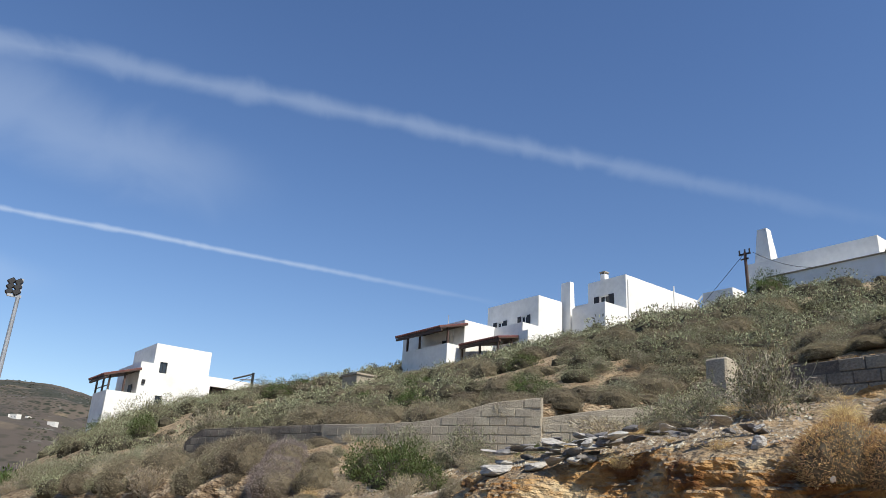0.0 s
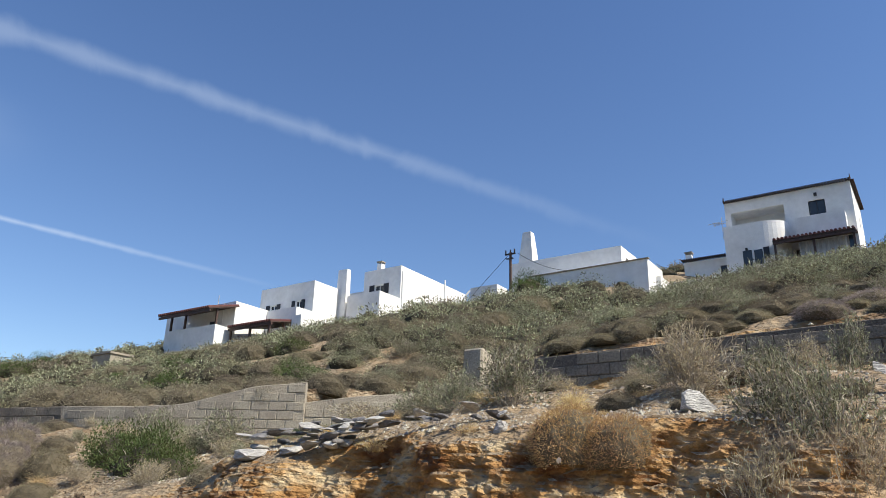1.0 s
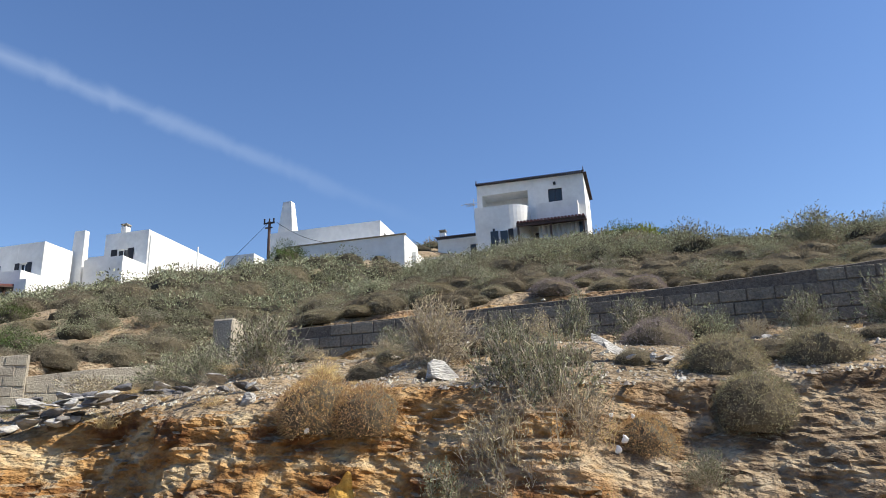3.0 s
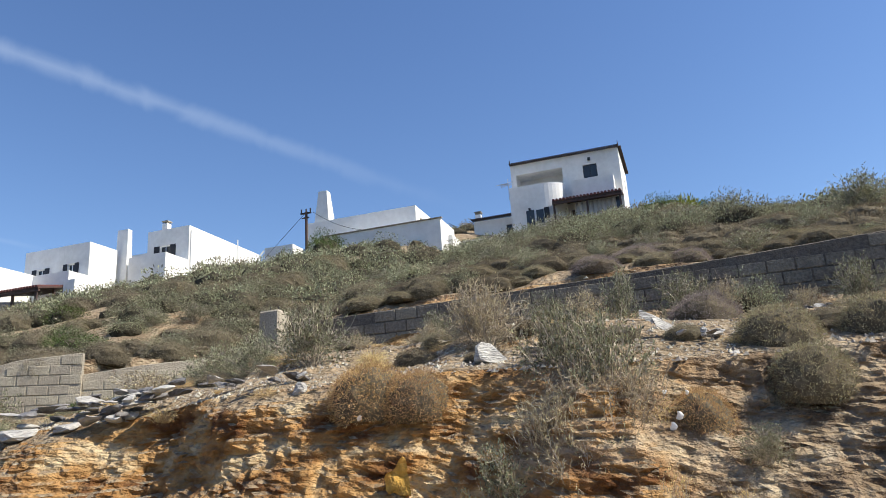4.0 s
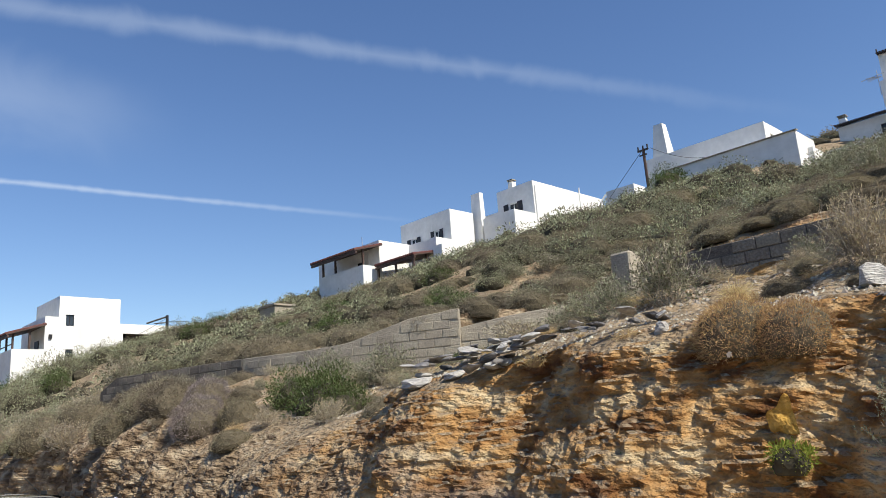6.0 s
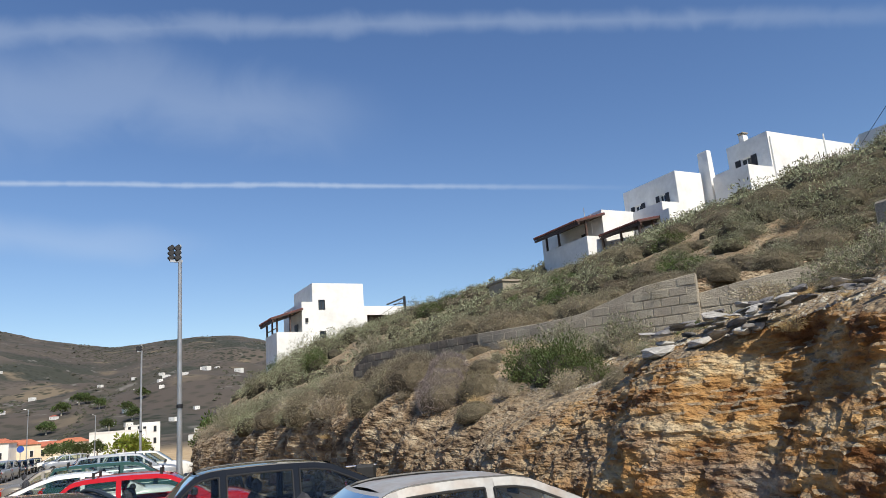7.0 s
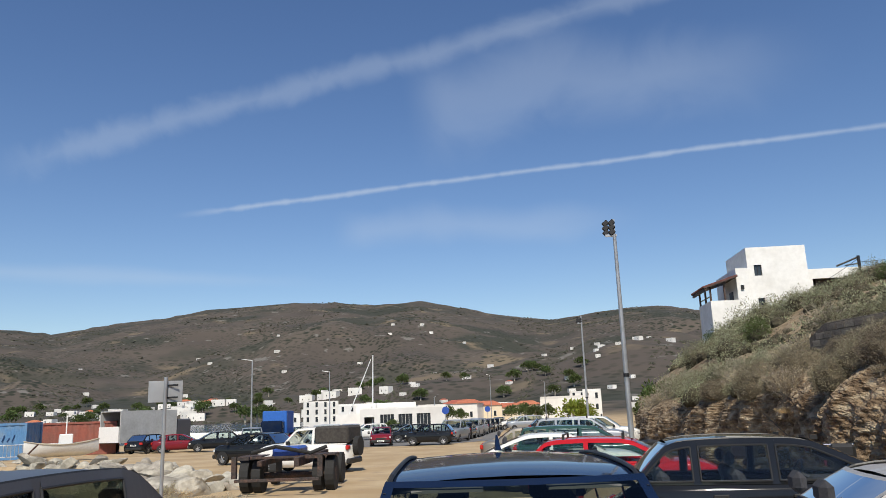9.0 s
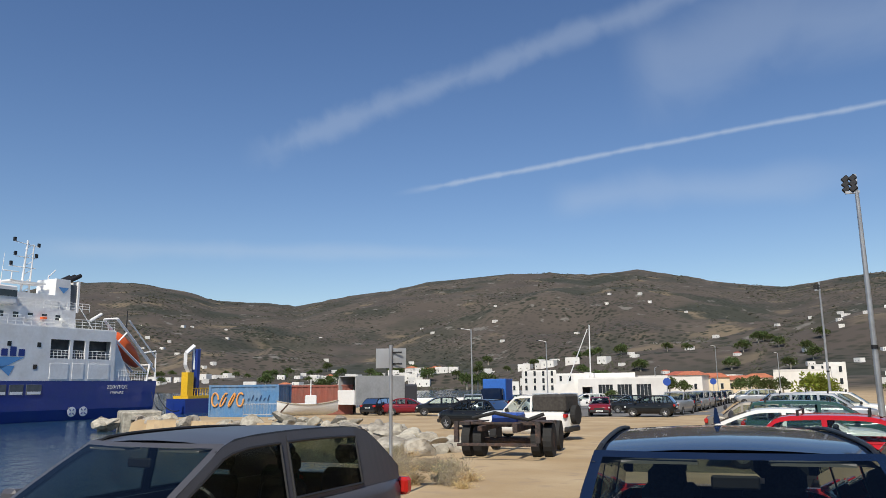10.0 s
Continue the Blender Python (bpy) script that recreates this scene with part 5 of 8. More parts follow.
# ---- block walls on the slope ----
def block_wall(name, path, tops, base_drop, label, rows=6, joint=None, stone=None):
    """A wall of hollow concrete blocks along a polyline: mortar core with a capped top, and each block proud of it."""
    t = thing(name, (path[0][0], path[0][1], 0), label, "block wall")
    o = Vector((path[0][0], path[0][1], 0))
    pts, along = [], [0.0]
    for a, b in zip(path, path[1:]):
        along.append(along[-1] + math.hypot(b[0] - a[0], b[1] - a[1]))
    L = along[-1]

    def at(s):
        return Vector((float(np.interp(s, along, [p[0] for p in path])), float(np.interp(s, along, [p[1] for p in path])), 0))

    def top(s):
        return float(np.interp(s, along, tops))

    bm = bmesh.new()
    prev = None
    N = int(L / 0.2)
    for k in range(N + 1):
        s = L * k / N
        c, d = at(s), (at(min(L, s + 0.05)) - at(max(0, s - 0.05))).normalized()
        n = Vector((d.y, -d.x, 0))
        n = n if n.x < 0 else -n
        z1 = top(s) + 0.012 * nz(s * 3, 1.0)
        z0 = top(s) - base_drop
        ring = [bm.verts.new(c + n * 0.09 + Vector((0, 0, z0)) - o), bm.verts.new(c + n * 0.09 + Vector((0, 0, z1 - 0.012)) - o), bm.verts.new(c + n * 0.075 + Vector((0, 0, z1)) - o),
                bm.verts.new(c - n * 0.09 + Vector((0, 0, z1)) - o), bm.verts.new(c - n * 0.09 + Vector((0, 0, z0)) - o)]
        if prev:
            for i in range(5):
                bm.faces.new((prev[i], prev[(i + 1) % 5], ring[(i + 1) % 5], ring[i]))
        else:
            bm.faces.new(ring)
        prev = ring
    bm.faces.new(prev)
    bmesh.ops.recalc_face_normals(bm, faces=bm.faces)
    part("core", bm, joint or MORTAR, t)
    bm = boxes((-0.188, 0.188, -0.016, 0.016, -0.089, 0.089), bevel=0.006)
    me = bpy.data.meshes.new("block")
    bm.to_mesh(me)
    bm.free()
    me.materials.append(stone or CONCRETE)
    z_ref = max(tops)
    for r in range(rows + 12):
        s = 0.2 * (r % 2) + 0.2
        while s < L - 0.15:
            zc = z_ref - 0.14 - 0.2 * r
            if top(s) - base_drop + 0.1 < zc < min(top(s - 0.19), top(s + 0.19)) - 0.10:
                c = at(s)
                d = (at(min(L, s + 0.1)) - at(max(0, s - 0.1))).normalized()
                n = Vector((d.y, -d.x, 0))
                n = n if n.x < 0 else -n
                b = new("block", me)
                b.parent = t
                b.matrix_basis = Matrix.Translation(c - o + n * (0.088 + 0.006 * random.random()) + Vector((0, 0, zc))) @ Matrix.Rotation(math.atan2(d.y, d.x), 4, "Z") @ Matrix.Rotation(random.gauss(0, 0.008), 4, "Y")
            s += 0.4
    return t


def wall_tops(path, f):
    return [f(y) for x, y in path]


DARK_JOINT = material("dark_joint", (0.13, 0.11, 0.09), 0.95, grain=0.3, scale=20, bump=0.4)
PA = [(12.3, 11.8), (11.7, 12.8), (10.95, 14.2), (10.55, 15.2), (9.9, 17.2), (9.2, 20.2), (8.75, 22.4), (8.6, 23.2)]
# block colour lowered for the shade on these walls, with random stains over it
SHADED_BLOCK = material("shaded_stained_block", (0.235, 0.20, 0.155), 0.95, grain=0.25, scale=22, stain=(0.09, 0.08, 0.07), stain_scale=1.3, stain_amount=0.7, bump=0.4, bump_scale=30, per_object=0.15)
block_wall("retaining_wall", PA[:5], [wall_a_top(y) for x, y in PA[:5]], 1.3, "grey concrete block wall with sloping mortar cap on the hillside")
# this stretch turns from the sun; its shade is put into the block colour
block_wall("retaining_wall", PA[4:], [wall_a_top(y) for x, y in PA[4:-1]] + [3.6], 1.3, "stretch of the concrete block wall coloured dark for its shaded face", joint=DARK_JOINT, stone=SHADED_BLOCK)
block_wall("retaining_wall", [(13.9, 10.0), (13.0, 11.0), (12.3, 11.95)], [4.35, 4.2, 4.02], 0.7, "low stepped end of a grey block wall under creeper")
block_wall("garden_wall", [(12.02, 6.3), (12.02, 3.0), (12.02, 0.0), (12.0, -3.0), (11.9, -7.0)], [4.44, 4.50, 4.56, 4.68, 4.9], 1.3, "weathered grey concrete block wall half hidden by dry shrubs", joint=DARK_JOINT, stone=SHADED_BLOCK)
t = thing("field_wall", (36.5, -7.0, 10.0), "dark grey field wall along the crest", "wall", rz=-14)
part("wall", boxes((-0.15, 0.15, -14, 0.2, -1.2, 1.75), bevel=0.03), DARK_JOINT, t)
pillar = thing("wall_pillar", (11.5, 6.84, 3.4), "squat weathered concrete pillar at the wall's end", "pillar")
bm = bmesh.new()
box(bm, -0.19, 0.19, -0.20, 0.20, -0.3, 1.20, bevel=0.03)
bmesh.ops.subdivide_edges(bm, edges=bm.edges, cuts=3, use_grid_fill=True)
for v in bm.verts:
    v.co += Vector((nz(v.co.x * 5, v.co.y * 5, v.co.z * 5), nz(v.co.y * 5, v.co.z * 5, 3), nz(v.co.z * 6, v.co.x * 6, 7))) * 0.02
part("shaft", bm, CONCRETE, pillar)
part("bar", rods(((0.05, 0.1, 1.1), (0.07, 0.12, 1.32), 0.008), ((-0.08, -0.1, 1.1), (-0.05, -0.13, 1.28), 0.008), seg=5), IRON, pillar, "rusty bent steel bars")

# ---- rocks ----
SLATE = material("pale_slate", (0.43, 0.41, 0.375), 0.85, grain=0.25, scale=14, stain=(0.22, 0.21, 0.20), stain_scale=4, bump=0.6, bump_scale=18, per_object=0.2, stretch=(1, 1, 3))
DARKSLATE = material("dark_slate", (0.13, 0.125, 0.125), 0.8, grain=0.3, scale=14, stain=(0.30, 0.27, 0.23), stain_scale=4, bump=0.6, bump_scale=18, per_object=0.25)
LIMEROCK = material("cream_boulder", (0.40, 0.365, 0.30), 0.9, grain=0.25, scale=5, stain=(0.17, 0.15, 0.12), stain_scale=1.2, stain_amount=0.8, bump=0.6, bump_scale=6, per_object=0.15)
OCHRE = material("yellow_ochre_rock", (0.52, 0.30, 0.06), 0.95, grain=0.3, scale=16, stain=(0.35, 0.18, 0.05), stain_scale=5, bump=0.8, bump_scale=14)


def rock_mesh(name, seed, mat, rough=0.2, sub=2):
    bm = bmesh.new()
    bmesh.ops.create_icosphere(bm, subdivisions=sub, radius=1.0)
    rng = random.Random(seed)
    cuts = [(Vector((rng.gauss(0, 1), rng.gauss(0, 1), rng.gauss(0, 1))).normalized(), rng.uniform(0.35, 0.7)) for _ in range(11)]
    for v in bm.verts:
        c = v.co.copy()
        for n, d in cuts:
            e = c.dot(n) - d
            if e > 0:
                c -= n * e
        c *= 1 + rough * 0.3 * nz(c.x * 2, c.y * 2, c.z * 2, seed)
        v.co = c
    me = bpy.data.meshes.new(name)
    bm.to_mesh(me)
    bm.free()
    me.materials.append(mat)
    return me


SLATES = [rock_mesh("slate", k, SLATE) for k in range(4)] + [rock_mesh("slate", 9 + k, DARKSLATE) for k in range(3)]
BOULDERS = [rock_mesh("boulder", 30 + k, LIMEROCK, sub=3) for k in range(5)]


def rock(x, y, z, sx, sy, sz, tilt=(0, 0, 0), pale=True, label="pale grey slab of slate at the edge of the cut"):
    me = random.choice(SLATES[:4] if pale else SLATES[4:])
    ob = new("rock", me)
    ob.matrix_world = Matrix.LocRotScale((x, y, z), Euler([radians(a) for a in tilt]), (sx, sy, sz))
    return tagged(ob, label, "rock", "slate slabs along the cut")


rng = random.Random(4)
# heap of slabs on the edge, dark below and pale on top
for k in range(44):
    y = rng.uniform(5.6, 7.7)
    x = 7.05 + rng.uniform(-0.12, 0.6)
    z = slope_z(x + 0.5, y) + rng.uniform(-0.14, 0.10)
    rock(x, y, z, rng.uniform(0.10, 0.22), rng.uniform(0.10, 0.34), rng.uniform(0.02, 0.06), (rng.gauss(0, 6), rng.gauss(-5, 6), rng.gauss(0, 35)), rng.random() < 0.5)
rock(6.95, 7.45, 2.46, 0.28, 0.55, 0.09, (3, -8, 4))
rock(7.0, 6.8, 2.5, 0.22, 0.33, 0.06, (-4, -10, 20))
for k in range(11):
    y = rng.uniform(4.0, 5.4)
    rock(7.25 + rng.uniform(-0.15, 0.25), y, slope_z(7.7, y) + rng.uniform(-0.02, 0.1), rng.uniform(0.07, 0.17), rng.uniform(0.09, 0.26), rng.uniform(0.025, 0.055), (rng.gauss(0, 11), rng.gauss(0, 11), rng.uniform(0, 180)), rng.random() < 0.7)
rock(7.12, 3.88, 2.66, 0.13, 0.16, 0.10, (10, 20, 30))
rock(7.7, 1.95, 2.88, 0.20, 0.27, 0.17, (12, -20, 35), label="cracked grey boulder under the shrub at the edge")
rock(7.85, 1.55, 2.93, 0.12, 0.26, 0.04, (4, 6, -10))
rock(8.1, 0.12, 3.05, 0.18, 0.31, 0.045, (28, -34, 12), label="broad white slab leaning on rubble")
rock(8.05, 0.27, 3.16, 0.10, 0.24, 0.03, (40, -40, -20), label="broad white slab leaning on rubble")
for k in range(16):
    y = rng.uniform(-0.55, 0.1)
    rock(7.85 + rng.uniform(-0.25, 0.25), y, slope_z(8.0, y) - 0.01 + rng.uniform(0, 0.05), rng.uniform(0.03, 0.09), rng.uniform(0.05, 0.13), rng.uniform(0.015, 0.04), (rng.gauss(0, 18), rng.gauss(0, 18), rng.uniform(0, 180)), rng.random() < 0.6)
rock(7.3, -0.42, 2.62, 0.11, 0.14, 0.06, (0, -15, 0))
for k in range(40):
    y, x = rng.uniform(-5.5, -1.2), rng.uniform(8.8, 11.6)
    rock(x, y, slope_z(x, y) + 0.03, rng.uniform(0.04, 0.16), rng.uniform(0.05, 0.2), rng.uniform(0.03, 0.08), (rng.gauss(0, 14), rng.gauss(0, 14), rng.uniform(0, 180)), rng.random() < 0.7)
for k in range(14):
    y, x = rng.uniform(9.2, 10.6), rng.uniform(17.2, 18.8)
    rock(x, y, slope_z(x, y) + rng.uniform(0.05, 0.55), rng.uniform(0.2, 0.4), rng.uniform(0.2, 0.55), rng.uniform(0.08, 0.16), (rng.gauss(0, 14), rng.gauss(0, 14), rng.uniform(0, 180)), rng.random() < 0.3, "dark ledge of slate breaking out of the hillside")
ob = new("ochre_outcrop", rock_mesh("ochre_outcrop", 77, OCHRE, 1.2, 4))
ob.matrix_world = Matrix.LocRotScale((6.50, 2.55, 1.72), Euler((0.1, -0.25, 0.2)), (0.2, 0.17, 0.2))
tagged(ob, "bright yellow knob of ochre rock in the cut", "rock")
# loose grit and stones strewn over the slope
vs, fs = [], []
for k in range(9000):
    y = rng.uniform(-6, 12) if k < 7800 else rng.uniform(12, 26)
    x = foot(y) + cut_width(y) + abs(rng.gauss(0, 2.0)) - 0.1
    if x > 16:
        continue
    z, s = slope_z(x, y), 0.012 + 0.026 * rng.random() ** 3
    b = len(vs)
    a = rng.uniform(0, 3)
    ca, sn = math.cos(a) * s, math.sin(a) * s
    vs += [(x - ca, y - sn, z - s * 0.3), (x + sn, y - ca, z - s * 0.3), (x + ca * 1.4, y + sn * 1.4, z - s * 0.3), (x - sn, y + ca, z - s * 0.3), (x + rng.gauss(0, s * 0.3), y, z + s * 0.8)]
    fs += [(b, b + 1, b + 4), (b + 1, b + 2, b + 4), (b + 2, b + 3, b + 4), (b + 3, b, b + 4)]
GRIT = material("grit", (0.36, 0.32, 0.26), 0.9, grain=0.2, scale=30, per_island=0.45)
tagged(mesh("loose_stones", vs, fs, GRIT), "loose stones and grit strewn over the dusty slope", "stones", kind="stuff")

# ---- plants ----
def leaf_material(name, base, through_light=0.35, **kw):
    """Leaf surface that also lets light pass through the blade."""
    m = material(name, base, 0.8, spec=0.15, **kw)
    n, l = m.node_tree.nodes, m.node_tree.links
    p = n["Principled BSDF"]
    t = n.new("ShaderNodeBsdfTranslucent")
    l.new(p.inputs["Base Color"].links[0].from_socket, t.inputs[0])
    mx = n.new("ShaderNodeMixShader")
    mx.inputs[0].default_value = through_light
    l.new(p.outputs[0], mx.inputs[1])
    l.new(t.outputs[0], mx.inputs[2])
    l.new(mx.outputs[0], n["Material Output"].inputs[0])
    return m


LEAF_GREY = leaf_material("grey_green_leaf", (0.26, 0.255, 0.16), 0.22, per_object=0.18, per_island=0.6)
LEAF_GREEN = leaf_material("green_leaf", (0.105, 0.135, 0.048), per_object=0.18, per_island=0.45)
LEAF_DRY = leaf_material("dry_leaf", (0.42, 0.35, 0.23), per_object=0.15, per_island=0.4)
LEAF_DOME = leaf_material("grey_spine", (0.27, 0.235, 0.15), per_object=0.12, per_island=0.4)
LEAF_GOLD = leaf_material("golden_spine", (0.53, 0.355, 0.175), per_object=0.1, per_island=0.35)
LEAF_CUSHION = leaf_material("cushion_spine", (0.25, 0.215, 0.15), per_object=0.28, per_island=0.35)
LEAF_PURPLE = leaf_material("grey_purple_twig", (0.29, 0.24, 0.22), per_object=0.1, per_island=0.35)
LEAF_BRIGHT = leaf_material("bright_leaf", (0.24, 0.28, 0.05), per_object=0.1, per_island=0.35)
STRAW = leaf_material("straw", (0.62, 0.47, 0.25), per_object=0.1, per_island=0.3)
TWIG = material("twig_bark", (0.40, 0.35, 0.28), 0.9, per_island=0.3, spec=0.1)
# near-black core colour puts shade into the gaps between a shrub's leaves
SHRUB_SHADE = material("shrub_inner_shade", (0.075, 0.066, 0.045), 0.95, grain=0.4, scale=6, stain=(0.035, 0.033, 0.024), stain_scale=2, spec=0.05, bump=0.8, bump_scale=5)
# inner thatch of the cushions, coloured darker to hold shade between the spines
THATCH_SHADE = material("inner_thatch_shade", (0.125, 0.105, 0.072), 0.95, grain=0.3, scale=20, spec=0.05)


def blades(C, D, L, W, g):
    """Slim diamond leaves: centres at the stalk, directions, lengths and widths."""
    C, D = np.asarray(C, float), np.asarray(D, float)
    n = len(C)
    D = D / np.maximum(1e-6, np.linalg.norm(D, axis=1, keepdims=True))
    R = g.normal(size=(n, 3))
    S = np.cross(D, R)
    S /= np.maximum(1e-6, np.linalg.norm(S, axis=1, keepdims=True))
    L = np.broadcast_to(L, n)[:, None]
    W = np.broadcast_to(W, n)[:, None]
    V = np.stack([C, C + D * L * 0.5 + S * W * 0.5, C + D * L, C + D * L * 0.5 - S * W * 0.5], axis=1).reshape(-1, 3)
    F = np.arange(4 * n).reshape(n, 4)
    return V, F


def join(*sets):
    V, F, o = [], [], 0
    for v, f in sets:
        V.append(v)
        F.append(f + o)
        o += len(v)
    return np.concatenate(V), np.concatenate(F)


def dome(g, n, low=-0.15):
    d = g.normal(size=(n * 3, 3))
    d /= np.linalg.norm(d, axis=1, keepdims=True)
    return d[d[:, 2] > low][:n]


def lumpy(d, seed):
    return np.array([1 + 0.16 * nz(*(v * 1.7), seed) + 0.10 * nz(*(v * 4.5), seed + 3) for v in d])


def cushion_sets(seed, n, L, W):
    g = np.random.default_rng(seed)
    d = dome(g, n, -0.5)
    r = lumpy(d, seed) * g.uniform(0.84, 0.97, len(d))
    c = d * r[:, None] * np.array([1, 1, 0.85])
    return blades(c, d + g.normal(size=d.shape) * 0.55, L * g.uniform(0.6, 1.3, len(d)), W, g)


def core_bm(seed, s=0.86):
    bm = bmesh.new()
    bmesh.ops.create_icosphere(bm, subdivisions=3, radius=1)
    for v in bm.verts:
        d = v.co.normalized()
        v.co = d * s * float(lumpy(np.array([d]), seed)[0])
        v.co.z = max(v.co.z * 0.85, -0.35)
    return bm


def plant(name, category, label, group, pieces):
    t = thing(name, (0, 0, 0), label, category, group)
    for pname, data, mat in pieces:
        if isinstance(data, tuple):
            mesh(pname, data[0], data[1], mat, t)
        else:
            part(pname, data, mat, t)
    return t


def make_cushion(seed, n, L, W, mat, label):
    return plant("cushion_bush", "bush", label, "spiny cushion bushes", [("thatch", core_bm(seed), THATCH_SHADE), ("spine_cover", cushion_sets(seed, n, L, W), mat)])


def make_twiggy(seed, leaf_mat, label, stems=64, leaves=55, leaf=(0.06, 0.02), name="dry_shrub", spread=1.0):
    g = np.random.default_rng(seed)
    tw, lf = [], []
    for s in range(stems):
        a, e = g.uniform(0, math.tau), g.uniform(0.35, 1.5)
        d = np.array([math.cos(a) * math.cos(e) * spread, math.sin(a) * math.cos(e) * spread, math.sin(e)])
        ln = g.uniform(0.75, 1.05)
        p = np.array([g.normal() * 0.08, g.normal() * 0.08, 0.0])
        pts = [p]
        for k in range(4):
            d = d + np.array([0, 0, 0.06]) + g.normal(size=3) * 0.20
            d /= np.linalg.norm(d)
            p = p + d * ln / 4
            pts.append(p)
        pts = np.array(pts)
        seg = pts[1:] - pts[:-1]
        tw.append(blades(pts[:-1], seg, np.linalg.norm(seg, axis=1) * 1.1, 0.016, g))
        m = 16
        u = g.uniform(1.2, 4, m)
        i = np.minimum(u.astype(int), 3)
        c = pts[i] + seg[i] * (u - i)[:, None]
        dd = seg[i] / np.linalg.norm(seg[i], axis=1, keepdims=True) + g.normal(size=(m, 3)) * 0.8
        sl = g.uniform(0.10, 0.26, m)
        tw.append(blades(c, dd, sl, 0.009, g))
        ddn = dd / np.linalg.norm(dd, axis=1, keepdims=True)
        k = g.integers(0, m, leaves)
        lc = c[k] + ddn[k] * (sl[k] * g.uniform(0.55, 1.05, leaves))[:, None]
        lf.append(blades(lc, ddn[k] + g.normal(size=(leaves, 3)) * 0.6, leaf[0] * g.uniform(0.6, 1.3, leaves), leaf[1], g))
    return plant(name, "shrub", label, "shrubs on the slope", [("stem_fan", join(*tw), TWIG), ("foliage", join(*lf), leaf_mat)])


def leafy_sets(seed, blobs, per, L, W):
    g = np.random.default_rng(seed)
    c0 = dome(g, blobs, -0.05) * g.uniform(0.45, 0.82, blobs)[:, None] * np.array([1, 1, 0.95])
    out, tw = [], []
    for c in c0:
        r = g.uniform(0.22, 0.40)
        d = g.normal(size=(per, 3))
        d /= np.linalg.norm(d, axis=1, keepdims=True)
        p = c + d * (r * g.uniform(0.35, 1.0, per) ** 0.6)[:, None] * np.array([1, 1, 0.9])
        up = d * 0.8 + np.array([0, 0, 0.3]) + g.normal(size=d.shape) * 0.4
        out.append(blades(p, up, L * g.uniform(0.6, 1.35, per), W, g))
        tw.append(blades(np.array([[0, 0, 0.0], c * 0.5]), np.array([c, c + g.normal(size=3) * 0.2]), np.linalg.norm(c) * 0.6, 0.03, g))
    return join(*out), join(*tw)


def make_leafy(seed, mat, label, blobs=40, per=110, leaf=(0.075, 0.024)):
    lf, tw = leafy_sets(seed, blobs, per, *leaf)
    return plant("shrub", "shrub", label, "shrubs on the slope", [("stem_fan", tw, TWIG), ("deadwood", core_bm(seed, 0.62), SHRUB_SHADE), ("foliage", lf, mat)])


def make_grass(seed, n, label, mat=None, name="grass_tuft", droop=0.5):
    g = np.random.default_rng(seed)
    sets = []
    a, e = g.uniform(0, math.tau, n), g.uniform(0.7, 1.5, n)
    d = np.stack([np.cos(a) * np.cos(e), np.sin(a) * np.cos(e), np.sin(e)], axis=1)
    p = np.stack([g.normal(size=n) * 0.16, g.normal(size=n) * 0.16, np.zeros(n)], axis=1)
    ln = g.uniform(0.5, 1.1, n)
    for k in range(3):
        sets.append(blades(p, d, ln / 3 * 1.15, 0.022 - 0.005 * k, g))
        p = p + d * (ln / 3)[:, None]
        d = d + np.stack([np.cos(a) * 0.25, np.sin(a) * 0.25, np.full(n, -droop)], axis=1) + g.normal(size=d.shape) * 0.12
        d /= np.linalg.norm(d, axis=1, keepdims=True)
    return plant(name, "grass", label, "dry grass tufts", [("blade_tuft", join(*sets), mat or STRAW)])


P_GOLD = make_cushion(1, 9500, 0.085, 0.013, LEAF_GOLD, "golden brown spiny cushion bush at the edge of the cut")
P_CUSH = [make_cushion(2 + k, 7500, 0.085, 0.014, LEAF_CUSHION, "grey-brown spiny cushion bush on dusty ground") for k in range(3)]
P_DOME = make_cushion(7, 9000, 0.07, 0.013, LEAF_DOME, "dense grey-brown domed cushion bush")
P_PURPLE = make_cushion(8, 6500, 0.11, 0.011, LEAF_PURPLE, "bare grey-purple cushion of twigs")
P_DRY = [make_twiggy(20 + k, LEAF_DRY, "dry twiggy shrub with pale seed heads", leaves=45) for k in range(2)]
P_BARE = make_twiggy(26, LEAF_DRY, "dense shrub of bare grey-tan twigs", 90, 60, (0.09, 0.012))
P_GREYTWIG = [make_twiggy(30 + k, LEAF_GREY, "open grey-green shrub with bare woody stems", leaves=75) for k in range(3)]
P_LEAFY = [make_leafy(40 + k, LEAF_GREY, "rounded grey-green shrub on the hillside") for k in range(3)]
P_GREEN = [make_leafy(50 + k, LEAF_GREEN, "dark green leafy shrub on the hillside") for k in range(2)]
P_BRIGHT = make_leafy(55, LEAF_BRIGHT, "small bright yellow-green plant on the rock", 14, 90, (0.14, 0.05))
P_GRASS = [make_grass(60 + k, 260, "tuft of dry golden grass") for k in range(2)]
P_SPRIG = make_twiggy(70, STRAW, "thin pale flowering sprigs", 14, 60, (0.05, 0.03), "flower_sprigs", 0.5)
USED = set()


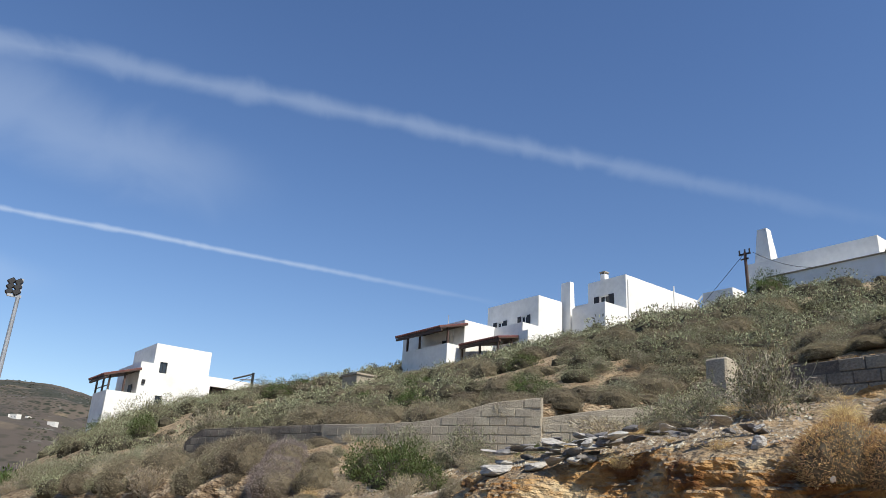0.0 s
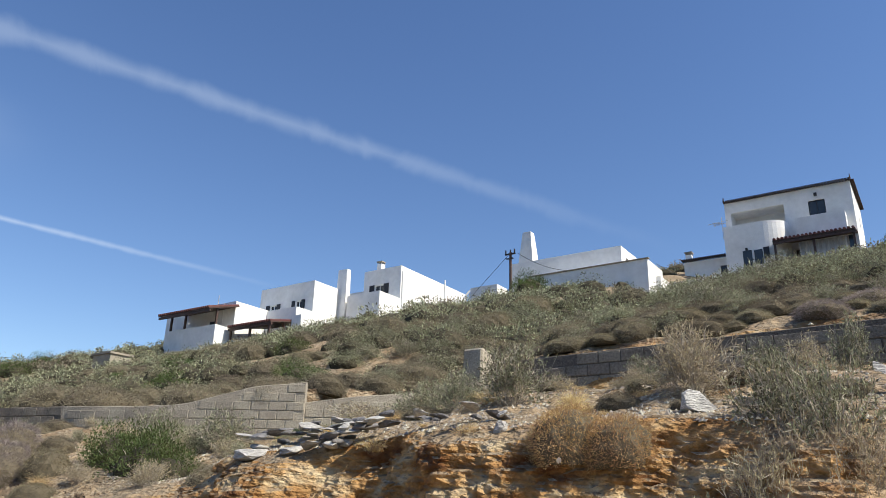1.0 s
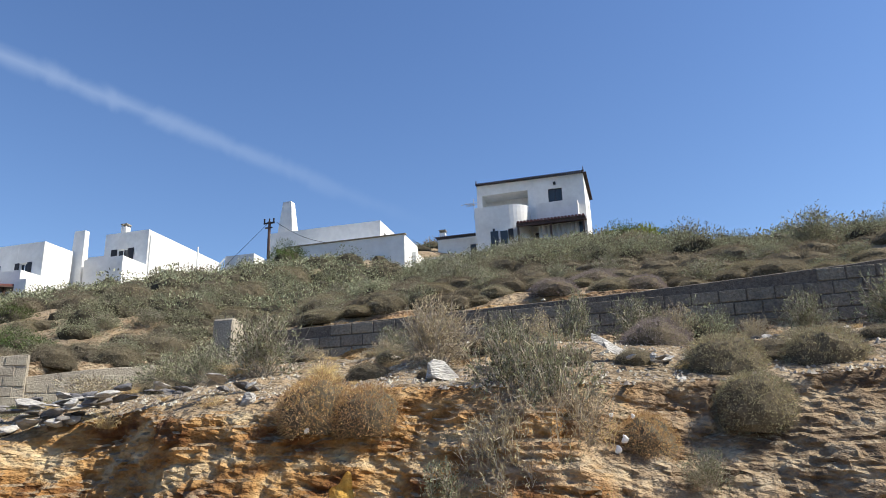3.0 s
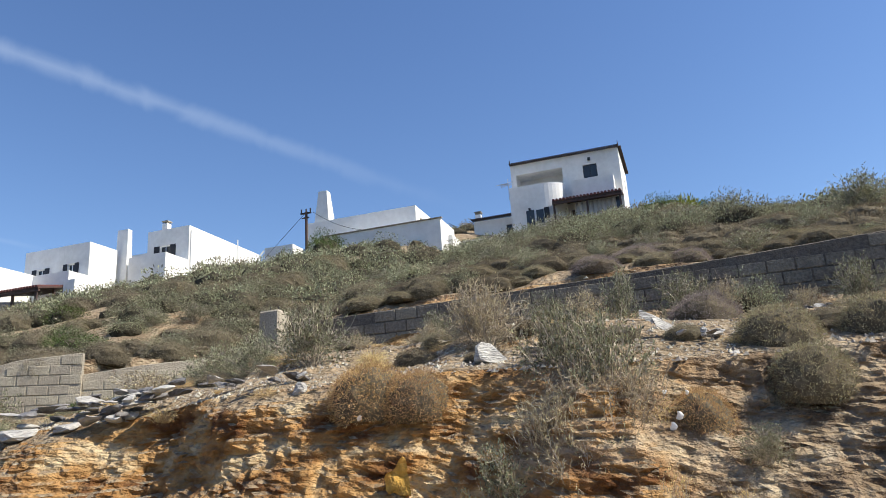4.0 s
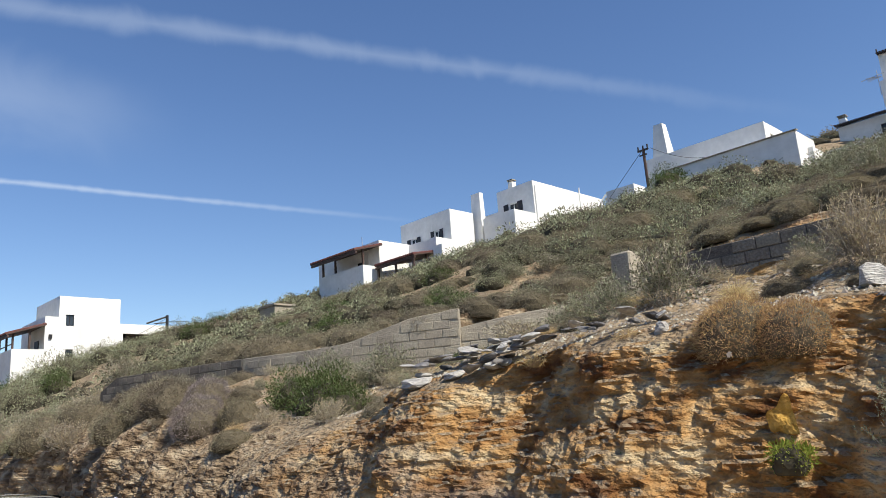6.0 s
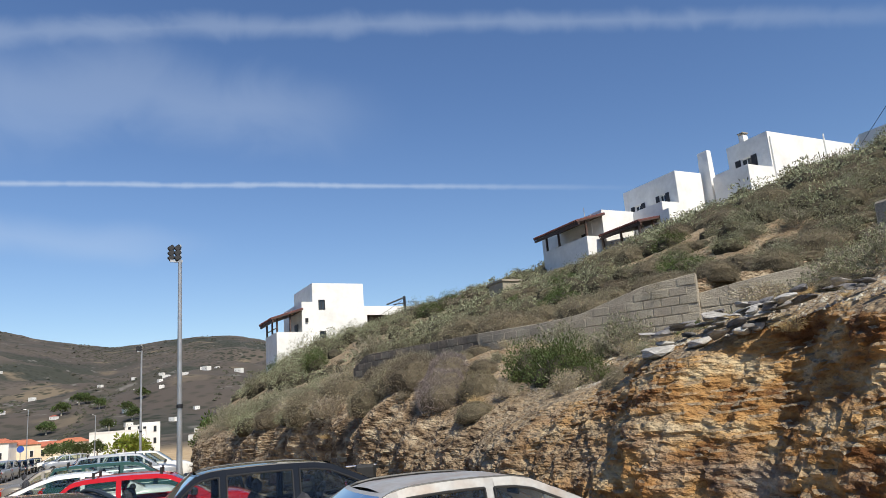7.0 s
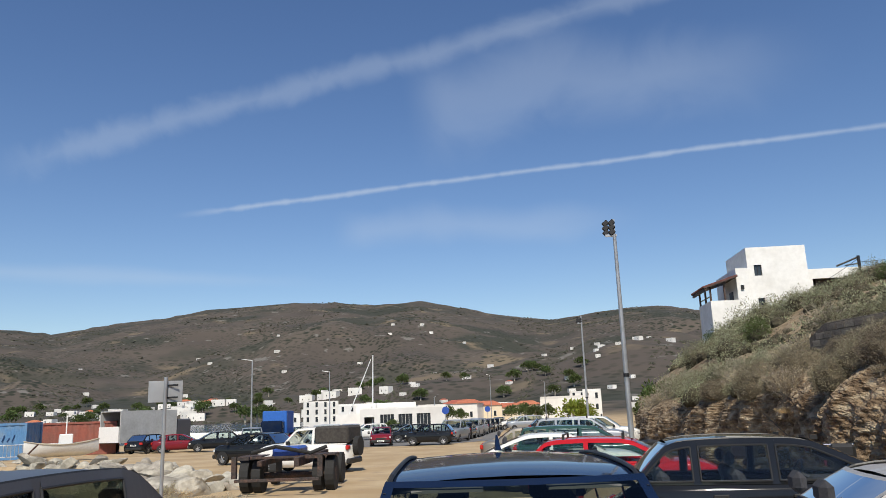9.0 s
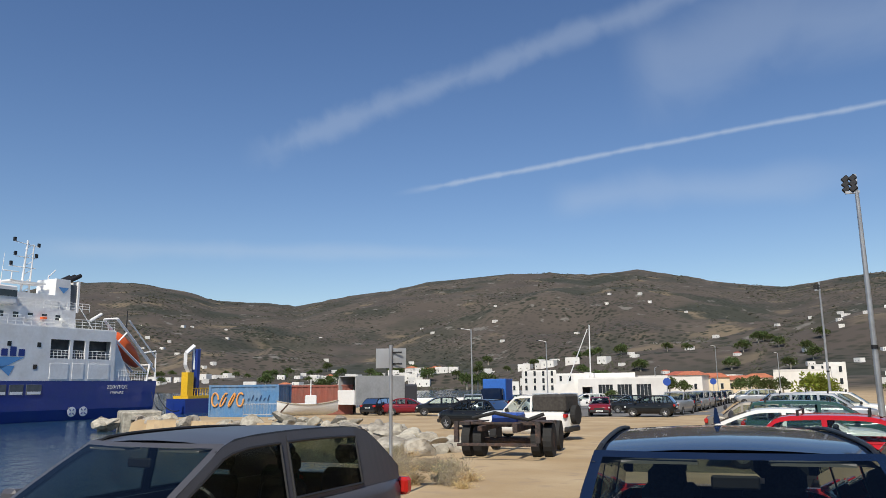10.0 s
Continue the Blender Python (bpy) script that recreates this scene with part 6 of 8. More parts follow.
def put(proto, x, y, r, h=None, z=None, rz=None, sink=0.06):
    """Stands a plant of radius r and height h on the slope; the prototype itself is the first one used."""
    if isinstance(proto, list):
        proto = random.choice(proto)
    h = r if h is None else h
    z = land_z(x, y) if z is None else z
    m = Matrix.LocRotScale((x, y, z - sink * h), Euler((random.gauss(0, 0.06), random.gauss(0, 0.06), random.uniform(0, 6.28) if rz is None else rz)), (r, r, h))
    if proto.name in USED:
        old = proto.matrix_basis.copy()
        proto.matrix_basis = Matrix.Identity(4)
        c = copy_thing(proto, m)
        proto.matrix_basis = old
        return c
    USED.add(proto.name)
    proto.matrix_basis = m
    return proto


# plants at the edge that can be told apart
put(P_GOLD, 6.98, 3.02, 0.44, 0.50, 2.46)
put(P_GOLD, 7.0, 2.52, 0.39, 0.44, 2.40)
put(P_GRASS, 7.15, 3.05, 0.25, 0.46, 2.80)
put(P_BARE, 8.6, 2.25, 0.66, 0.85)
put(P_GREYTWIG[1], 8.7, 4.6, 0.62, 0.85)
put(P_GREYTWIG[2], 9.0, 5.6, 0.5, 0.6)
put(P_GREYTWIG[1], 7.05, 0.72, 0.52, 0.95, 2.2)
put(P_DRY[0], 6.8, 0.95, 0.50, 0.8, 1.95)
put(P_DRY[1], 6.85, 0.45, 0.48, 0.75, 1.9)
put(P_DRY[0], 6.42, 0.95, 0.46, 0.75, 1.4)
put(P_BARE, 6.6, 1.2, 0.5, 0.85, 1.55)
put(P_BARE, 6.75, 0.6, 0.5, 0.85, 1.75)
put(P_GREYTWIG[0], 6.4, 0.6, 0.4, 0.7, 1.35)
put(P_GREYTWIG[1], 7.3, 1.1, 0.55, 0.8, 2.5)
put(P_GREYTWIG[2], 6.42, 1.55, 0.40, 0.6, 1.4)
put(P_GRASS[1], 6.7, 0.3, 0.3, 0.35, 2.05)
put(P_GOLD, 6.85, -0.06, 0.30, 0.40, 2.02)
put(P_DOME, 7.75, -0.86, 0.46, 0.50, 2.74)
put(P_DOME, 7.1, -0.99, 0.37, 0.45, 2.32)
put(P_DOME, 7.8, -1.75, 0.44, 0.48, 2.76)
put(P_GREYTWIG, 11.0, 1.9, 0.5, 0.6)
put(P_GREYTWIG, 11.1, 0.85, 0.42, 0.9)
put(P_GREYTWIG, 10.4, 5.6, 0.6, 0.75)
put(P_GREYTWIG, 10.7, 3.5, 0.45, 0.6)
put(P_DRY, 11.0, -0.6, 0.42, 0.65)
put(P_GREYTWIG, 11.0, -3.4, 0.7, 0.9)
put(P_GREYTWIG, 10.9, -0.1, 0.6, 0.75)
put(P_LEAFY, 11.2, -0.95, 0.5, 0.7)
put(P_GREYTWIG, 11.1, -2.3, 0.45, 0.65)
put(P_DRY, 11.0, -1.6, 0.3, 0.4)
put(P_PURPLE, 9.8, -0.25, 0.45, 0.45)
put(P_CUSH, 9.0, 1.78, 0.19, 0.2)
put(P_CUSH, 8.3, 1.25, 0.32, 0.3)
put(P_DRY, 9.6, 1.2, 0.4, 0.45)
put(P_GRASS, 7.05, 4.25, 0.26, 0.26, 2.6)
put(P_GREYTWIG, 9.8, 6.7, 0.65, 0.62)
put(P_DRY, 9.0, 7.4, 0.7, 0.42)
put(P_GREEN, 12.1, 10.8, 0.55, 0.42)
put(P_GREEN, 12.8, 10.1, 0.6, 0.45)
put(P_GREEN, 11.5, 11.3, 0.4, 0.35)
put(P_GRASS, 7.15, 5.6, 0.3, 0.25, 2.48)
put(P_CUSH, 7.9, 17.4, 1.0, 0.95)
put(P_CUSH, 7.3, 17.0, 0.7, 0.8)
put(P_CUSH, 7.6, 21.6, 0.9, 0.95)
put(P_CUSH, 7.3, 24.0, 0.9, 0.9)
put(P_CUSH, 6.95, 17.4, 0.75, 0.7)
put(P_CUSH, 7.3, 15.6, 0.8, 0.75)
put(P_PURPLE, 7.0, 13.9, 0.5, 0.55, 2.2)
put(P_CUSH, 7.9, 18.9, 0.75, 0.8)
put(P_PURPLE, 7.7, 14.9, 0.55, 0.72)
put(P_DOME, 7.5, 13.2, 0.42, 0.55)
put(P_PURPLE, 7.2, 14.2, 0.6, 0.65)
put(P_GREEN, 8.6, 12.0, 0.9, 0.8)
put(P_BRIGHT, 7.4, 13.0, 0.3, 0.25, 1.75)
put(P_GREEN, 8.2, 11.4, 0.75, 0.95)
put(P_GREEN, 8.4, 12.6, 0.7, 0.9)
put(P_GREEN, 8.1, 10.6, 0.55, 0.7)
put(P_GREYTWIG, 9.3, 12.8, 0.7, 0.95)
put(P_GREYTWIG, 9.9, 11.6, 0.8, 0.8)
put(P_CUSH, 7.15, 8.5, 0.32, 0.42, 2.0)
put(P_DRY, 7.4, 10.1, 0.42, 0.4)
put(P_BRIGHT, 7.6, 21.5, 0.6, 0.5)
put(P_GRASS, 6.9, 13.6, 0.5, 0.6, 1.2)
put(P_GRASS, 6.8, 13.2, 0.4, 0.5, 0.95)
put(P_BRIGHT, 6.26, 3.85, 0.19, 0.20, 1.42)
put(P_BRIGHT, 6.2, 3.9, 0.17, 0.2, 1.3)
put(P_BRIGHT, 6.24, 2.45, 0.22, 0.26, 1.40)
put(P_SPRIG, 6.05, 0.2, 0.2, 0.5, 1.25)
put(P_SPRIG, 6.1, -0.25, 0.2, 0.4, 1.2)
put(P_GREYTWIG, 6.38, -0.5, 0.25, 0.3, 1.7)

put(P_GREEN, 39.6, 20.2, 1.35, 1.9, 14.6)
put(P_GREEN, 38.6, 20.0, 0.9, 1.0, 14.5)
put(P_GREEN, 48.0, -0.6, 1.6, 1.7)
put(P_GREEN, 48.5, -2.2, 1.5, 1.6)
put(P_BRIGHT, 46.0, -0.9, 1.2, 2.3)
put(P_GREEN, 46.2, 0.6, 1.4, 1.9)
for x, y, r, h in ((15.2, 57.0, 1.5, 1.9), (17.0, 58.5, 1.7, 2.3), (18.8, 60.5, 1.7, 2.6), (20.6, 61.5, 1.6, 2.2), (22.8, 62.0, 1.5, 2.0), (16.2, 61.8, 1.5, 2.2), (13.8, 59.5, 1.4, 1.8), (14.2, 54.0, 1.4, 1.7)):
    put(P_LEAFY if y < 60 else P_GREEN[:1] + P_LEAFY, x, y, r, h)
# litter caught in the bushes
PAPER = material("crumpled_paper", (0.80, 0.78, 0.74), 0.8, grain=0.08, scale=40)
for x, y, z, s in ((6.56, 0.10, 2.10, 0.03), (6.55, 0.16, 2.02, 0.028), (6.57, 0.02, 2.28, 0.02), (6.6, 0.2, 2.3, 0.018), (6.62, 2.98, 2.3, 0.028), (6.64, 3.0, 2.42, 0.02)):
    bm = bmesh.new()
    bmesh.ops.create_icosphere(bm, subdivisions=2, radius=s)
    for v in bm.verts:
        v.co *= 1 + 0.9 * nz(v.co.x * 40, v.co.y * 40, v.co.z * 40, x)
        v.co.x *= 0.4
    bmesh.ops.translate(bm, vec=(x, y, z), verts=bm.verts)
    tagged(part("paper_scrap", bm, PAPER), "crumpled white paper caught in a dry bush", "litter", "paper litter")
tagged(part("white_pipe", rods(((15.8, 0.5, 5.6), (15.9, 0.35, 6.0), 0.07), seg=10), PAPER), "short white plastic pipe standing in the brush", "pipe")

# scattered cover, denser and taller up the hill
rng = random.Random(11)
HOUSE_LOTS = ((51.8, 62, 2.5, 15), (45, 60, 36.5, 44.5), (39, 47, 40.5, 48), (41.2, 53, 13, 28.5), (35.2, 42, 44, 53), (16.5, 32, 65, 73))


def free(x, y):
    return not any(a < x < b and c < y < d for a, b, c, d in HOUSE_LOTS)


def scatter(n, xr, yr, pick, size, squash=(0.7, 1.0), gap=0.5, keep=None):
    spots = []
    for _ in range(n * 12):
        if len(spots) >= n:
            break
        x, y = rng.uniform(*xr), rng.uniform(*yr)
        r = rng.uniform(*size)
        if free(x, y) and (keep is None or keep(x, y)) and all((x - a) ** 2 + (y - b) ** 2 > (gap * (r + c)) ** 2 for a, b, c in spots):
            spots.append((x, y, r))
            put(rng.choice(pick), x, y, r, r * rng.uniform(*squash))


def clear_of_wall(x, y):
    return not 11.0 < x < 12.5 if y < 7 else not (11.5 < y < 25 and -2.2 < x - wall_a_x(y) < 0.55)


scatter(46, (7.6, 11.6), (-5, 10), P_GRASS + P_DRY + P_CUSH, (0.1, 0.22), (0.5, 0.9), 0.7, clear_of_wall)
scatter(60, (8.0, 11.6), (-5, 10), P_CUSH + P_DRY + P_GRASS, (0.16, 0.36), (0.5, 0.8), 0.7, clear_of_wall)
scatter(120, (12.5, 15.5), (-7, 12), P_CUSH + [P_DOME, P_PURPLE], (0.28, 0.55), (0.5, 0.75), 0.5, clear_of_wall)
# the rest of the low cushions farther up, as one mass
covers, cores = [], []
kinds = [cushion_sets(400 + k, 1500, 0.11, 0.028) for k in range(4)]
shape = core_bm(400)
core_v = np.array([v.co[:] for v in shape.verts])
core_f = np.array([[v.index for v in f.verts] for f in shape.faces])
shape.free()
for _ in range(330):
    x, y, r = rng.uniform(14.5, 24), rng.uniform(-9, 14), rng.uniform(0.3, 0.65)
    a, at = rng.uniform(0, 6.28), None
    R = np.array([[math.cos(a), -math.sin(a), 0], [math.sin(a), math.cos(a), 0], [0, 0, rng.uniform(0.55, 0.8)]])
    at = np.array([x, y, land_z(x, y) - 0.03])
    v, f = rng.choice(kinds)
    covers.append(((v @ R.T) * r + at, f))
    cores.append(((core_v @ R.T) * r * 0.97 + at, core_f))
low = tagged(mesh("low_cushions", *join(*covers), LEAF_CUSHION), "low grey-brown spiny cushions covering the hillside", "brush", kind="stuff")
mesh("thatch", *join(*cores), THATCH_SHADE, low)
scatter(60, (12.6, 22), (3, 17), P_LEAFY + P_GREYTWIG + P_CUSH + P_CUSH, (0.4, 0.8), (0.6, 0.9), 0.55, clear_of_wall)
scatter(50, (13, 20), (-8, 13), P_LEAFY + P_GREYTWIG, (0.35, 0.7), (0.7, 1.0), 1.0, clear_of_wall)
scatter(150, (19, 32), (-10, 16), P_LEAFY + P_LEAFY + P_GREYTWIG + [P_DOME], (0.6, 1.15), (0.75, 1.05), 0.5)
scatter(130, (10, 26), (12, 36), P_LEAFY + P_CUSH + [P_DOME] + P_GREEN[:1], (0.5, 1.0), (0.7, 1.0), 0.6, clear_of_wall)
scatter(45, (6.6, 11), (20, 42), P_LEAFY + P_GREYTWIG + P_DRY, (0.6, 1.1), (0.8, 1.2), 0.55, clear_of_wall)
scatter(34, (14, 27), (50, 64), P_LEAFY + P_GREEN[:1], (1.0, 1.7), (0.9, 1.2), 0.6)
for y, r in ((12.0, 0.35), (14.6, 0.35), (16.9, 0.4), (19.3, 0.45), (22.2, 0.6), (25.8, 0.8), (28.0, 0.8)):
    put(P_DOME if rng.random() < 0.4 else rng.choice(P_CUSH + P_DRY), foot(y) + cut_width(y) * rng.uniform(0.35, 0.8), y, r, r * 0.85)
scatter(26, (8.2, 11.2), (10.5, 21), P_DRY + P_GREYTWIG + P_CUSH, (0.25, 0.45), (0.8, 1.2), 0.7, lambda x, y: x < wall_a_x(y) - 0.5)
scatter(14, (6.4, 8.0), (10, 22), P_DRY + P_GRASS, (0.25, 0.4), (0.6, 1.0), 0.9)

# the far brush, as one mass of clumps
g = np.random.default_rng(5)
LOW = [leafy_sets(200 + k, 20, 30, 0.105, 0.045)[0] for k in range(5)] + [leafy_sets(210 + k, 15, 20, 0.15, 0.065)[0] for k in range(4)]
# solid dark body in each clump, standing in for the shade between leaves
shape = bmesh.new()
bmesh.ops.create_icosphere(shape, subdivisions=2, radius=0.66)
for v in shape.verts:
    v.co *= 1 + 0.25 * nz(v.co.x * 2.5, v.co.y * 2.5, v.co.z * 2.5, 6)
gap_v = np.array([v.co[:] for v in shape.verts])
gap_f = np.array([[v.index for v in f.verts] for f in shape.faces])
shape.free()
sets_g, sets_d, sets_w = [], [], []
for _ in range(4600):
    x, y = rng.uniform(14, 64), rng.uniform(-20, 100)
    if math.hypot(x, y) < 25 or (x < 22 and y < 14) or not free(x, y) or y > 2.2 * x + 40:
        continue
    r = rng.uniform(0.5, 1.25) * (0.8 if nz(x * 0.08, y * 0.08, 3) < -0.05 else 1.1)
    near = math.hypot(x, y) < 42
    v, f = LOW[rng.randrange(5) if near else 5 + rng.randrange(4)]
    a = rng.uniform(0, 6.28)
    R = np.array([[math.cos(a), -math.sin(a), 0], [math.sin(a), math.cos(a), 0], [0, 0, rng.uniform(0.7, 1.05)]])
    at = np.array([x, y, land_z(x, y) - 0.1])
    (sets_d if nz(x * 0.15, y * 0.15, 9) > 0.36 else sets_g).append(((v @ R.T) * r + at, f))
    sets_w.append(((gap_v @ R.T) * r + at, gap_f))
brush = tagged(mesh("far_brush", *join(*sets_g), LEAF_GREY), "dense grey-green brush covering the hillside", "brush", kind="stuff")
mesh("deadwood", *join(*sets_w), SHRUB_SHADE, brush)
tagged(mesh("dry_brush", *join(*sets_d), LEAF_CUSHION), "patches of dry brown brush on the hillside", "brush", kind="stuff")
for k, p in enumerate([P_GOLD, P_BARE, P_DOME, P_PURPLE, P_BRIGHT, P_SPRIG] + P_CUSH + P_DRY + P_GREYTWIG + P_LEAFY + P_GREEN + P_GRASS):
    if p.name not in USED:
        put(p, 14.0 + 0.9 * k, 4.0 + (k % 3), 0.4)
# ---- lamp posts, sign, road ----
def flood_lamp_post(x, y, z0, z1, heads, label):
    t = thing("lamp_post", (x, y, z0), label, "lamp post", "floodlight posts")
    H = z1 - z0
    part("pole", rods(((0, 0, 0), (0, 0, H - 0.45), 0.10, 0.06), ((0, 0, 0), (0, 0, 0.03), 0.2, 0.2), seg=12), STEEL, t, smooth=False)
    part("door_band", rods(((0, 0, 3.0), (0, 0, 3.12), 0.105), seg=12), IRON, t)
    part("crossarm", boxes((-0.32, 0.08, -0.04, 0.04, H - 0.52, H - 0.44), (-0.04, 0.04, -0.04, 0.04, H - 0.5, H + 0.1)), STEEL, t)
    for k in range(heads):
        a, b = k % 2, k // 2
        bm = bmesh.new()
        box(bm, -0.11, 0.11, -0.06, 0.06, -0.085, 0.085, bevel=0.02)
        for v in bm.verts:
            v.co = Matrix.Rotation(radians(-38), 3, "Y") @ v.co + Vector((-0.08 - 0.2 * a, 0.06 * (a - 0.5), H - 0.36 + 0.17 * b))
        f = part("floodlight", bm, IRON, t)
    return t


flood_lamp_post(3.6, 26.5, lot_z(26), 8.25, 6, "tall galvanised floodlight post beside the bank")
flood_lamp_post(5.27, 59.5, lot_z(59), 8.75, 4, "tall galvanised floodlight post farther along the bank")


def street_lamp(x, y, h, arm, label):
    z = lot_z(y)
    t = thing("street_lamp", (x, y, z), label, "street lamp", "street lamps round the harbour")
    part("pole", rods(((0, 0, 0), (0, 0, h), 0.09, 0.055), seg=8), STEEL, t)
    part("arm", rods(((0, 0, h - 0.05), (arm, 0, h + 0.12), 0.04), seg=6), STEEL, t)
    part("lamp_head", boxes((arm - 0.35 if arm < 0 else arm, arm + 0.0 if arm < 0 else arm + 0.35, -0.1, 0.1, h + 0.07, h + 0.17), bevel=0.02), IRON, t)


street_lamp(-23.6, 66.0, 7.6, -1.0, "slim grey street lamp on the pier")
street_lamp(-24.2, 97.0, 8.1, -1.0, "slim grey street lamp by the water")
street_lamp(-5.0, 150.0, 9.2, -0.8, "slim grey street lamp in the town")
street_lamp(-13.0, 120.0, 4.8, 0.3, "short lamp beside the low white building")
street_lamp(5.6, 150.0, 7.6, -0.6, "slim grey street lamp in the town")
t = thing("sailing_mast", (-20.7, 108.0, -0.6), "tall pale yacht mast with a leaning boom", "mast")
part("mast", rods(((0, 0, 0), (0.2, 0, 10.8), 0.12, 0.07)), FRAME_WHITE, t)
part("boom", rods(((-4.2, 0, 0.6), (-0.1, 0, 10.2), 0.09, 0.06)), FRAME_WHITE, t)
t = thing("road_sign", (-6.0, 12.3, lot_z(12) - 0.05), "grey metal road sign seen from behind on a thin post", "road sign")
part("post", rods(((0, 0, 0), (0.0, 0, 2.68), 0.03), seg=10), STEEL, t)
bm = boxes((-0.27, 0.27, 0.034, 0.046, 2.27, 2.62), bevel=0.004)
bmesh.ops.rotate(bm, cent=(0, 0, 0), matrix=Matrix.Rotation(radians(22), 3, "Z"), verts=bm.verts)
part("sign_plate", bm, STEEL, t)
part("bracket", boxes((-0.2, 0.2, 0.028, 0.036, 2.33, 2.36), (-0.2, 0.2, 0.028, 0.036, 2.53, 2.56)), IRON, t)
BLUE_SIGN = material("blue_sign", (0.03, 0.08, 0.35), 0.4)
for x, y in ((-7.4, 78.0), (-3.9, 100.0)):
    t = thing("road_sign", (x, y, lot_z(y)), "round blue traffic sign on a thin post", "road sign")
    part("post", rods(((0, 0, 0), (0, 0, 2.9), 0.04), seg=8), STEEL, t)
    part("disc", rods(((0, -0.05, 2.6), (0, -0.08, 2.6), 0.38), seg=18), BLUE_SIGN, t)
ASPHALT = material("asphalt", (0.17, 0.165, 0.16), 0.9, grain=0.2, scale=20, stain=(0.10, 0.10, 0.10), stain_scale=0.4, bump=0.2)
vs, fs = [], []
for y in np.arange(56, 150, 2.0):
    for u in np.linspace(0, 1, 6):
        x0, x1 = -24 + 0.03 * (y - 56), -2.5 - 3.5 * (1 - smooth(56, 64, y)) + 0.02 * (y - 56)
        x = x0 + (x1 - x0) * u
        vs.append((x, y + 0.15 * nz(x, y), ground_height(x, y) + 0.02))
n = 6
for j in range(len(vs) // n - 1):
    for k in range(n - 1):
        fs.append((j * n + k, j * n + k + 1, (j + 1) * n + k + 1, (j + 1) * n + k))
tagged(mesh("road", vs, fs, ASPHALT), "worn grey asphalt strip beyond the dirt lot", "road", kind="structure")

# ---- stripped lorry chassis and old off-roader ----
RUST = material("rusty_steel", (0.05, 0.042, 0.04), 0.8, 0.3, grain=0.4, scale=20, stain=(0.16, 0.08, 0.05), stain_scale=5)
t = thing("lorry_chassis", (-6.6, 21.8, lot_z(22)), "stripped rusty lorry chassis on its wheels", "lorry chassis", rz=4)
part("rail", boxes((-0.55, -0.42, -2.0, 2.4, 0.78, 0.92), bevel=0.01), RUST, t)
part("rail", boxes((0.42, 0.55, -2.0, 2.4, 0.75, 0.98), bevel=0.01), RUST, t)
part("crossbar", boxes((-1.1, 1.1, -2.12, -2.04, 0.40, 0.48), bevel=0.01), RUST, t)
part("crossbar", boxes((-1.0, 1.0, -1.26, -1.16, 0.92, 0.99), bevel=0.01), RUST, t)
part("crossbar", boxes((-1.0, 1.0, 1.6, 1.8, 0.7, 0.9), bevel=0.01), RUST, t)
part("axle", rods(((-1.1, -0.6, 0.45), (1.1, -0.6, 0.45), 0.09)), RUST, t)
part("engine_block", boxes((-0.35, 0.4, -1.2, -0.1, 0.95, 1.22), bevel=0.05), BLUE_SIGN, t, "faded blue engine block")
part("hose", rods(((-0.9, -1.2, 1.1), (-0.2, -1.4, 1.25), 0.05), ((-0.2, -1.4, 1.25), (0.7, -1.2, 1.05), 0.05), ((0.7, -1.2, 1.05), (1.1, -1.0, 1.2), 0.05)), RUBBER, t)
for x in (-1.0, 1.0):
    part("light_bracket", boxes((x * 1.12 - 0.06, x * 1.12 + 0.06, -2.12, -1.98, 0.5, 1.05), (x * 0.95 - 0.2, x * 0.95 + 0.2, -2.05, -1.9, 0.95, 1.03)), RUST, t)
    for dx in (-0.17, 0.17):
        w = part("wheel", rods(((x + dx - 0.12, -0.6, 0.47), (x + dx + 0.12, -0.6, 0.47), 0.47), seg=20), RUBBER, t)
        part("hub", rods(((x + dx - 0.125, -0.6, 0.47), (x + dx + 0.125, -0.6, 0.47), 0.2), seg=12), RUST, w)
    part("wheel", rods(((x - 0.1, 1.9, 0.45), (x + 0.1, 1.9, 0.45), 0.45), seg=18), RUBBER, t)
    part("mudguard", boxes((x - 0.32, x + 0.32, -1.05, -0.15, 0.97, 1.0), bevel=0.005), RUST, t)
CANVAS = material("dark_canvas", (0.05, 0.045, 0.04), 0.9, grain=0.3, scale=10)
jeep = car((-8.2, 29.2, lot_z(29)), 172, P_WHITE, "old white off-roader with a dark canvas top", 3.7, 1.62, 1.66, 1.04, 1.06, 1.1, (-1.8, 0.75), (-1.72, 0.25), (-0.45,))
part("canvas_top", boxes((-1.84, -0.5, -0.74, 0.74, 1.05, 1.70), bevel=0.07), CANVAS, jeep, "dark canvas top")
part("spare_wheel", rods(((-1.95, 0.2, 0.95), (-2.15, 0.2, 0.95), 0.36), seg=18), RUBBER, jeep)


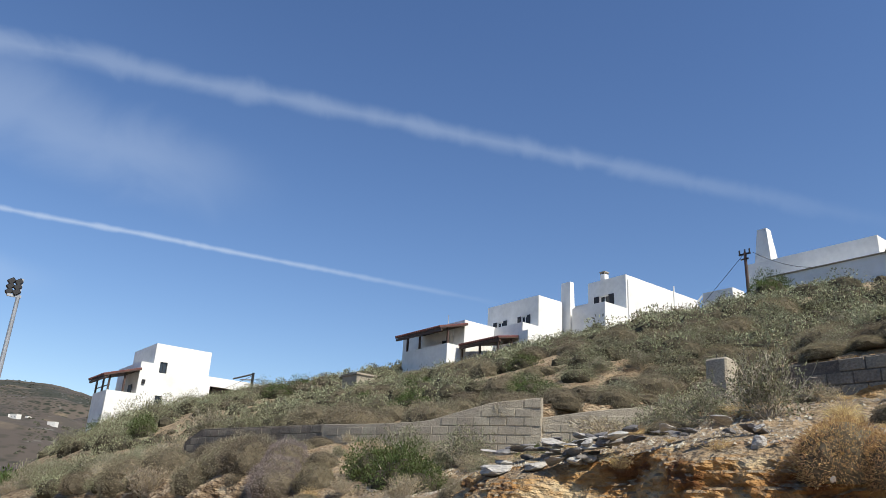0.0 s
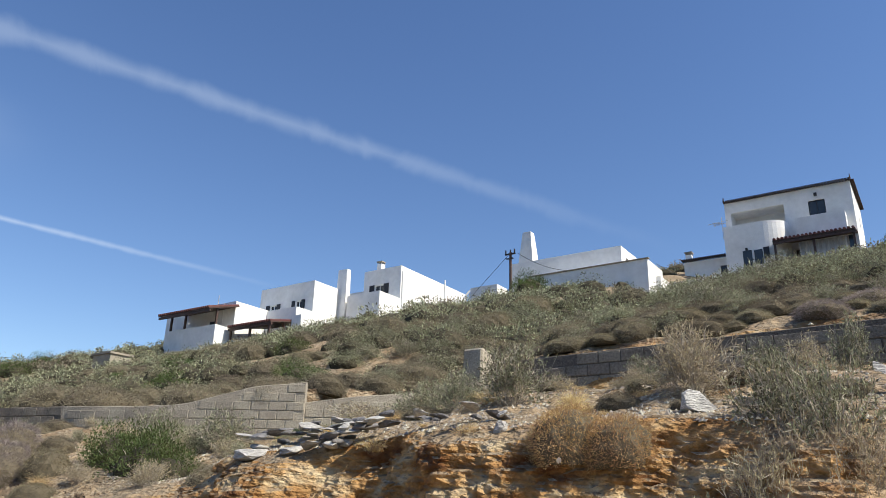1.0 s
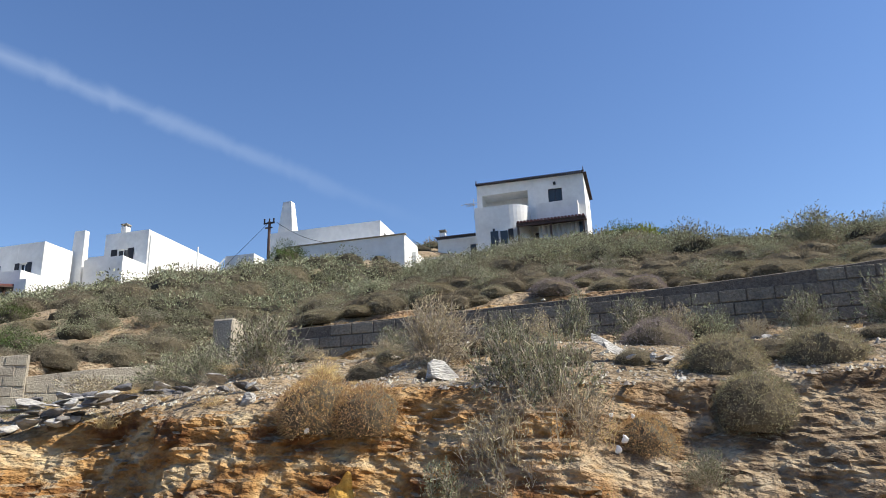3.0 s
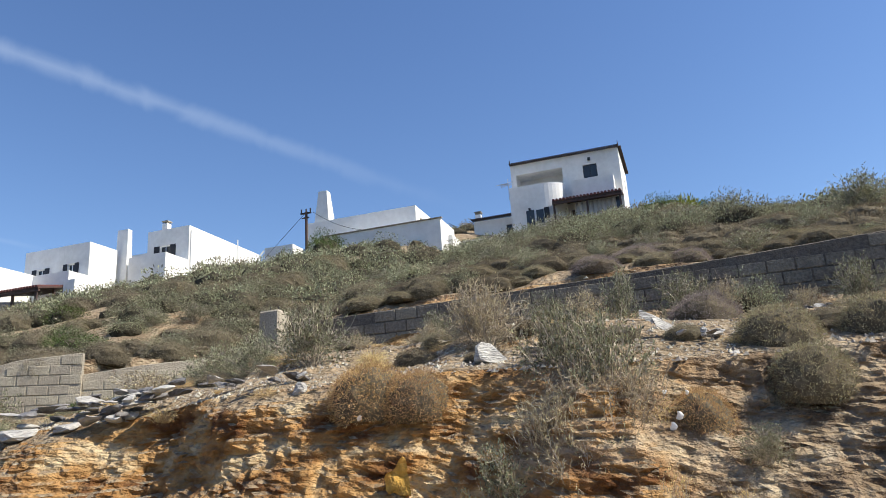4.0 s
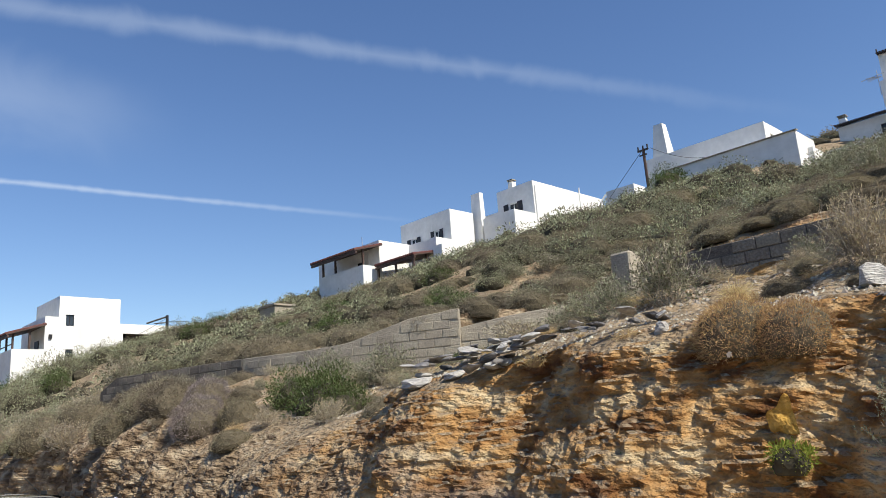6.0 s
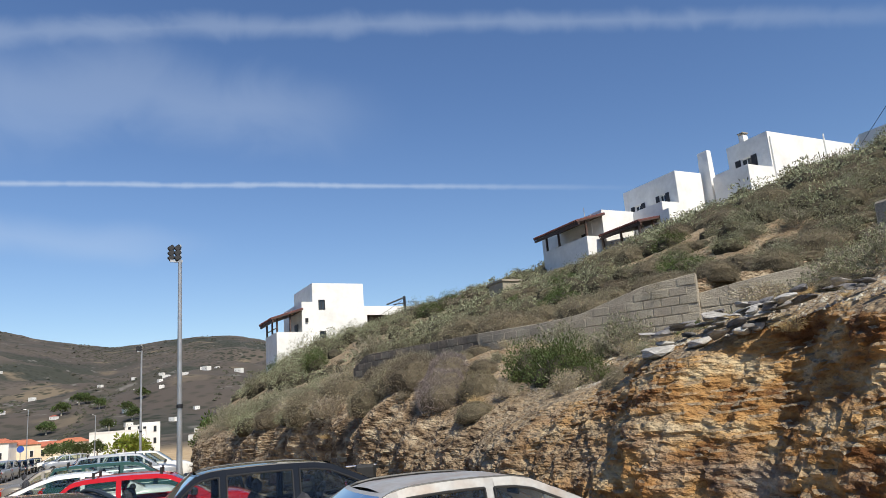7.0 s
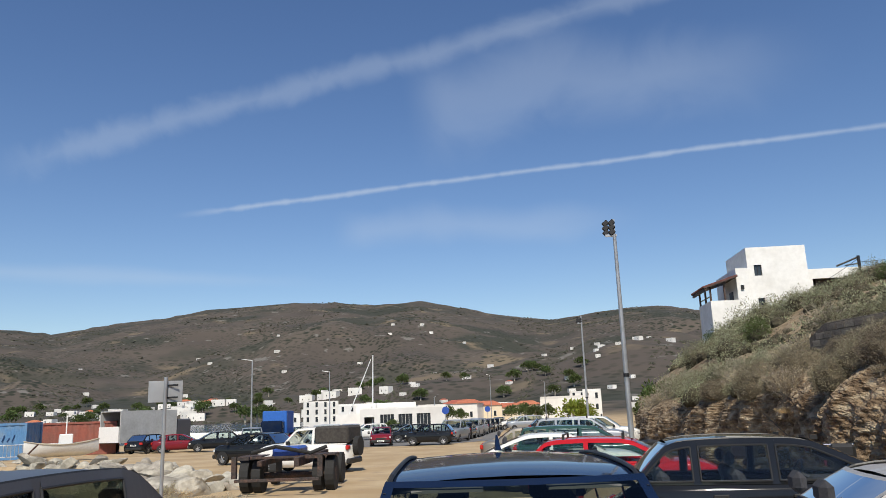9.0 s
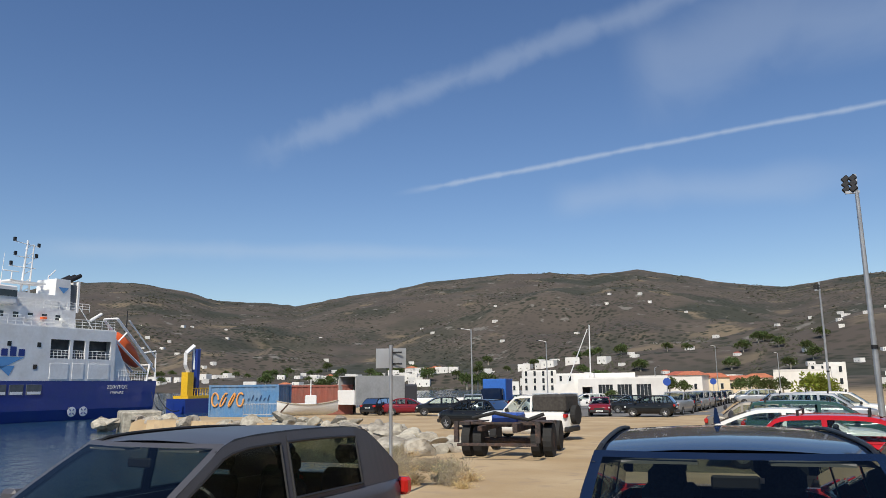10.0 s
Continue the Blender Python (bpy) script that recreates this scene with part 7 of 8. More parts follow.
def motorcycle(x, y, rz):
    t = thing("motorcycle", (x, y, lot_z(y)), "dark motorcycle parked at the foot of the bank", "motorcycle", "motorcycles by the bank", rz=rz)
    for wx in (-0.65, 0.65):
        part("wheel", rods(((wx, -0.06, 0.31), (wx, 0.06, 0.31), 0.31), seg=16), RUBBER, t)
    part("frame", rods(((-0.65, 0, 0.31), (0.1, 0, 0.55), 0.05), ((0.65, 0, 0.31), (0.42, 0, 1.0), 0.045), ((0.1, 0, 0.55), (0.42, 0, 0.85), 0.06)), IRON, t)
    part("seat", boxes((-0.75, 0.05, -0.13, 0.13, 0.74, 0.86), bevel=0.04), RUBBER, t)
    part("tank", boxes((0.0, 0.4, -0.15, 0.15, 0.72, 0.98), bevel=0.07), P_BLACK, t)
    part("handlebar", rods(((0.42, -0.38, 1.08), (0.42, 0.38, 1.08), 0.018)), CHROME, t)
    part("top_case", boxes((-0.95, -0.6, -0.2, 0.2, 0.88, 1.16), bevel=0.05), BLACK_TRIM, t)
    for s in (-1, 1):
        part("mirror", boxes((0.38, 0.41, s * 0.42 - 0.07, s * 0.42 + 0.07, 1.18, 1.27), bevel=0.01), BLACK_TRIM, t)


motorcycle(3.6, 19.0, 20)
motorcycle(5.0, 18.2, 40)
motorcycle(5.6, 14.8, 70)
motorcycle(4.7, 15.8, 35)

# ---- rocks of the breakwater ----
rng = random.Random(21)
for k in range(120):
    u = k / 119
    if k < 85:
        y = 21 + 20 * u * 119 / 85 + rng.uniform(-0.6, 0.6)
        x = float(np.interp(y, SHORE_Y, SHORE_X)) + rng.uniform(-0.8, 1.6)
    else:
        x = -29 - (k - 85) * 0.62 + rng.uniform(-0.8, 0.8)
        y = 41.2 + (k - 85) * 0.22 + rng.uniform(-0.8, 1.2)
    s = rng.uniform(0.35, 0.85) * (1 if k < 85 else 1.3)
    ob = new("boulder", rng.choice(BOULDERS))
    ob.matrix_world = Matrix.LocRotScale((x, y, (-0.45 if k < 85 else -0.9) + rng.uniform(-0.2, 0.45)), Euler((rng.uniform(-0.4, 0.4), rng.uniform(-0.4, 0.4), rng.uniform(0, 6.3))), (s * rng.uniform(0.9, 1.5), s, s * rng.uniform(0.55, 0.8)))
    tagged(ob, "rough cream boulder of the breakwater", "boulder", "breakwater boulders")
for k in range(26):
    y = rng.uniform(9, 24)
    x = float(np.interp(y, SHORE_Y, SHORE_X)) + rng.uniform(-0.5, 0.9)
    s = rng.uniform(0.2, 0.55)
    ob = new("boulder", rng.choice(BOULDERS))
    ob.matrix_world = Matrix.LocRotScale((x, y, -0.3), Euler((rng.uniform(-0.4, 0.4), rng.uniform(-0.4, 0.4), rng.uniform(0, 6.3))), (s * 1.3, s, s * 0.7))
    tagged(ob, "rough cream boulder at the water's edge", "boulder", "breakwater boulders")
t = thing("pier_block", (-47.5, 50.0, -2.0), "weathered concrete block at the head of the pier", "pier block", rz=-40)
part("block", boxes((-2.5, 2.5, -1.5, 1.5, 0, 2.1), bevel=0.12), LIMEROCK, t)
vs, fs = [], []
for y in np.arange(46, 91, 4.0):
    for x in (-44.5, -18):
        vs.append((x, y, lot_z(y) - 0.02))
        vs.append((x, y, -3.0))
for j in range(len(vs) // 4 - 1):
    a, b = j * 4, j * 4 + 4
    fs += [(a, a + 2, b + 2, b), (a + 1, a, b, b + 1)]
tagged(mesh("quay", vs, fs, material("quay_concrete", (0.36, 0.33, 0.28), 0.9, grain=0.15, scale=8, stain=(0.2, 0.18, 0.16), stain_scale=0.5)), "pale concrete quay beside the harbour", "quay", kind="structure")
for x, y, r, h in ((-6.9, 14.6, 0.6, 0.55), (-6.0, 15.4, 0.6, 0.5), (-7.4, 13.6, 0.5, 0.6), (-7.6, 15.6, 0.6, 0.5), (-6.7, 13.2, 0.5, 0.45), (-8.0, 17.0, 0.6, 0.45), (-5.7, 14.3, 0.4, 0.35), (-9.6, 20.5, 0.6, 0.4), (-7.0, 16.6, 0.5, 0.4)):
    put(P_DRY, x, y, r, h, lot_z(y))
    put(P_GRASS, x + 0.4, y - 0.3, r * 0.8, h * 0.9, lot_z(y))
    put(P_GREYTWIG, x - 0.3, y + 0.2, r * 0.7, h * 0.7, lot_z(y))


# ---- containers, lorry, boat on the pier ----
def container(x, y, rz, mat, label, L=6.06):
    t = thing("container", (x, y, lot_z(y)), label, "container", "shipping containers", rz=rz)
    W, H = 2.44, 2.59
    for sx in (0, L):
        for sy in (0, W):
            part("corner_post", boxes((sx - 0.08, sx + 0.08, sy - 0.08, sy + 0.08, 0, H), bevel=0.01), mat, t)
    for z in (0.08, H - 0.08):
        part("edge_rail", boxes((0.08, L - 0.08, -0.05, 0.05, z - 0.08, z + 0.08), (0.08, L - 0.08, W - 0.05, W + 0.05, z - 0.08, z + 0.08), (-0.05, 0.05, 0.08, W - 0.08, z - 0.08, z + 0.08), (L - 0.05, L + 0.05, 0.08, W - 0.08, z - 0.08, z + 0.08)), mat, t)
    for side, n, ln in (("long", 22, L), ("long2", 22, L), ("end", 9, W), ("end2", 9, W)):
        bm = bmesh.new()
        rows = []
        for k in range(n * 2 + 1):
            u = 0.08 + (ln - 0.16) * k / (n * 2)
            d = 0.035 if (k // 1) % 4 in (1, 2) else 0.0
            q = {"long": (u, d), "long2": (u, W - d), "end": (d, u), "end2": (L - d, u)}[side]
            rows.append([(*q, 0.16), (*q, H - 0.16)])
        strip(bm, rows)
        part("corrugated_side", bm, mat, t)
    part("roof", boxes((0.05, L - 0.05, 0.05, W - 0.05, H - 0.06, H - 0.03)), mat, t)
    return t


C_BLUE = material("blue_container_paint", (0.08, 0.20, 0.38), 0.55, grain=0.1, scale=8, stain=(0.20, 0.26, 0.32), stain_scale=1.2)
C_BROWN = material("oxide_container_paint", (0.26, 0.075, 0.05), 0.6, grain=0.1, scale=8, stain=(0.18, 0.09, 0.07), stain_scale=1.2)
GRAFFITI = material("orange_spray_paint", (0.75, 0.35, 0.10), 0.6)
GRAFFITI_B = material("blue_spray_paint", (0.03, 0.08, 0.20), 0.6)
c = container(-41.6, 51.6, 10, C_BLUE, "blue shipping container sprayed with graffiti", 6.06)
rows = []
for k in range(4):
    cx = 0.5 + k * 0.75
    for a in range(9):
        p, q = math.tau * a / 10, math.tau * (a + 1) / 10
        rows.append(((cx + 0.30 * math.cos(p), -0.06, 1.4 + 0.55 * math.sin(p + k)), (cx + 0.30 * math.cos(q), -0.06, 1.4 + 0.55 * math.sin(q + k)), 0.07))
part("graffiti", rods(*rows, seg=5), GRAFFITI, c, "orange looping spray paint")
part("graffiti", rods(*[((3.4 + 0.35 * k, -0.055, 1.3), (3.55 + 0.35 * k, -0.055, 1.75 if k % 2 else 1.55), 0.035) for k in range(6)], seg=5), GRAFFITI_B, c, "dark blue spray-painted strokes")
container(-38.4, 57.6, 22, C_BROWN, "oxide-red shipping container on the pier", 6.06)
t = thing("box_lorry", (-31.6, 61.5, lot_z(61)), "grey box lorry with its rear shutter open", "lorry", rz=-22)
LORRY = material("grey_lorry_panel", (0.42, 0.43, 0.43), 0.5, grain=0.08, scale=6, stain=(0.3, 0.3, 0.29), stain_scale=1)
part("side_panel", boxes((-1.2, -1.12, -2.9, 2.9, 0.85, 3.3)), LORRY, t)
part("side_panel", boxes((1.12, 1.2, -2.9, 2.9, 0.85, 3.3)), LORRY, t)
part("box_roof", boxes((-1.2, 1.2, -2.9, 2.9, 3.3, 3.38)), LORRY, t)
part("box_floor", boxes((-1.12, 1.12, -2.9, 2.9, 0.85, 0.98)), RUST, t)
part("front_panel", boxes((-1.12, 1.12, 2.82, 2.9, 0.98, 3.3)), LORRY, t)
part("tail_lift", boxes((-1.15, 1.15, -3.02, -2.94, 0.9, 2.15)), FRAME_WHITE, t, "white tail lift raised across the opening")
part("cab", boxes((-1.1, 1.1, 3.0, 4.7, 0.6, 2.6), bevel=0.12), P_GREY, t)
for y in (-1.7, 3.8):
    for x in (-0.95, 0.95):
        part("wheel", rods(((x - 0.14, y, 0.45), (x + 0.14, y, 0.45), 0.45), seg=16), RUBBER, t)
t = thing("blue_lorry", (-23.5, 73.5, lot_z(73)), "small lorry with a bright blue tarpaulin body", "lorry", rz=8)
part("tarpaulin_body", boxes((-1.15, 1.15, -2.2, 2.2, 1.0, 3.1), bevel=0.05), material("blue_tarpaulin", (0.02, 0.12, 0.45), 0.6, grain=0.1, scale=5), t)
part("cab", boxes((-1.0, 1.0, -3.9, -2.3, 0.5, 2.2), bevel=0.12), P_BLUE, t)
for y in (-3.0, 1.2):
    for x in (-0.9, 0.9):
        part("wheel", rods(((x - 0.13, y, 0.4), (x + 0.13, y, 0.4), 0.4), seg=14), RUBBER, t)
t = thing("wooden_boat", (-29.8, 47.8, lot_z(47) + 0.25), "small white wooden fishing boat on the shore", "boat", rz=35)
bm = bmesh.new()
rows = []
for k in range(13):
    u = -1 + 2 * k / 12
    w = 0.75 * (1 - abs(u) ** 2.4)
    sheer = 0.55 + 0.28 * u * u
    rows.append([(2.2 * u, -w - 0.02, sheer + 0.25), (2.2 * u, -w * 0.8, 0.35), (2.2 * u, 0, 0.02 + 0.3 * abs(u) ** 4), (2.2 * u, w * 0.8, 0.35), (2.2 * u, w + 0.02, sheer + 0.25)])
strip(bm, rows)
part("hull", bm, FRAME_WHITE, t, smooth=True)
part("gunwale", rods(*[(rows[k][s], rows[k + 1][s], 0.045) for k in range(12) for s in (0, 4)], seg=6), CONCRETE, t)
part("wheelhouse", boxes((-0.2, 0.6, -0.4, 0.4, 0.6, 1.45), bevel=0.05), FRAME_WHITE, t)
part("mast", rods(((0.2, 0, 1.4), (0.2, 0, 2.6), 0.04)), FRAME_WHITE, t)
part("prop", rods(((-1.4, -0.9, 0.9), (-2.6, -1.5, -0.4), 0.06)), DARKWOOD, t)
t = thing("barrier_fence", (-37.5, 50.6, lot_z(50)), "grey tubular crowd barrier on the pier", "barrier", rz=12)
part("frame", rods(((0, 0, 1.05), (6, 0, 1.05), 0.03), ((0, 0, 0.25), (6, 0, 0.25), 0.03), seg=6), STEEL, t)
for k in range(25):
    part("bar", rods(((k * 0.25, 0, 0.0 if k % 8 == 0 else 0.25), (k * 0.25, 0, 1.05), 0.018), seg=5), STEEL, t)
t = thing("white_hoarding", (-37.5, 82.0, lot_z(82)), "long low white hoarding along the quay", "hoarding", rz=15)
part("panel", boxes((0, 9, -0.3, 0.3, 0, 1.1), bevel=0.15), WHITE, t)

# ---- ferry ----
HULL_BLUE = material("ferry_blue_paint", (0.012, 0.035, 0.22), 0.3, grain=0.05, scale=3, stain=(0.02, 0.05, 0.2), stain_scale=0.5, coat=0.3)
SHIP_WHITE = material("ferry_white_paint", (0.80, 0.80, 0.79), 0.4, grain=0.04, scale=3, stain=(0.62, 0.58, 0.52), stain_scale=0.7, stain_amount=0.35)
ORANGE = material("lifeboat_orange", (0.75, 0.13, 0.03), 0.45, grain=0.05, scale=5)
YELLOW = material("ramp_yellow", (0.75, 0.45, 0.02), 0.5, grain=0.1, scale=5)
# dark grey that paints in the shade of covered decks and openings
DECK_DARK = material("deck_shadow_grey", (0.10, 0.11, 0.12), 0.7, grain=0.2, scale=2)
LIGHT_BLUE = material("logo_light_blue", (0.12, 0.32, 0.62), 0.5)
ferry = thing("ferry", (-70.3, 76.2, SEA), "white and deep blue car ferry moored stern to the pier", "ferry", rz=-95)
# local: x towards the bow, y away from the side that shows (negative is outward), z from the water
LS, BS = 46.0, 13.0


def fbox(name, x0, x1, y0, y1, z0, z1, mat=SHIP_WHITE, parent=None, bevel=0.0, label=""):
    """Heights over the water."""
    return part(name, boxes((x0, x1, -y1, -y0, z0, z1), bevel=bevel), mat, parent or ferry, label)


hull = bmesh.new()
rows = []
for k in range(25):
    u = k / 24
    x = LS * u
    w = 1 - smooth(0.72, 1.0, u) * 0.95
    c = -BS / 2
    lean = 0.6 * (1 - smooth(0.0, 0.06, u))
    rows.append([(x + lean, c + BS / 2 * w * 0.9, -1.0), (x, c + BS / 2 * w, 1.2), (x - lean * 0.6, c + BS / 2 * w, 4.4), (x - lean * 0.6, c - BS / 2 * w, 4.4), (x, c - BS / 2 * w, 1.2), (x + lean, c - BS / 2 * w * 0.9, -1.0)])
g = strip(hull, rows)
hull.faces.new([v for v in g[0]])
bmesh.ops.recalc_face_normals(hull, faces=hull.faces)
part("hull", hull, HULL_BLUE, ferry)
side = part("side_wall", wall_face("y", -0.25, 0.25, 6.2, 34.0, 4.4, 10.3, [(6.9, 9.9, 6.9, 9.0), (10.4, 12.0, 6.9, 9.0), (12.4, 14.8, 6.9, 9.0)]), SHIP_WHITE, ferry)
# coloured dark so that the side openings look shaded inside
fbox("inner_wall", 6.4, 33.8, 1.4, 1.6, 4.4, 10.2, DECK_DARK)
fbox("stern_wall", 6.2, 6.4, 0.3, BS - 0.3, 4.4, 10.3)
fbox("deck", 6.2, 34, 0.1, BS, 10.3, 10.42)
for a, b in ((6.9, 9.9), (10.4, 12.0), (12.4, 14.8)):
    part("rail", rods(*[((a, -0.1, z), (b, -0.1, z), 0.035) for z in (7.2, 7.5, 7.8)], *[((a + (b - a) * k / 5, -0.1, 6.9), (a + (b - a) * k / 5, -0.1, 7.8), 0.03) for k in range(6)], seg=5), SHIP_WHITE, ferry)
    part("fender_panel", boxes((a + 0.05, b - 0.05, 0.0, 0.05, 4.55, 6.35), bevel=0.02), SHIP_WHITE, ferry)
for x, z in ((16.2, 8.3), (19.6, 8.3), (16.5, 5.9)):
    fbox("porthole", x - 0.22, x + 0.22, -0.03, 0.02, z - 0.25, z + 0.25, GLASS_DARK)
for a, b in ((15.5, 17.3), (17.6, 19.2), (19.5, 21.2), (21.6, 23.2)):
    # raised dark plates stand in for the shaded depth of the ports
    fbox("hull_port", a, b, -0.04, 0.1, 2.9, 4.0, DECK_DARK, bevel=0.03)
    fbox("hull_port_sill", a + 0.1, b - 0.1, -0.06, -0.035, 2.95, 3.25, SHIP_WHITE)
# plain mark in two blues
bm = bmesh.new()
for tri in (((17.8, 6.9), (22.5, 6.9), (20.4, 5.6)), ((18.8, 6.0), (20.6, 5.9), (19.4, 4.9))):
    bm.faces.new([bm.verts.new((x, 0.02, z)) for x, z in tri])
part("side_mark", bm, LIGHT_BLUE, ferry, "plain blue wedge mark")
bm = bmesh.new()
for k in range(4):
    box(bm, 17.8 + k * 0.95, 18.5 + k * 0.95, 0.005, 0.02, 7.0, 7.75 + 0.25 * (k % 2))
part("side_mark", bm, HULL_BLUE, ferry, "plain dark blue bars")
# name on the stern quarter
for txt, z, size in (("ΖΕΦΥΡΟΣ", 3.45, 0.62), ("ΠΕΙΡΑΙΑΣ", 2.85, 0.42)):
    cu = bpy.data.curves.new("name_lettering", "FONT")
    cu.body, cu.size, cu.extrude, cu.align_x = txt, size, 0.01, "CENTER"
    cu.materials.append(SHIP_WHITE)
    o = new("name_lettering", cu)
    o.parent = ferry
    o.matrix_basis = Matrix.Translation((5.6, 0.03, z)) @ Matrix.Rotation(radians(180), 4, "Z") @ Matrix.Rotation(radians(90), 4, "X")
for x in (10.1, 11.6):
    part("thruster_mark", rods(((x, 0.01, 0.95), (x, 0.03, 0.95), 0.55), seg=22), SHIP_WHITE, ferry)
    part("thruster_cross", rods(*[((x + 0.18 * math.cos(a), 0.028, 0.95 + 0.18 * math.sin(a)), (x + 0.42 * math.cos(a), 0.034, 0.95 + 0.42 * math.sin(a)), 0.07) for a in (0.78, 2.35, 3.93, 5.5)], seg=5), HULL_BLUE, ferry)
# deck rail
part("deck_rail", rods(*[((6.4, -0.15, z), (34, -0.15, z), 0.03) for z in (10.75, 11.1, 11.4)], *[((6.4 + 0.9 * k, -0.15, 10.4), (6.4 + 0.9 * k, -0.15, 11.4), 0.03) for k in range(31)], seg=5), SHIP_WHITE, ferry)
# upper houses, funnel, mast
fbox("deck_house", 10.5, 30, 2.0, 11, 10.42, 12.6)
fbox("deck_house", 12.6, 18.0, 2.4, 10.5, 12.6, 14.2)
fbox("wheelhouse", 18.5, 26.0, 1.0, 12.0, 12.6, 14.6, bevel=0.15)
fbox("wheelhouse_window", 18.6, 25.8, 0.95, 0.99, 13.4, 14.1, GLASS_DARK)
for k in range(5):
    fbox("cabin_window", 12.5 + k * 1.7, 13.1 + k * 1.7, 1.95, 1.99, 11.3, 11.9, GLASS_DARK)
for k, x in enumerate((12.0, 14.4, 16.2)):
    fbox("life_raft", x, x + 0.7, 1.4, 1.95, 11.2, 11.6, ORANGE if k % 2 else SHIP_WHITE, bevel=0.1)
bm = boxes((10.5, 12.7, -6.5, -3.0, 12.5, 16.3))
for v in bm.verts:
    if v.co.z > 14:
        v.co.x += 0.25 if v.co.x < 11 else -0.1
part("funnel", bm, SHIP_WHITE, ferry)
fbox("funnel_grille", 9.6, 10.9, 3.2, 6.4, 13.6, 15.8, DECK_DARK)
fbox("funnel_frame", 9.4, 9.65, 3.0, 6.6, 12.5, 16.2, SHIP_WHITE)
bm = bmesh.new()
for tri in (((10.9, 15.3), (12.3, 15.3), (11.6, 14.6)),):
    bm.faces.new([bm.verts.new((x, -2.97, z)) for x, z in tri])
part("funnel_mark", bm, LIGHT_BLUE, ferry, "plain blue wedge mark")
for y in (3.6, 4.6, 5.6):
    part("exhaust_pipe", rods(((11.0, -y, 16.0), (9.0, -y, 17.1), 0.28, 0.26), seg=12), IRON, ferry)
part("mast", rods(((15.6, -5, 14), (15.2, -5, 20.6), 0.14, 0.09), ((14.6, -5, 14), (14.4, -5, 20.2), 0.12, 0.08), ((14.0, -5, 18.6), (16.6, -5, 18.6), 0.05), ((14.0, -5, 17.4), (17.2, -5, 17.4), 0.06), ((13.8, -5, 20.0), (16.8, -5, 20.3), 0.05),
                  *[((15.5, -5, 14.5 + k), (14.5, -5, 15.2 + k), 0.04) for k in range(6)], seg=6), SHIP_WHITE, ferry)
part("radar_platform", boxes((13.2, 17.6, -6, -4, 15.5, 15.7)), SHIP_WHITE, ferry)
for x, z in ((14.0, 18.9), (16.6, 18.9), (16.8, 20.5), (13.8, 20.2), (17.0, 17.7)):
    part("mast_light", boxes((x - 0.13, x + 0.13, -5.13, -4.87, z - 0.2, z + 0.25)), IRON, ferry)
part("radar_arm", rods(((12.4, -5, 15.7), (12.2, -5, 16.9), 0.06), ((12.3, -5, 16.6), (11.4, -5, 17.6), 0.06), ((16.8, -5, 15.7), (16.8, -5, 16.8), 0.08), ((16.0, -5, 16.8), (17.8, -5, 16.8), 0.07), seg=6), SHIP_WHITE, ferry)
part("whip_aerial", rods(((19.3, -3, 14.6), (19.1, -3, 18.5), 0.05, 0.02)), SHIP_WHITE, ferry)
part("upper_rail", rods(*[((8.5, -2.2, z), (18.5, -2.2, z), 0.03) for z in (12.9, 13.2, 13.5)], *[((8.5 + k, -2.2, 12.6), (8.5 + k, -2.2, 13.5), 0.03) for k in range(11)], *[((7.0, -3, 10.4), (9.5, -3, 13.4), 0.06)], seg=5), SHIP_WHITE, ferry)
part("vent_boom", rods(((8.4, -2, 11.6), (6.9, -2, 12.5), 0.18), seg=8), SHIP_WHITE, ferry)
# stern slope, lifeboat in its launching frame
bm = bmesh.new()
vs = [bm.verts.new(p) for p in ((6.2, -0.3, 4.4), (6.2, -0.3, 9.6), (3.4, -0.3, 4.4), (6.2, -3.5, 4.4), (6.2, -3.5, 9.6), (3.4, -3.5, 4.4))]
for f in ((0, 1, 2), (3, 5, 4), (1, 4, 5, 2), (0, 2, 5, 3)):
    bm.faces.new([vs[k] for k in f])
bmesh.ops.recalc_face_normals(bm, faces=bm.faces)
part("stern_slope", bm, SHIP_WHITE, ferry)
davit = rods(((5.4, -1.0, 12.0), (-0.4, -1.0, 6.4), 0.20), ((5.4, -3.4, 12.0), (-0.4, -3.4, 6.4), 0.20), ((5.8, -1.0, 9.6), (0.6, -1.0, 5.6), 0.17), ((5.8, -3.4, 9.6), (0.6, -3.4, 5.6), 0.17), ((5.4, -1.0, 12.0), (5.4, -3.4, 12.0), 0.14), ((-0.4, -1.0, 6.4), (-0.4, -3.4, 6.4), 0.14),
             ((0.0, -1.0, 6.6), (0.4, -1.0, 4.4), 0.15), ((-0.9, -1.0, 8.0), (-1.0, -1.0, 4.5), 0.13), ((1.2, -1.0, 7.9), (-0.9, -1.0, 8.2), 0.12), ((3.8, -1.0, 10.4), (5.2, -1.0, 9.0), 0.12), ((2.6, -1.0, 9.2), (-0.9, -1.0, 5.6), 0.12), ((3.6, -1.0, 11.9), (-0.9, -1.0, 7.4), 0.12), seg=4)
part("launching_frame", davit, SHIP_WHITE, ferry)
bm = bmesh.new()
bmesh.ops.create_icosphere(bm, subdivisions=3, radius=1.0)
for v in bm.verts:
    c = v.co
    c = Vector((c.x * 3.0, c.y * 1.0, max(-0.75, min(0.95, c.z * 1.05))))
    v.co = Matrix.Rotation(radians(-44), 3, "Y") @ c + Vector((2.9, -2.2, 8.3))
part("lifeboat", bm, ORANGE, ferry, "orange free-fall lifeboat", smooth=True)
fbox("aft_rail", 1.2, 4.6, 0.1, 0.16, 5.3, 5.37)
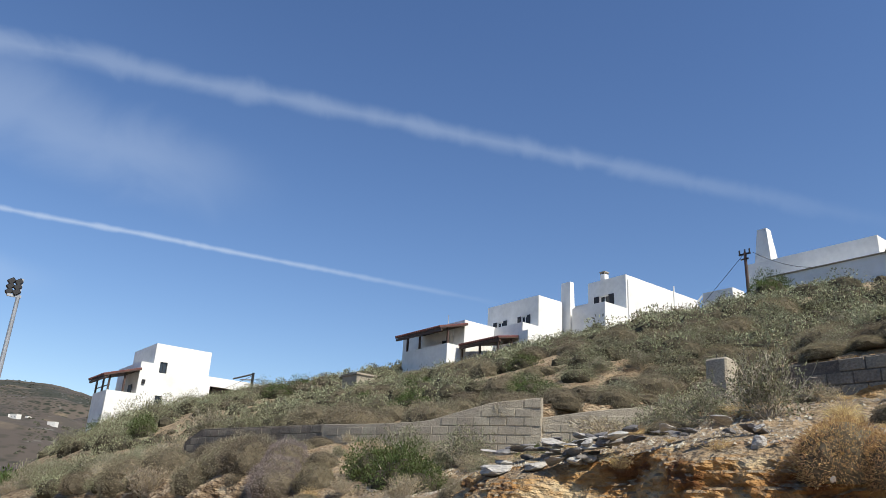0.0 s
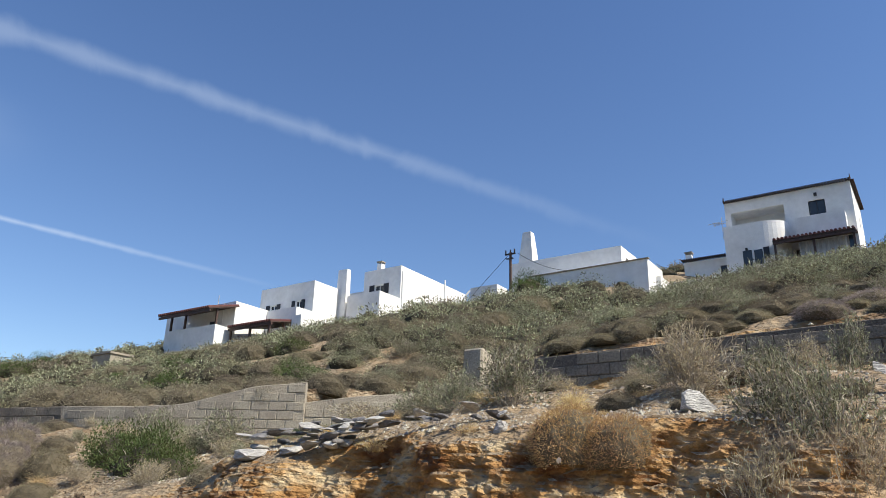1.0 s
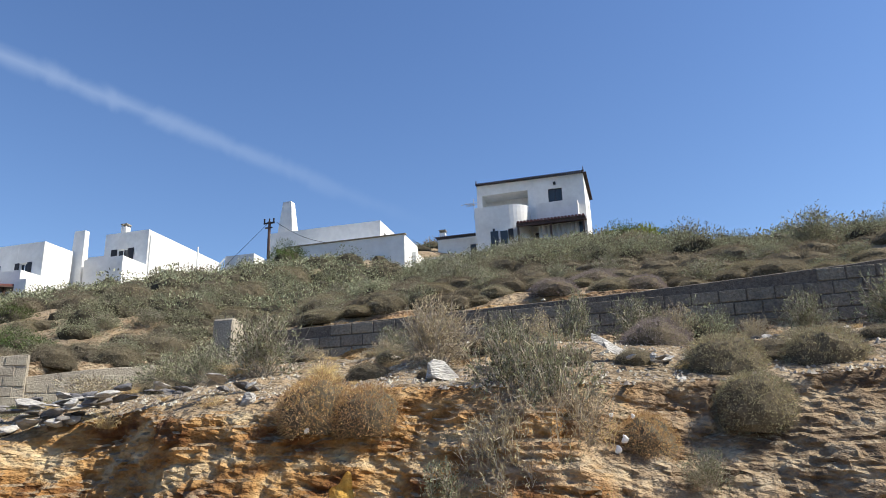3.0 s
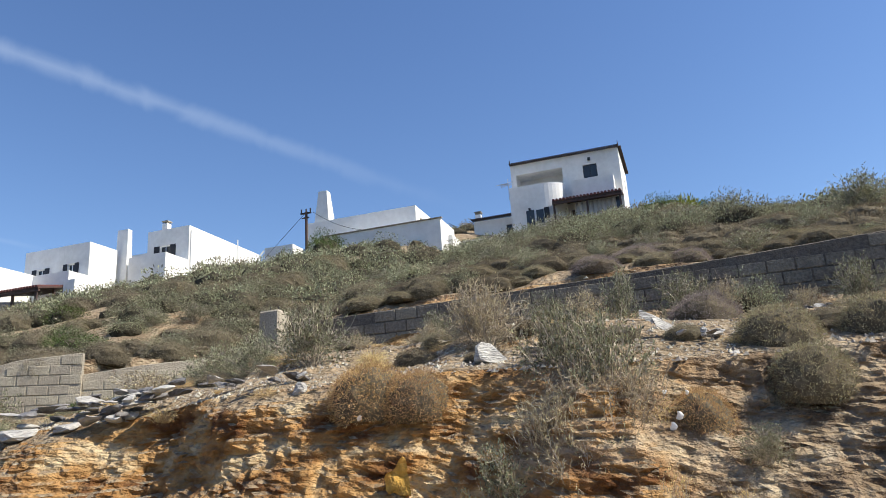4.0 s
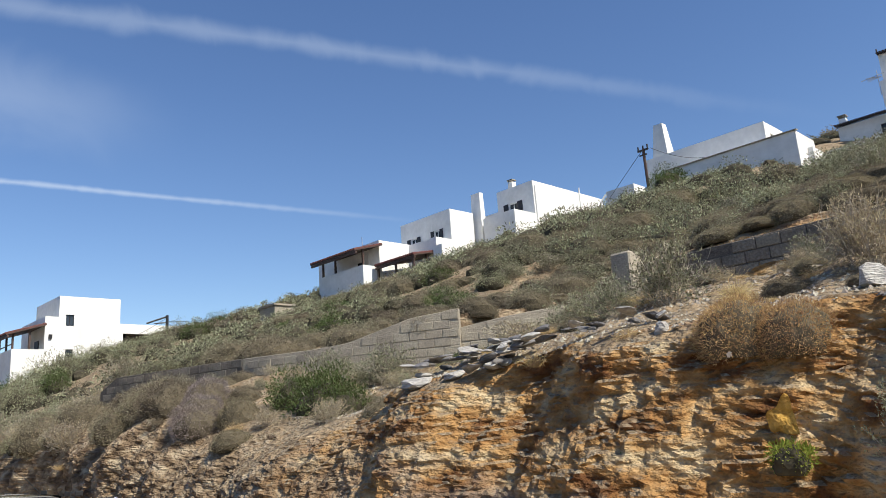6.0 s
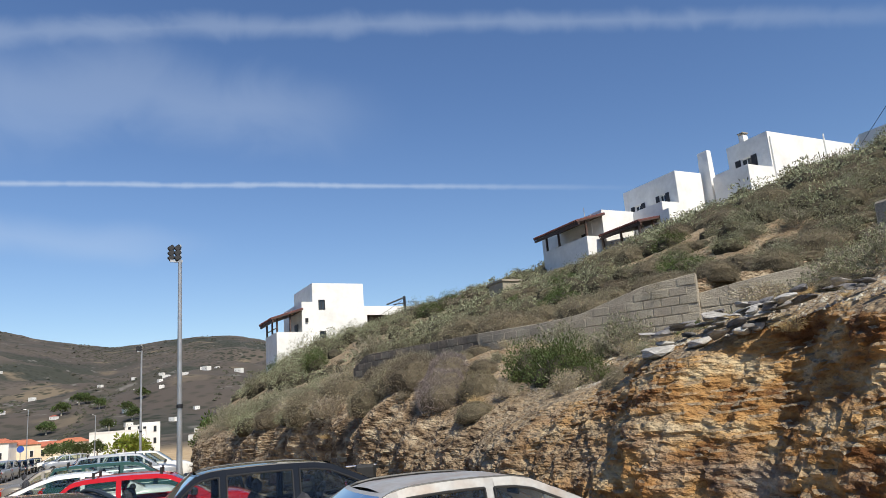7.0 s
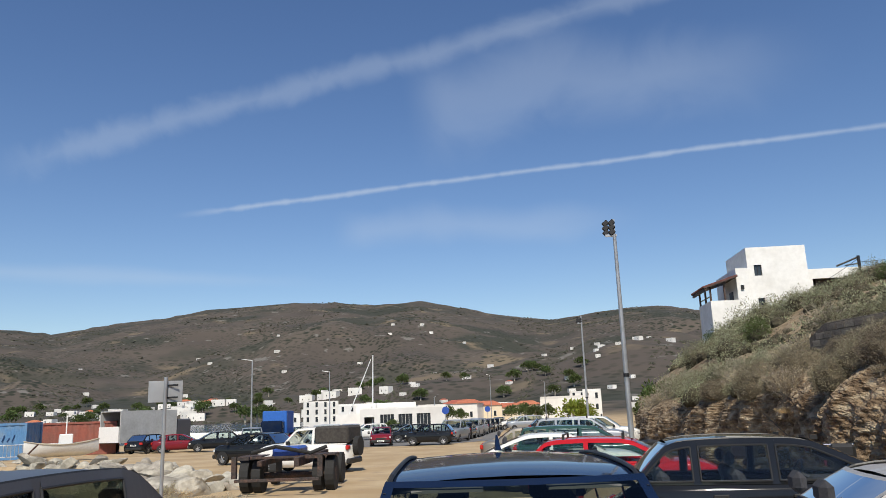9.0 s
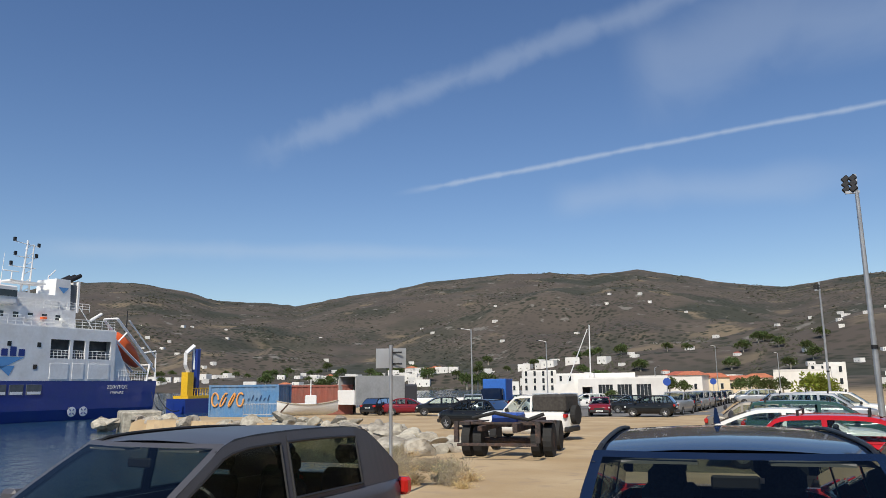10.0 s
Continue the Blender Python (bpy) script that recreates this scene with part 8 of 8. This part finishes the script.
part("aft_rail", rods(*[((1.0 + 0.4 * k, -0.15, 4.4), (1.0 + 0.4 * k, -0.15, 5.6), 0.03) for k in range(13)], ((1.0, -0.15, 5.6), (5.8, -0.15, 5.6), 0.035), ((1.0, -0.15, 5.0), (5.8, -0.15, 5.0), 0.03), seg=5), SHIP_WHITE, ferry)
# dark block added in place of the shade under the stern
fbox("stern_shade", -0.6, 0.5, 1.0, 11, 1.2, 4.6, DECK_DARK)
part("signal_mast", rods(((3.1, -2, 11), (3.1, -2, 13.2), 0.08, 0.05)), IRON, ferry)
# stern ramp tower
tower = thing("ramp_tower", (-72.0, 85.2, SEA), "yellow and white ramp tower behind the ferry", "ramp tower", rz=-95)
part("pillar", boxes((-0.2, 0.9, -1.0, 0.2, 2.2, 5.6)), YELLOW, tower, "yellow painted post")
part("arch", rods(((0.3, -0.4, 5.6), (0.9, -0.4, 6.6), 0.32), ((0.9, -0.4, 6.6), (0.9, -0.4, 8.2), 0.32), ((0.9, -0.4, 8.2), (-0.6, -0.4, 9.3), 0.32), ((-0.6, -0.4, 9.3), (-0.7, -0.4, 6.0), 0.2), seg=4), SHIP_WHITE, tower)
part("fin", boxes((-1.5, -0.75, -0.9, 0.1, 2.4, 8.9), bevel=0.1), HULL_BLUE, tower)
part("platform", boxes((-5.5, 0.9, -2.4, 0.4, 2.0, 2.4)), YELLOW, tower)
part("rail", rods(*[((-5.4 + 0.5 * k, 0.35, 2.4), (-5.4 + 0.5 * k, 0.35, 3.4), 0.04) for k in range(12)], ((-5.4, 0.35, 3.4), (0.4, 0.35, 3.4), 0.05), seg=5), YELLOW, tower)
part("base", boxes((-6.5, 1.5, -3.0, 0.5, -1, 2.0)), HULL_BLUE, tower)
cable("mooring_rope", (-69.9, 75.4, 1.5), (-46.5, 51.5, 0.1), 0.6, "pale mooring rope from the ferry to the pier", 0.05)
cable("mooring_rope", (-70.0, 76.5, 1.5), (-46.0, 53.0, 0.0), 0.8, "pale mooring rope from the ferry to the pier", 0.05)


# ---- town round the bay ----
TOWN_WHITE = material("town_white", (0.74, 0.72, 0.68), 0.85, grain=0.06, scale=1, stain=(0.6, 0.56, 0.5), stain_scale=0.1, per_object=0.08)
TOWN_CREAM = material("town_cream", (0.62, 0.52, 0.38), 0.85, grain=0.06, scale=1, per_object=0.1)
TOWN_ROOF = material("town_red_roof", (0.42, 0.13, 0.07), 0.8, grain=0.2, scale=1, per_object=0.15)


def town_house(at, rz, w, d, h, storeys, cols, red=False, cream=False, label="white flat-roofed house in the harbour town"):
    t = thing("house", at, label, "house", "houses round the bay", rz=rz)
    part("wall", boxes((-w / 2, w / 2, -d / 2, d / 2, -1.5, h)), TOWN_CREAM if cream else TOWN_WHITE, t)
    if red:
        bm = bmesh.new()
        vs = [bm.verts.new(p) for p in ((-w / 2 - 0.3, -d / 2 - 0.3, h), (w / 2 + 0.3, -d / 2 - 0.3, h), (w / 2 + 0.3, d / 2 + 0.3, h), (-w / 2 - 0.3, d / 2 + 0.3, h), (-w / 4, 0, h + w * 0.16), (w / 4, 0, h + w * 0.16))]
        for f in ((0, 1, 5, 4), (1, 2, 5), (2, 3, 4, 5), (3, 0, 4), (3, 2, 1, 0)):
            bm.faces.new([vs[k] for k in f])
        part("roof", bm, TOWN_ROOF, t)
    else:
        part("roof", boxes((-w / 2, w / 2, -d / 2, -d / 2 + 0.25, h, h + 0.5), (-w / 2, w / 2, d / 2 - 0.25, d / 2, h, h + 0.5), (-w / 2, -w / 2 + 0.25, -d / 2, d / 2, h, h + 0.5), (w / 2 - 0.25, w / 2, -d / 2, d / 2, h, h + 0.5)), TOWN_WHITE, t)
    for s in range(storeys):
        for c in range(cols):
            x = -w / 2 + w * (c + 0.5) / cols
            z = h / storeys * s + 0.9
            wd = part("window", boxes((x - 0.4, x + 0.4, -d / 2 - 0.06, -d / 2 + 0.02, z - 0.05, z + 1.35)), TOWN_WHITE, t)
            part("pane", boxes((x - 0.3, x + 0.3, -d / 2 - 0.08, -d / 2 - 0.055, z, z + 1.25)), GLASS_DARK, wd)
    return t


def polar(az, r):
    return r * math.sin(radians(az)), r * math.cos(radians(az))


def at_polar(az, r, dz=0.0):
    x, y = polar(az, r)
    return (x, y, max(ground_height(x, y), -0.6) + dz)


# low white harbour building with tall glazed bays
x, y, z = at_polar(-8.6, 112)
t = thing("harbour_building", (x, y, z), "long low white harbour building with tall glazed bays", "building", rz=8)
part("wall", wall_face("y", -3.0, 0.3, -6.0, 6.2, 0, 3.1, [(-3.2 + 2.6 * k, -1.2 + 2.6 * k, 0.3, 2.3) for k in range(3)] + [(-5.4, -4.0, 0.5, 2.0)]), TOWN_WHITE, t)
part("wall", boxes((-6, 6.2, 2.7, 3.0, 0, 3.1), (-6, -5.7, -2.7, 2.7, 0, 3.1), (5.9, 6.2, -2.7, 2.7, 0, 3.1)), TOWN_WHITE, t)
part("roof", boxes((-6, 6.2, -3, 3, 3.1, 3.3)), TOWN_WHITE, t)
for k in range(3):
    gz = part("glazing", boxes((-3.2 + 2.6 * k, -1.2 + 2.6 * k, -2.85, -2.83, 0.3, 2.3)), GLASS_DARK, t)
    for m in range(4):
        part("mullion", boxes((-3.2 + 2.6 * k + 0.5 * m, -3.14 + 2.6 * k + 0.5 * m, -2.9, -2.86, 0.3, 2.3)), CURTAIN, gz)
part("annex", boxes((-9.5, -6.02, -2, 3, 0, 2.5), (-7, 2, 3.1, 6, 0, 4.0)), TOWN_WHITE, t)
town_house(at_polar(-14.6, 205), 15, 9, 8, 5.6, 3, 4, label="three-storey white hotel on the waterfront")
town_house(at_polar(-12.3, 200), 12, 7, 8, 4.6, 2, 3)
town_house(at_polar(-17.2, 215), 18, 8, 8, 2.8, 1, 3)
b = town_house(at_polar(3.6, 172, 0.6), -6, 10.5, 8, 3.7, 1, 0, label="large plain white building below the hill")
town_house(at_polar(5.6, 182, 0.8), -6, 4.2, 6, 5.0, 2, 2, label="stepped white apartment block")
town_house(at_polar(4.6, 190, 3.6), -6, 4.0, 5, 2.0, 1, 2)
for az, r, w, red in ((-3.6, 185, 6, 1), (-2.2, 190, 7, 1), (-0.6, 195, 7, 1), (0.8, 188, 6, 1), (-5.0, 200, 7, 0), (-6.4, 215, 8, 0), (-4.4, 230, 7, 1), (1.6, 220, 6, 0), (-1.3, 240, 8, 0), (-8.5, 225, 8, 0), (-10.2, 230, 8, 0)):
    town_house(at_polar(az, r), rng.uniform(-20, 20), w, 6, rng.uniform(2.8, 4.2), 1, 2, bool(red), rng.random() < 0.3, "red-roofed house in the harbour town" if red else "white flat-roofed house in the harbour town")
protos = [town_house(at_polar(-21 - 0.9 * k, 640), rng.uniform(-20, 20), rng.uniform(7, 12), 7, rng.uniform(2.8, 4.6), 1, 2, k == 2) for k in range(5)]
for k in range(60):
    az = rng.uniform(-46, -9)
    r = float(np.interp(az, (-44, -30, -20, -14, -8), (670, 630, 560, 480, 440))) + rng.uniform(5, 130)
    p = rng.choice(protos)
    copy_thing(p, pose(*at_polar(az, r), 0, 0, rng.uniform(-40, 40)))
for k in range(120):
    az, r = rng.uniform(-46, 12), 600 + 1000 * rng.random() ** 1.5
    if nz(az * 0.22, r * 0.003, 21) < -0.08:
        continue
    p = rng.choice(protos[:2] + protos[3:])
    copy_thing(p, pose(*at_polar(az, r), 0, 0, rng.uniform(-60, 60)) @ Matrix.Scale(rng.uniform(0.6, 0.85), 4))
for k in range(45):
    az, r = rng.uniform(-9, 10), rng.uniform(300, 900)
    copy_thing(rng.choice(protos), pose(*at_polar(az, r), 0, 0, rng.uniform(-60, 60)) @ Matrix.Scale(0.45, 4))

# trees of the town
def make_tree(seed, mat, label):
    lf, tw = leafy_sets(seed, 26, 42, 0.2, 0.11)
    t = thing("tree", (0, 0, 0), label, "tree", "trees round the bay")
    part("trunk", rods(((0, 0, -0.6), (0.04, 0.02, 0.35), 0.09, 0.06), ((0.04, 0.02, 0.35), (0.3, 0.1, 0.8), 0.05, 0.02), ((0.04, 0.02, 0.35), (-0.25, -0.1, 0.8), 0.05, 0.02), ((0.04, 0.02, 0.35), (0.0, 0.3, 0.9), 0.045, 0.02)), TWIG, t)
    c = mesh("crown", lf[0] + np.array([0, 0, 0.35]), lf[1], mat, t)
    return t


TREES = [make_tree(300, LEAF_GREEN, "dark green tree among the town houses"), make_tree(301, LEAF_GREEN, "dark green tree among the town houses"), make_tree(302, LEAF_BRIGHT, "yellow-green tree beside the lot")]
first = {0, 1, 2}


def plant_tree(k, at, s, h):
    m = Matrix.LocRotScale((at[0], at[1], at[2] + 0.5 * h), Euler((0, 0, rng.uniform(0, 6))), (s, s, h))
    if k in first:
        first.discard(k)
        TREES[k].matrix_basis = m
    else:
        keep = TREES[k].matrix_basis.copy()
        TREES[k].matrix_basis = Matrix.Identity(4)
        copy_thing(TREES[k], m)
        TREES[k].matrix_basis = keep


plant_tree(2, at_polar(4.1, 88), 2.0, 1.9)
plant_tree(2, at_polar(5.0, 92), 1.6, 1.5)
for az, r, s in ((0.6, 160, 2.2), (1.4, 150, 1.8), (-0.4, 170, 2.0), (-5.2, 170, 2.2), (-6.3, 165, 1.6), (-9.4, 104, 1.0), (-4.2, 168, 1.8), (2.3, 158, 2.0), (-18.3, 330, 4.5), (-20.0, 480, 6), (-23.0, 600, 7), (-27, 620, 7), (-31, 640, 6), (-35, 660, 7), (-19.2, 400, 5)):
    plant_tree(rng.randrange(2), at_polar(az, r), s, s * 0.9)
for k in range(70):
    az = rng.uniform(-44, 6)
    r = float(np.interp(az, (-44, -30, -20, -14, -8, 6), (680, 640, 570, 490, 440, 330))) + rng.uniform(5, 260)
    s = rng.uniform(3.5, 6.5) if r > 420 else rng.uniform(2, 3.2)
    plant_tree(rng.randrange(2), at_polar(az, r), s, s * 0.8)
for k in range(9):
    y = rng.uniform(44, 82)
    plant_tree(rng.randrange(2), (foot(y) + rng.uniform(0.5, 3.0), y, lot_z(y) + 0.8), rng.uniform(1.0, 1.7), rng.uniform(1.1, 1.8))
# scrub dots over the mountain
vs, fs = [], []
for k in range(30000):
    az, r = rng.uniform(-62, 16), 480 + 2300 * rng.random() ** 1.4
    if nz(az * 0.2, r * 0.003, 3) + 0.6 * nz(az * 0.9, r * 0.012, 5) < 0.10 or r < float(np.interp(az, (-44, -14, 10), (690, 480, 450))):
        continue
    x, y, z = at_polar(az, r)
    s = rng.uniform(0.8, 2.2) * (0.6 + r / 1800)
    b = len(vs)
    for q in range(5):
        a = math.tau * q / 5 + rng.random()
        vs.append((x + s * math.cos(a), y + s * math.sin(a), z - 0.5 + rng.uniform(0, 0.4) * s))
    vs.append((x, y, z + s * rng.uniform(0.5, 0.9)))
    fs += [(b + q, b + (q + 1) % 5, b + 5) for q in range(5)]
MAQUIS = material("dark_maquis", (0.062, 0.062, 0.045), 0.95, per_island=0.3, spec=0.1)
tagged(mesh("mountain_scrub", vs, fs, MAQUIS), "dark scrub and olive trees dotted over the mountain", "scrub", kind="stuff")
# thin high cloud
haze = trail_material("thin_cloud", 0.19, 0.004)
vapour_trail(8.0, 24.0, -8, 26, 0.22, 0.16, haze, "thin veil of high cloud")
vapour_trail(-2.0, 14.0, -14, 12, 0.09, 0.07, haze, "thin veil of high cloud")
vapour_trail(-30.0, 10.2, -52, -12, 0.05, 0.03, haze, "thin wisp of cloud above the mountain")
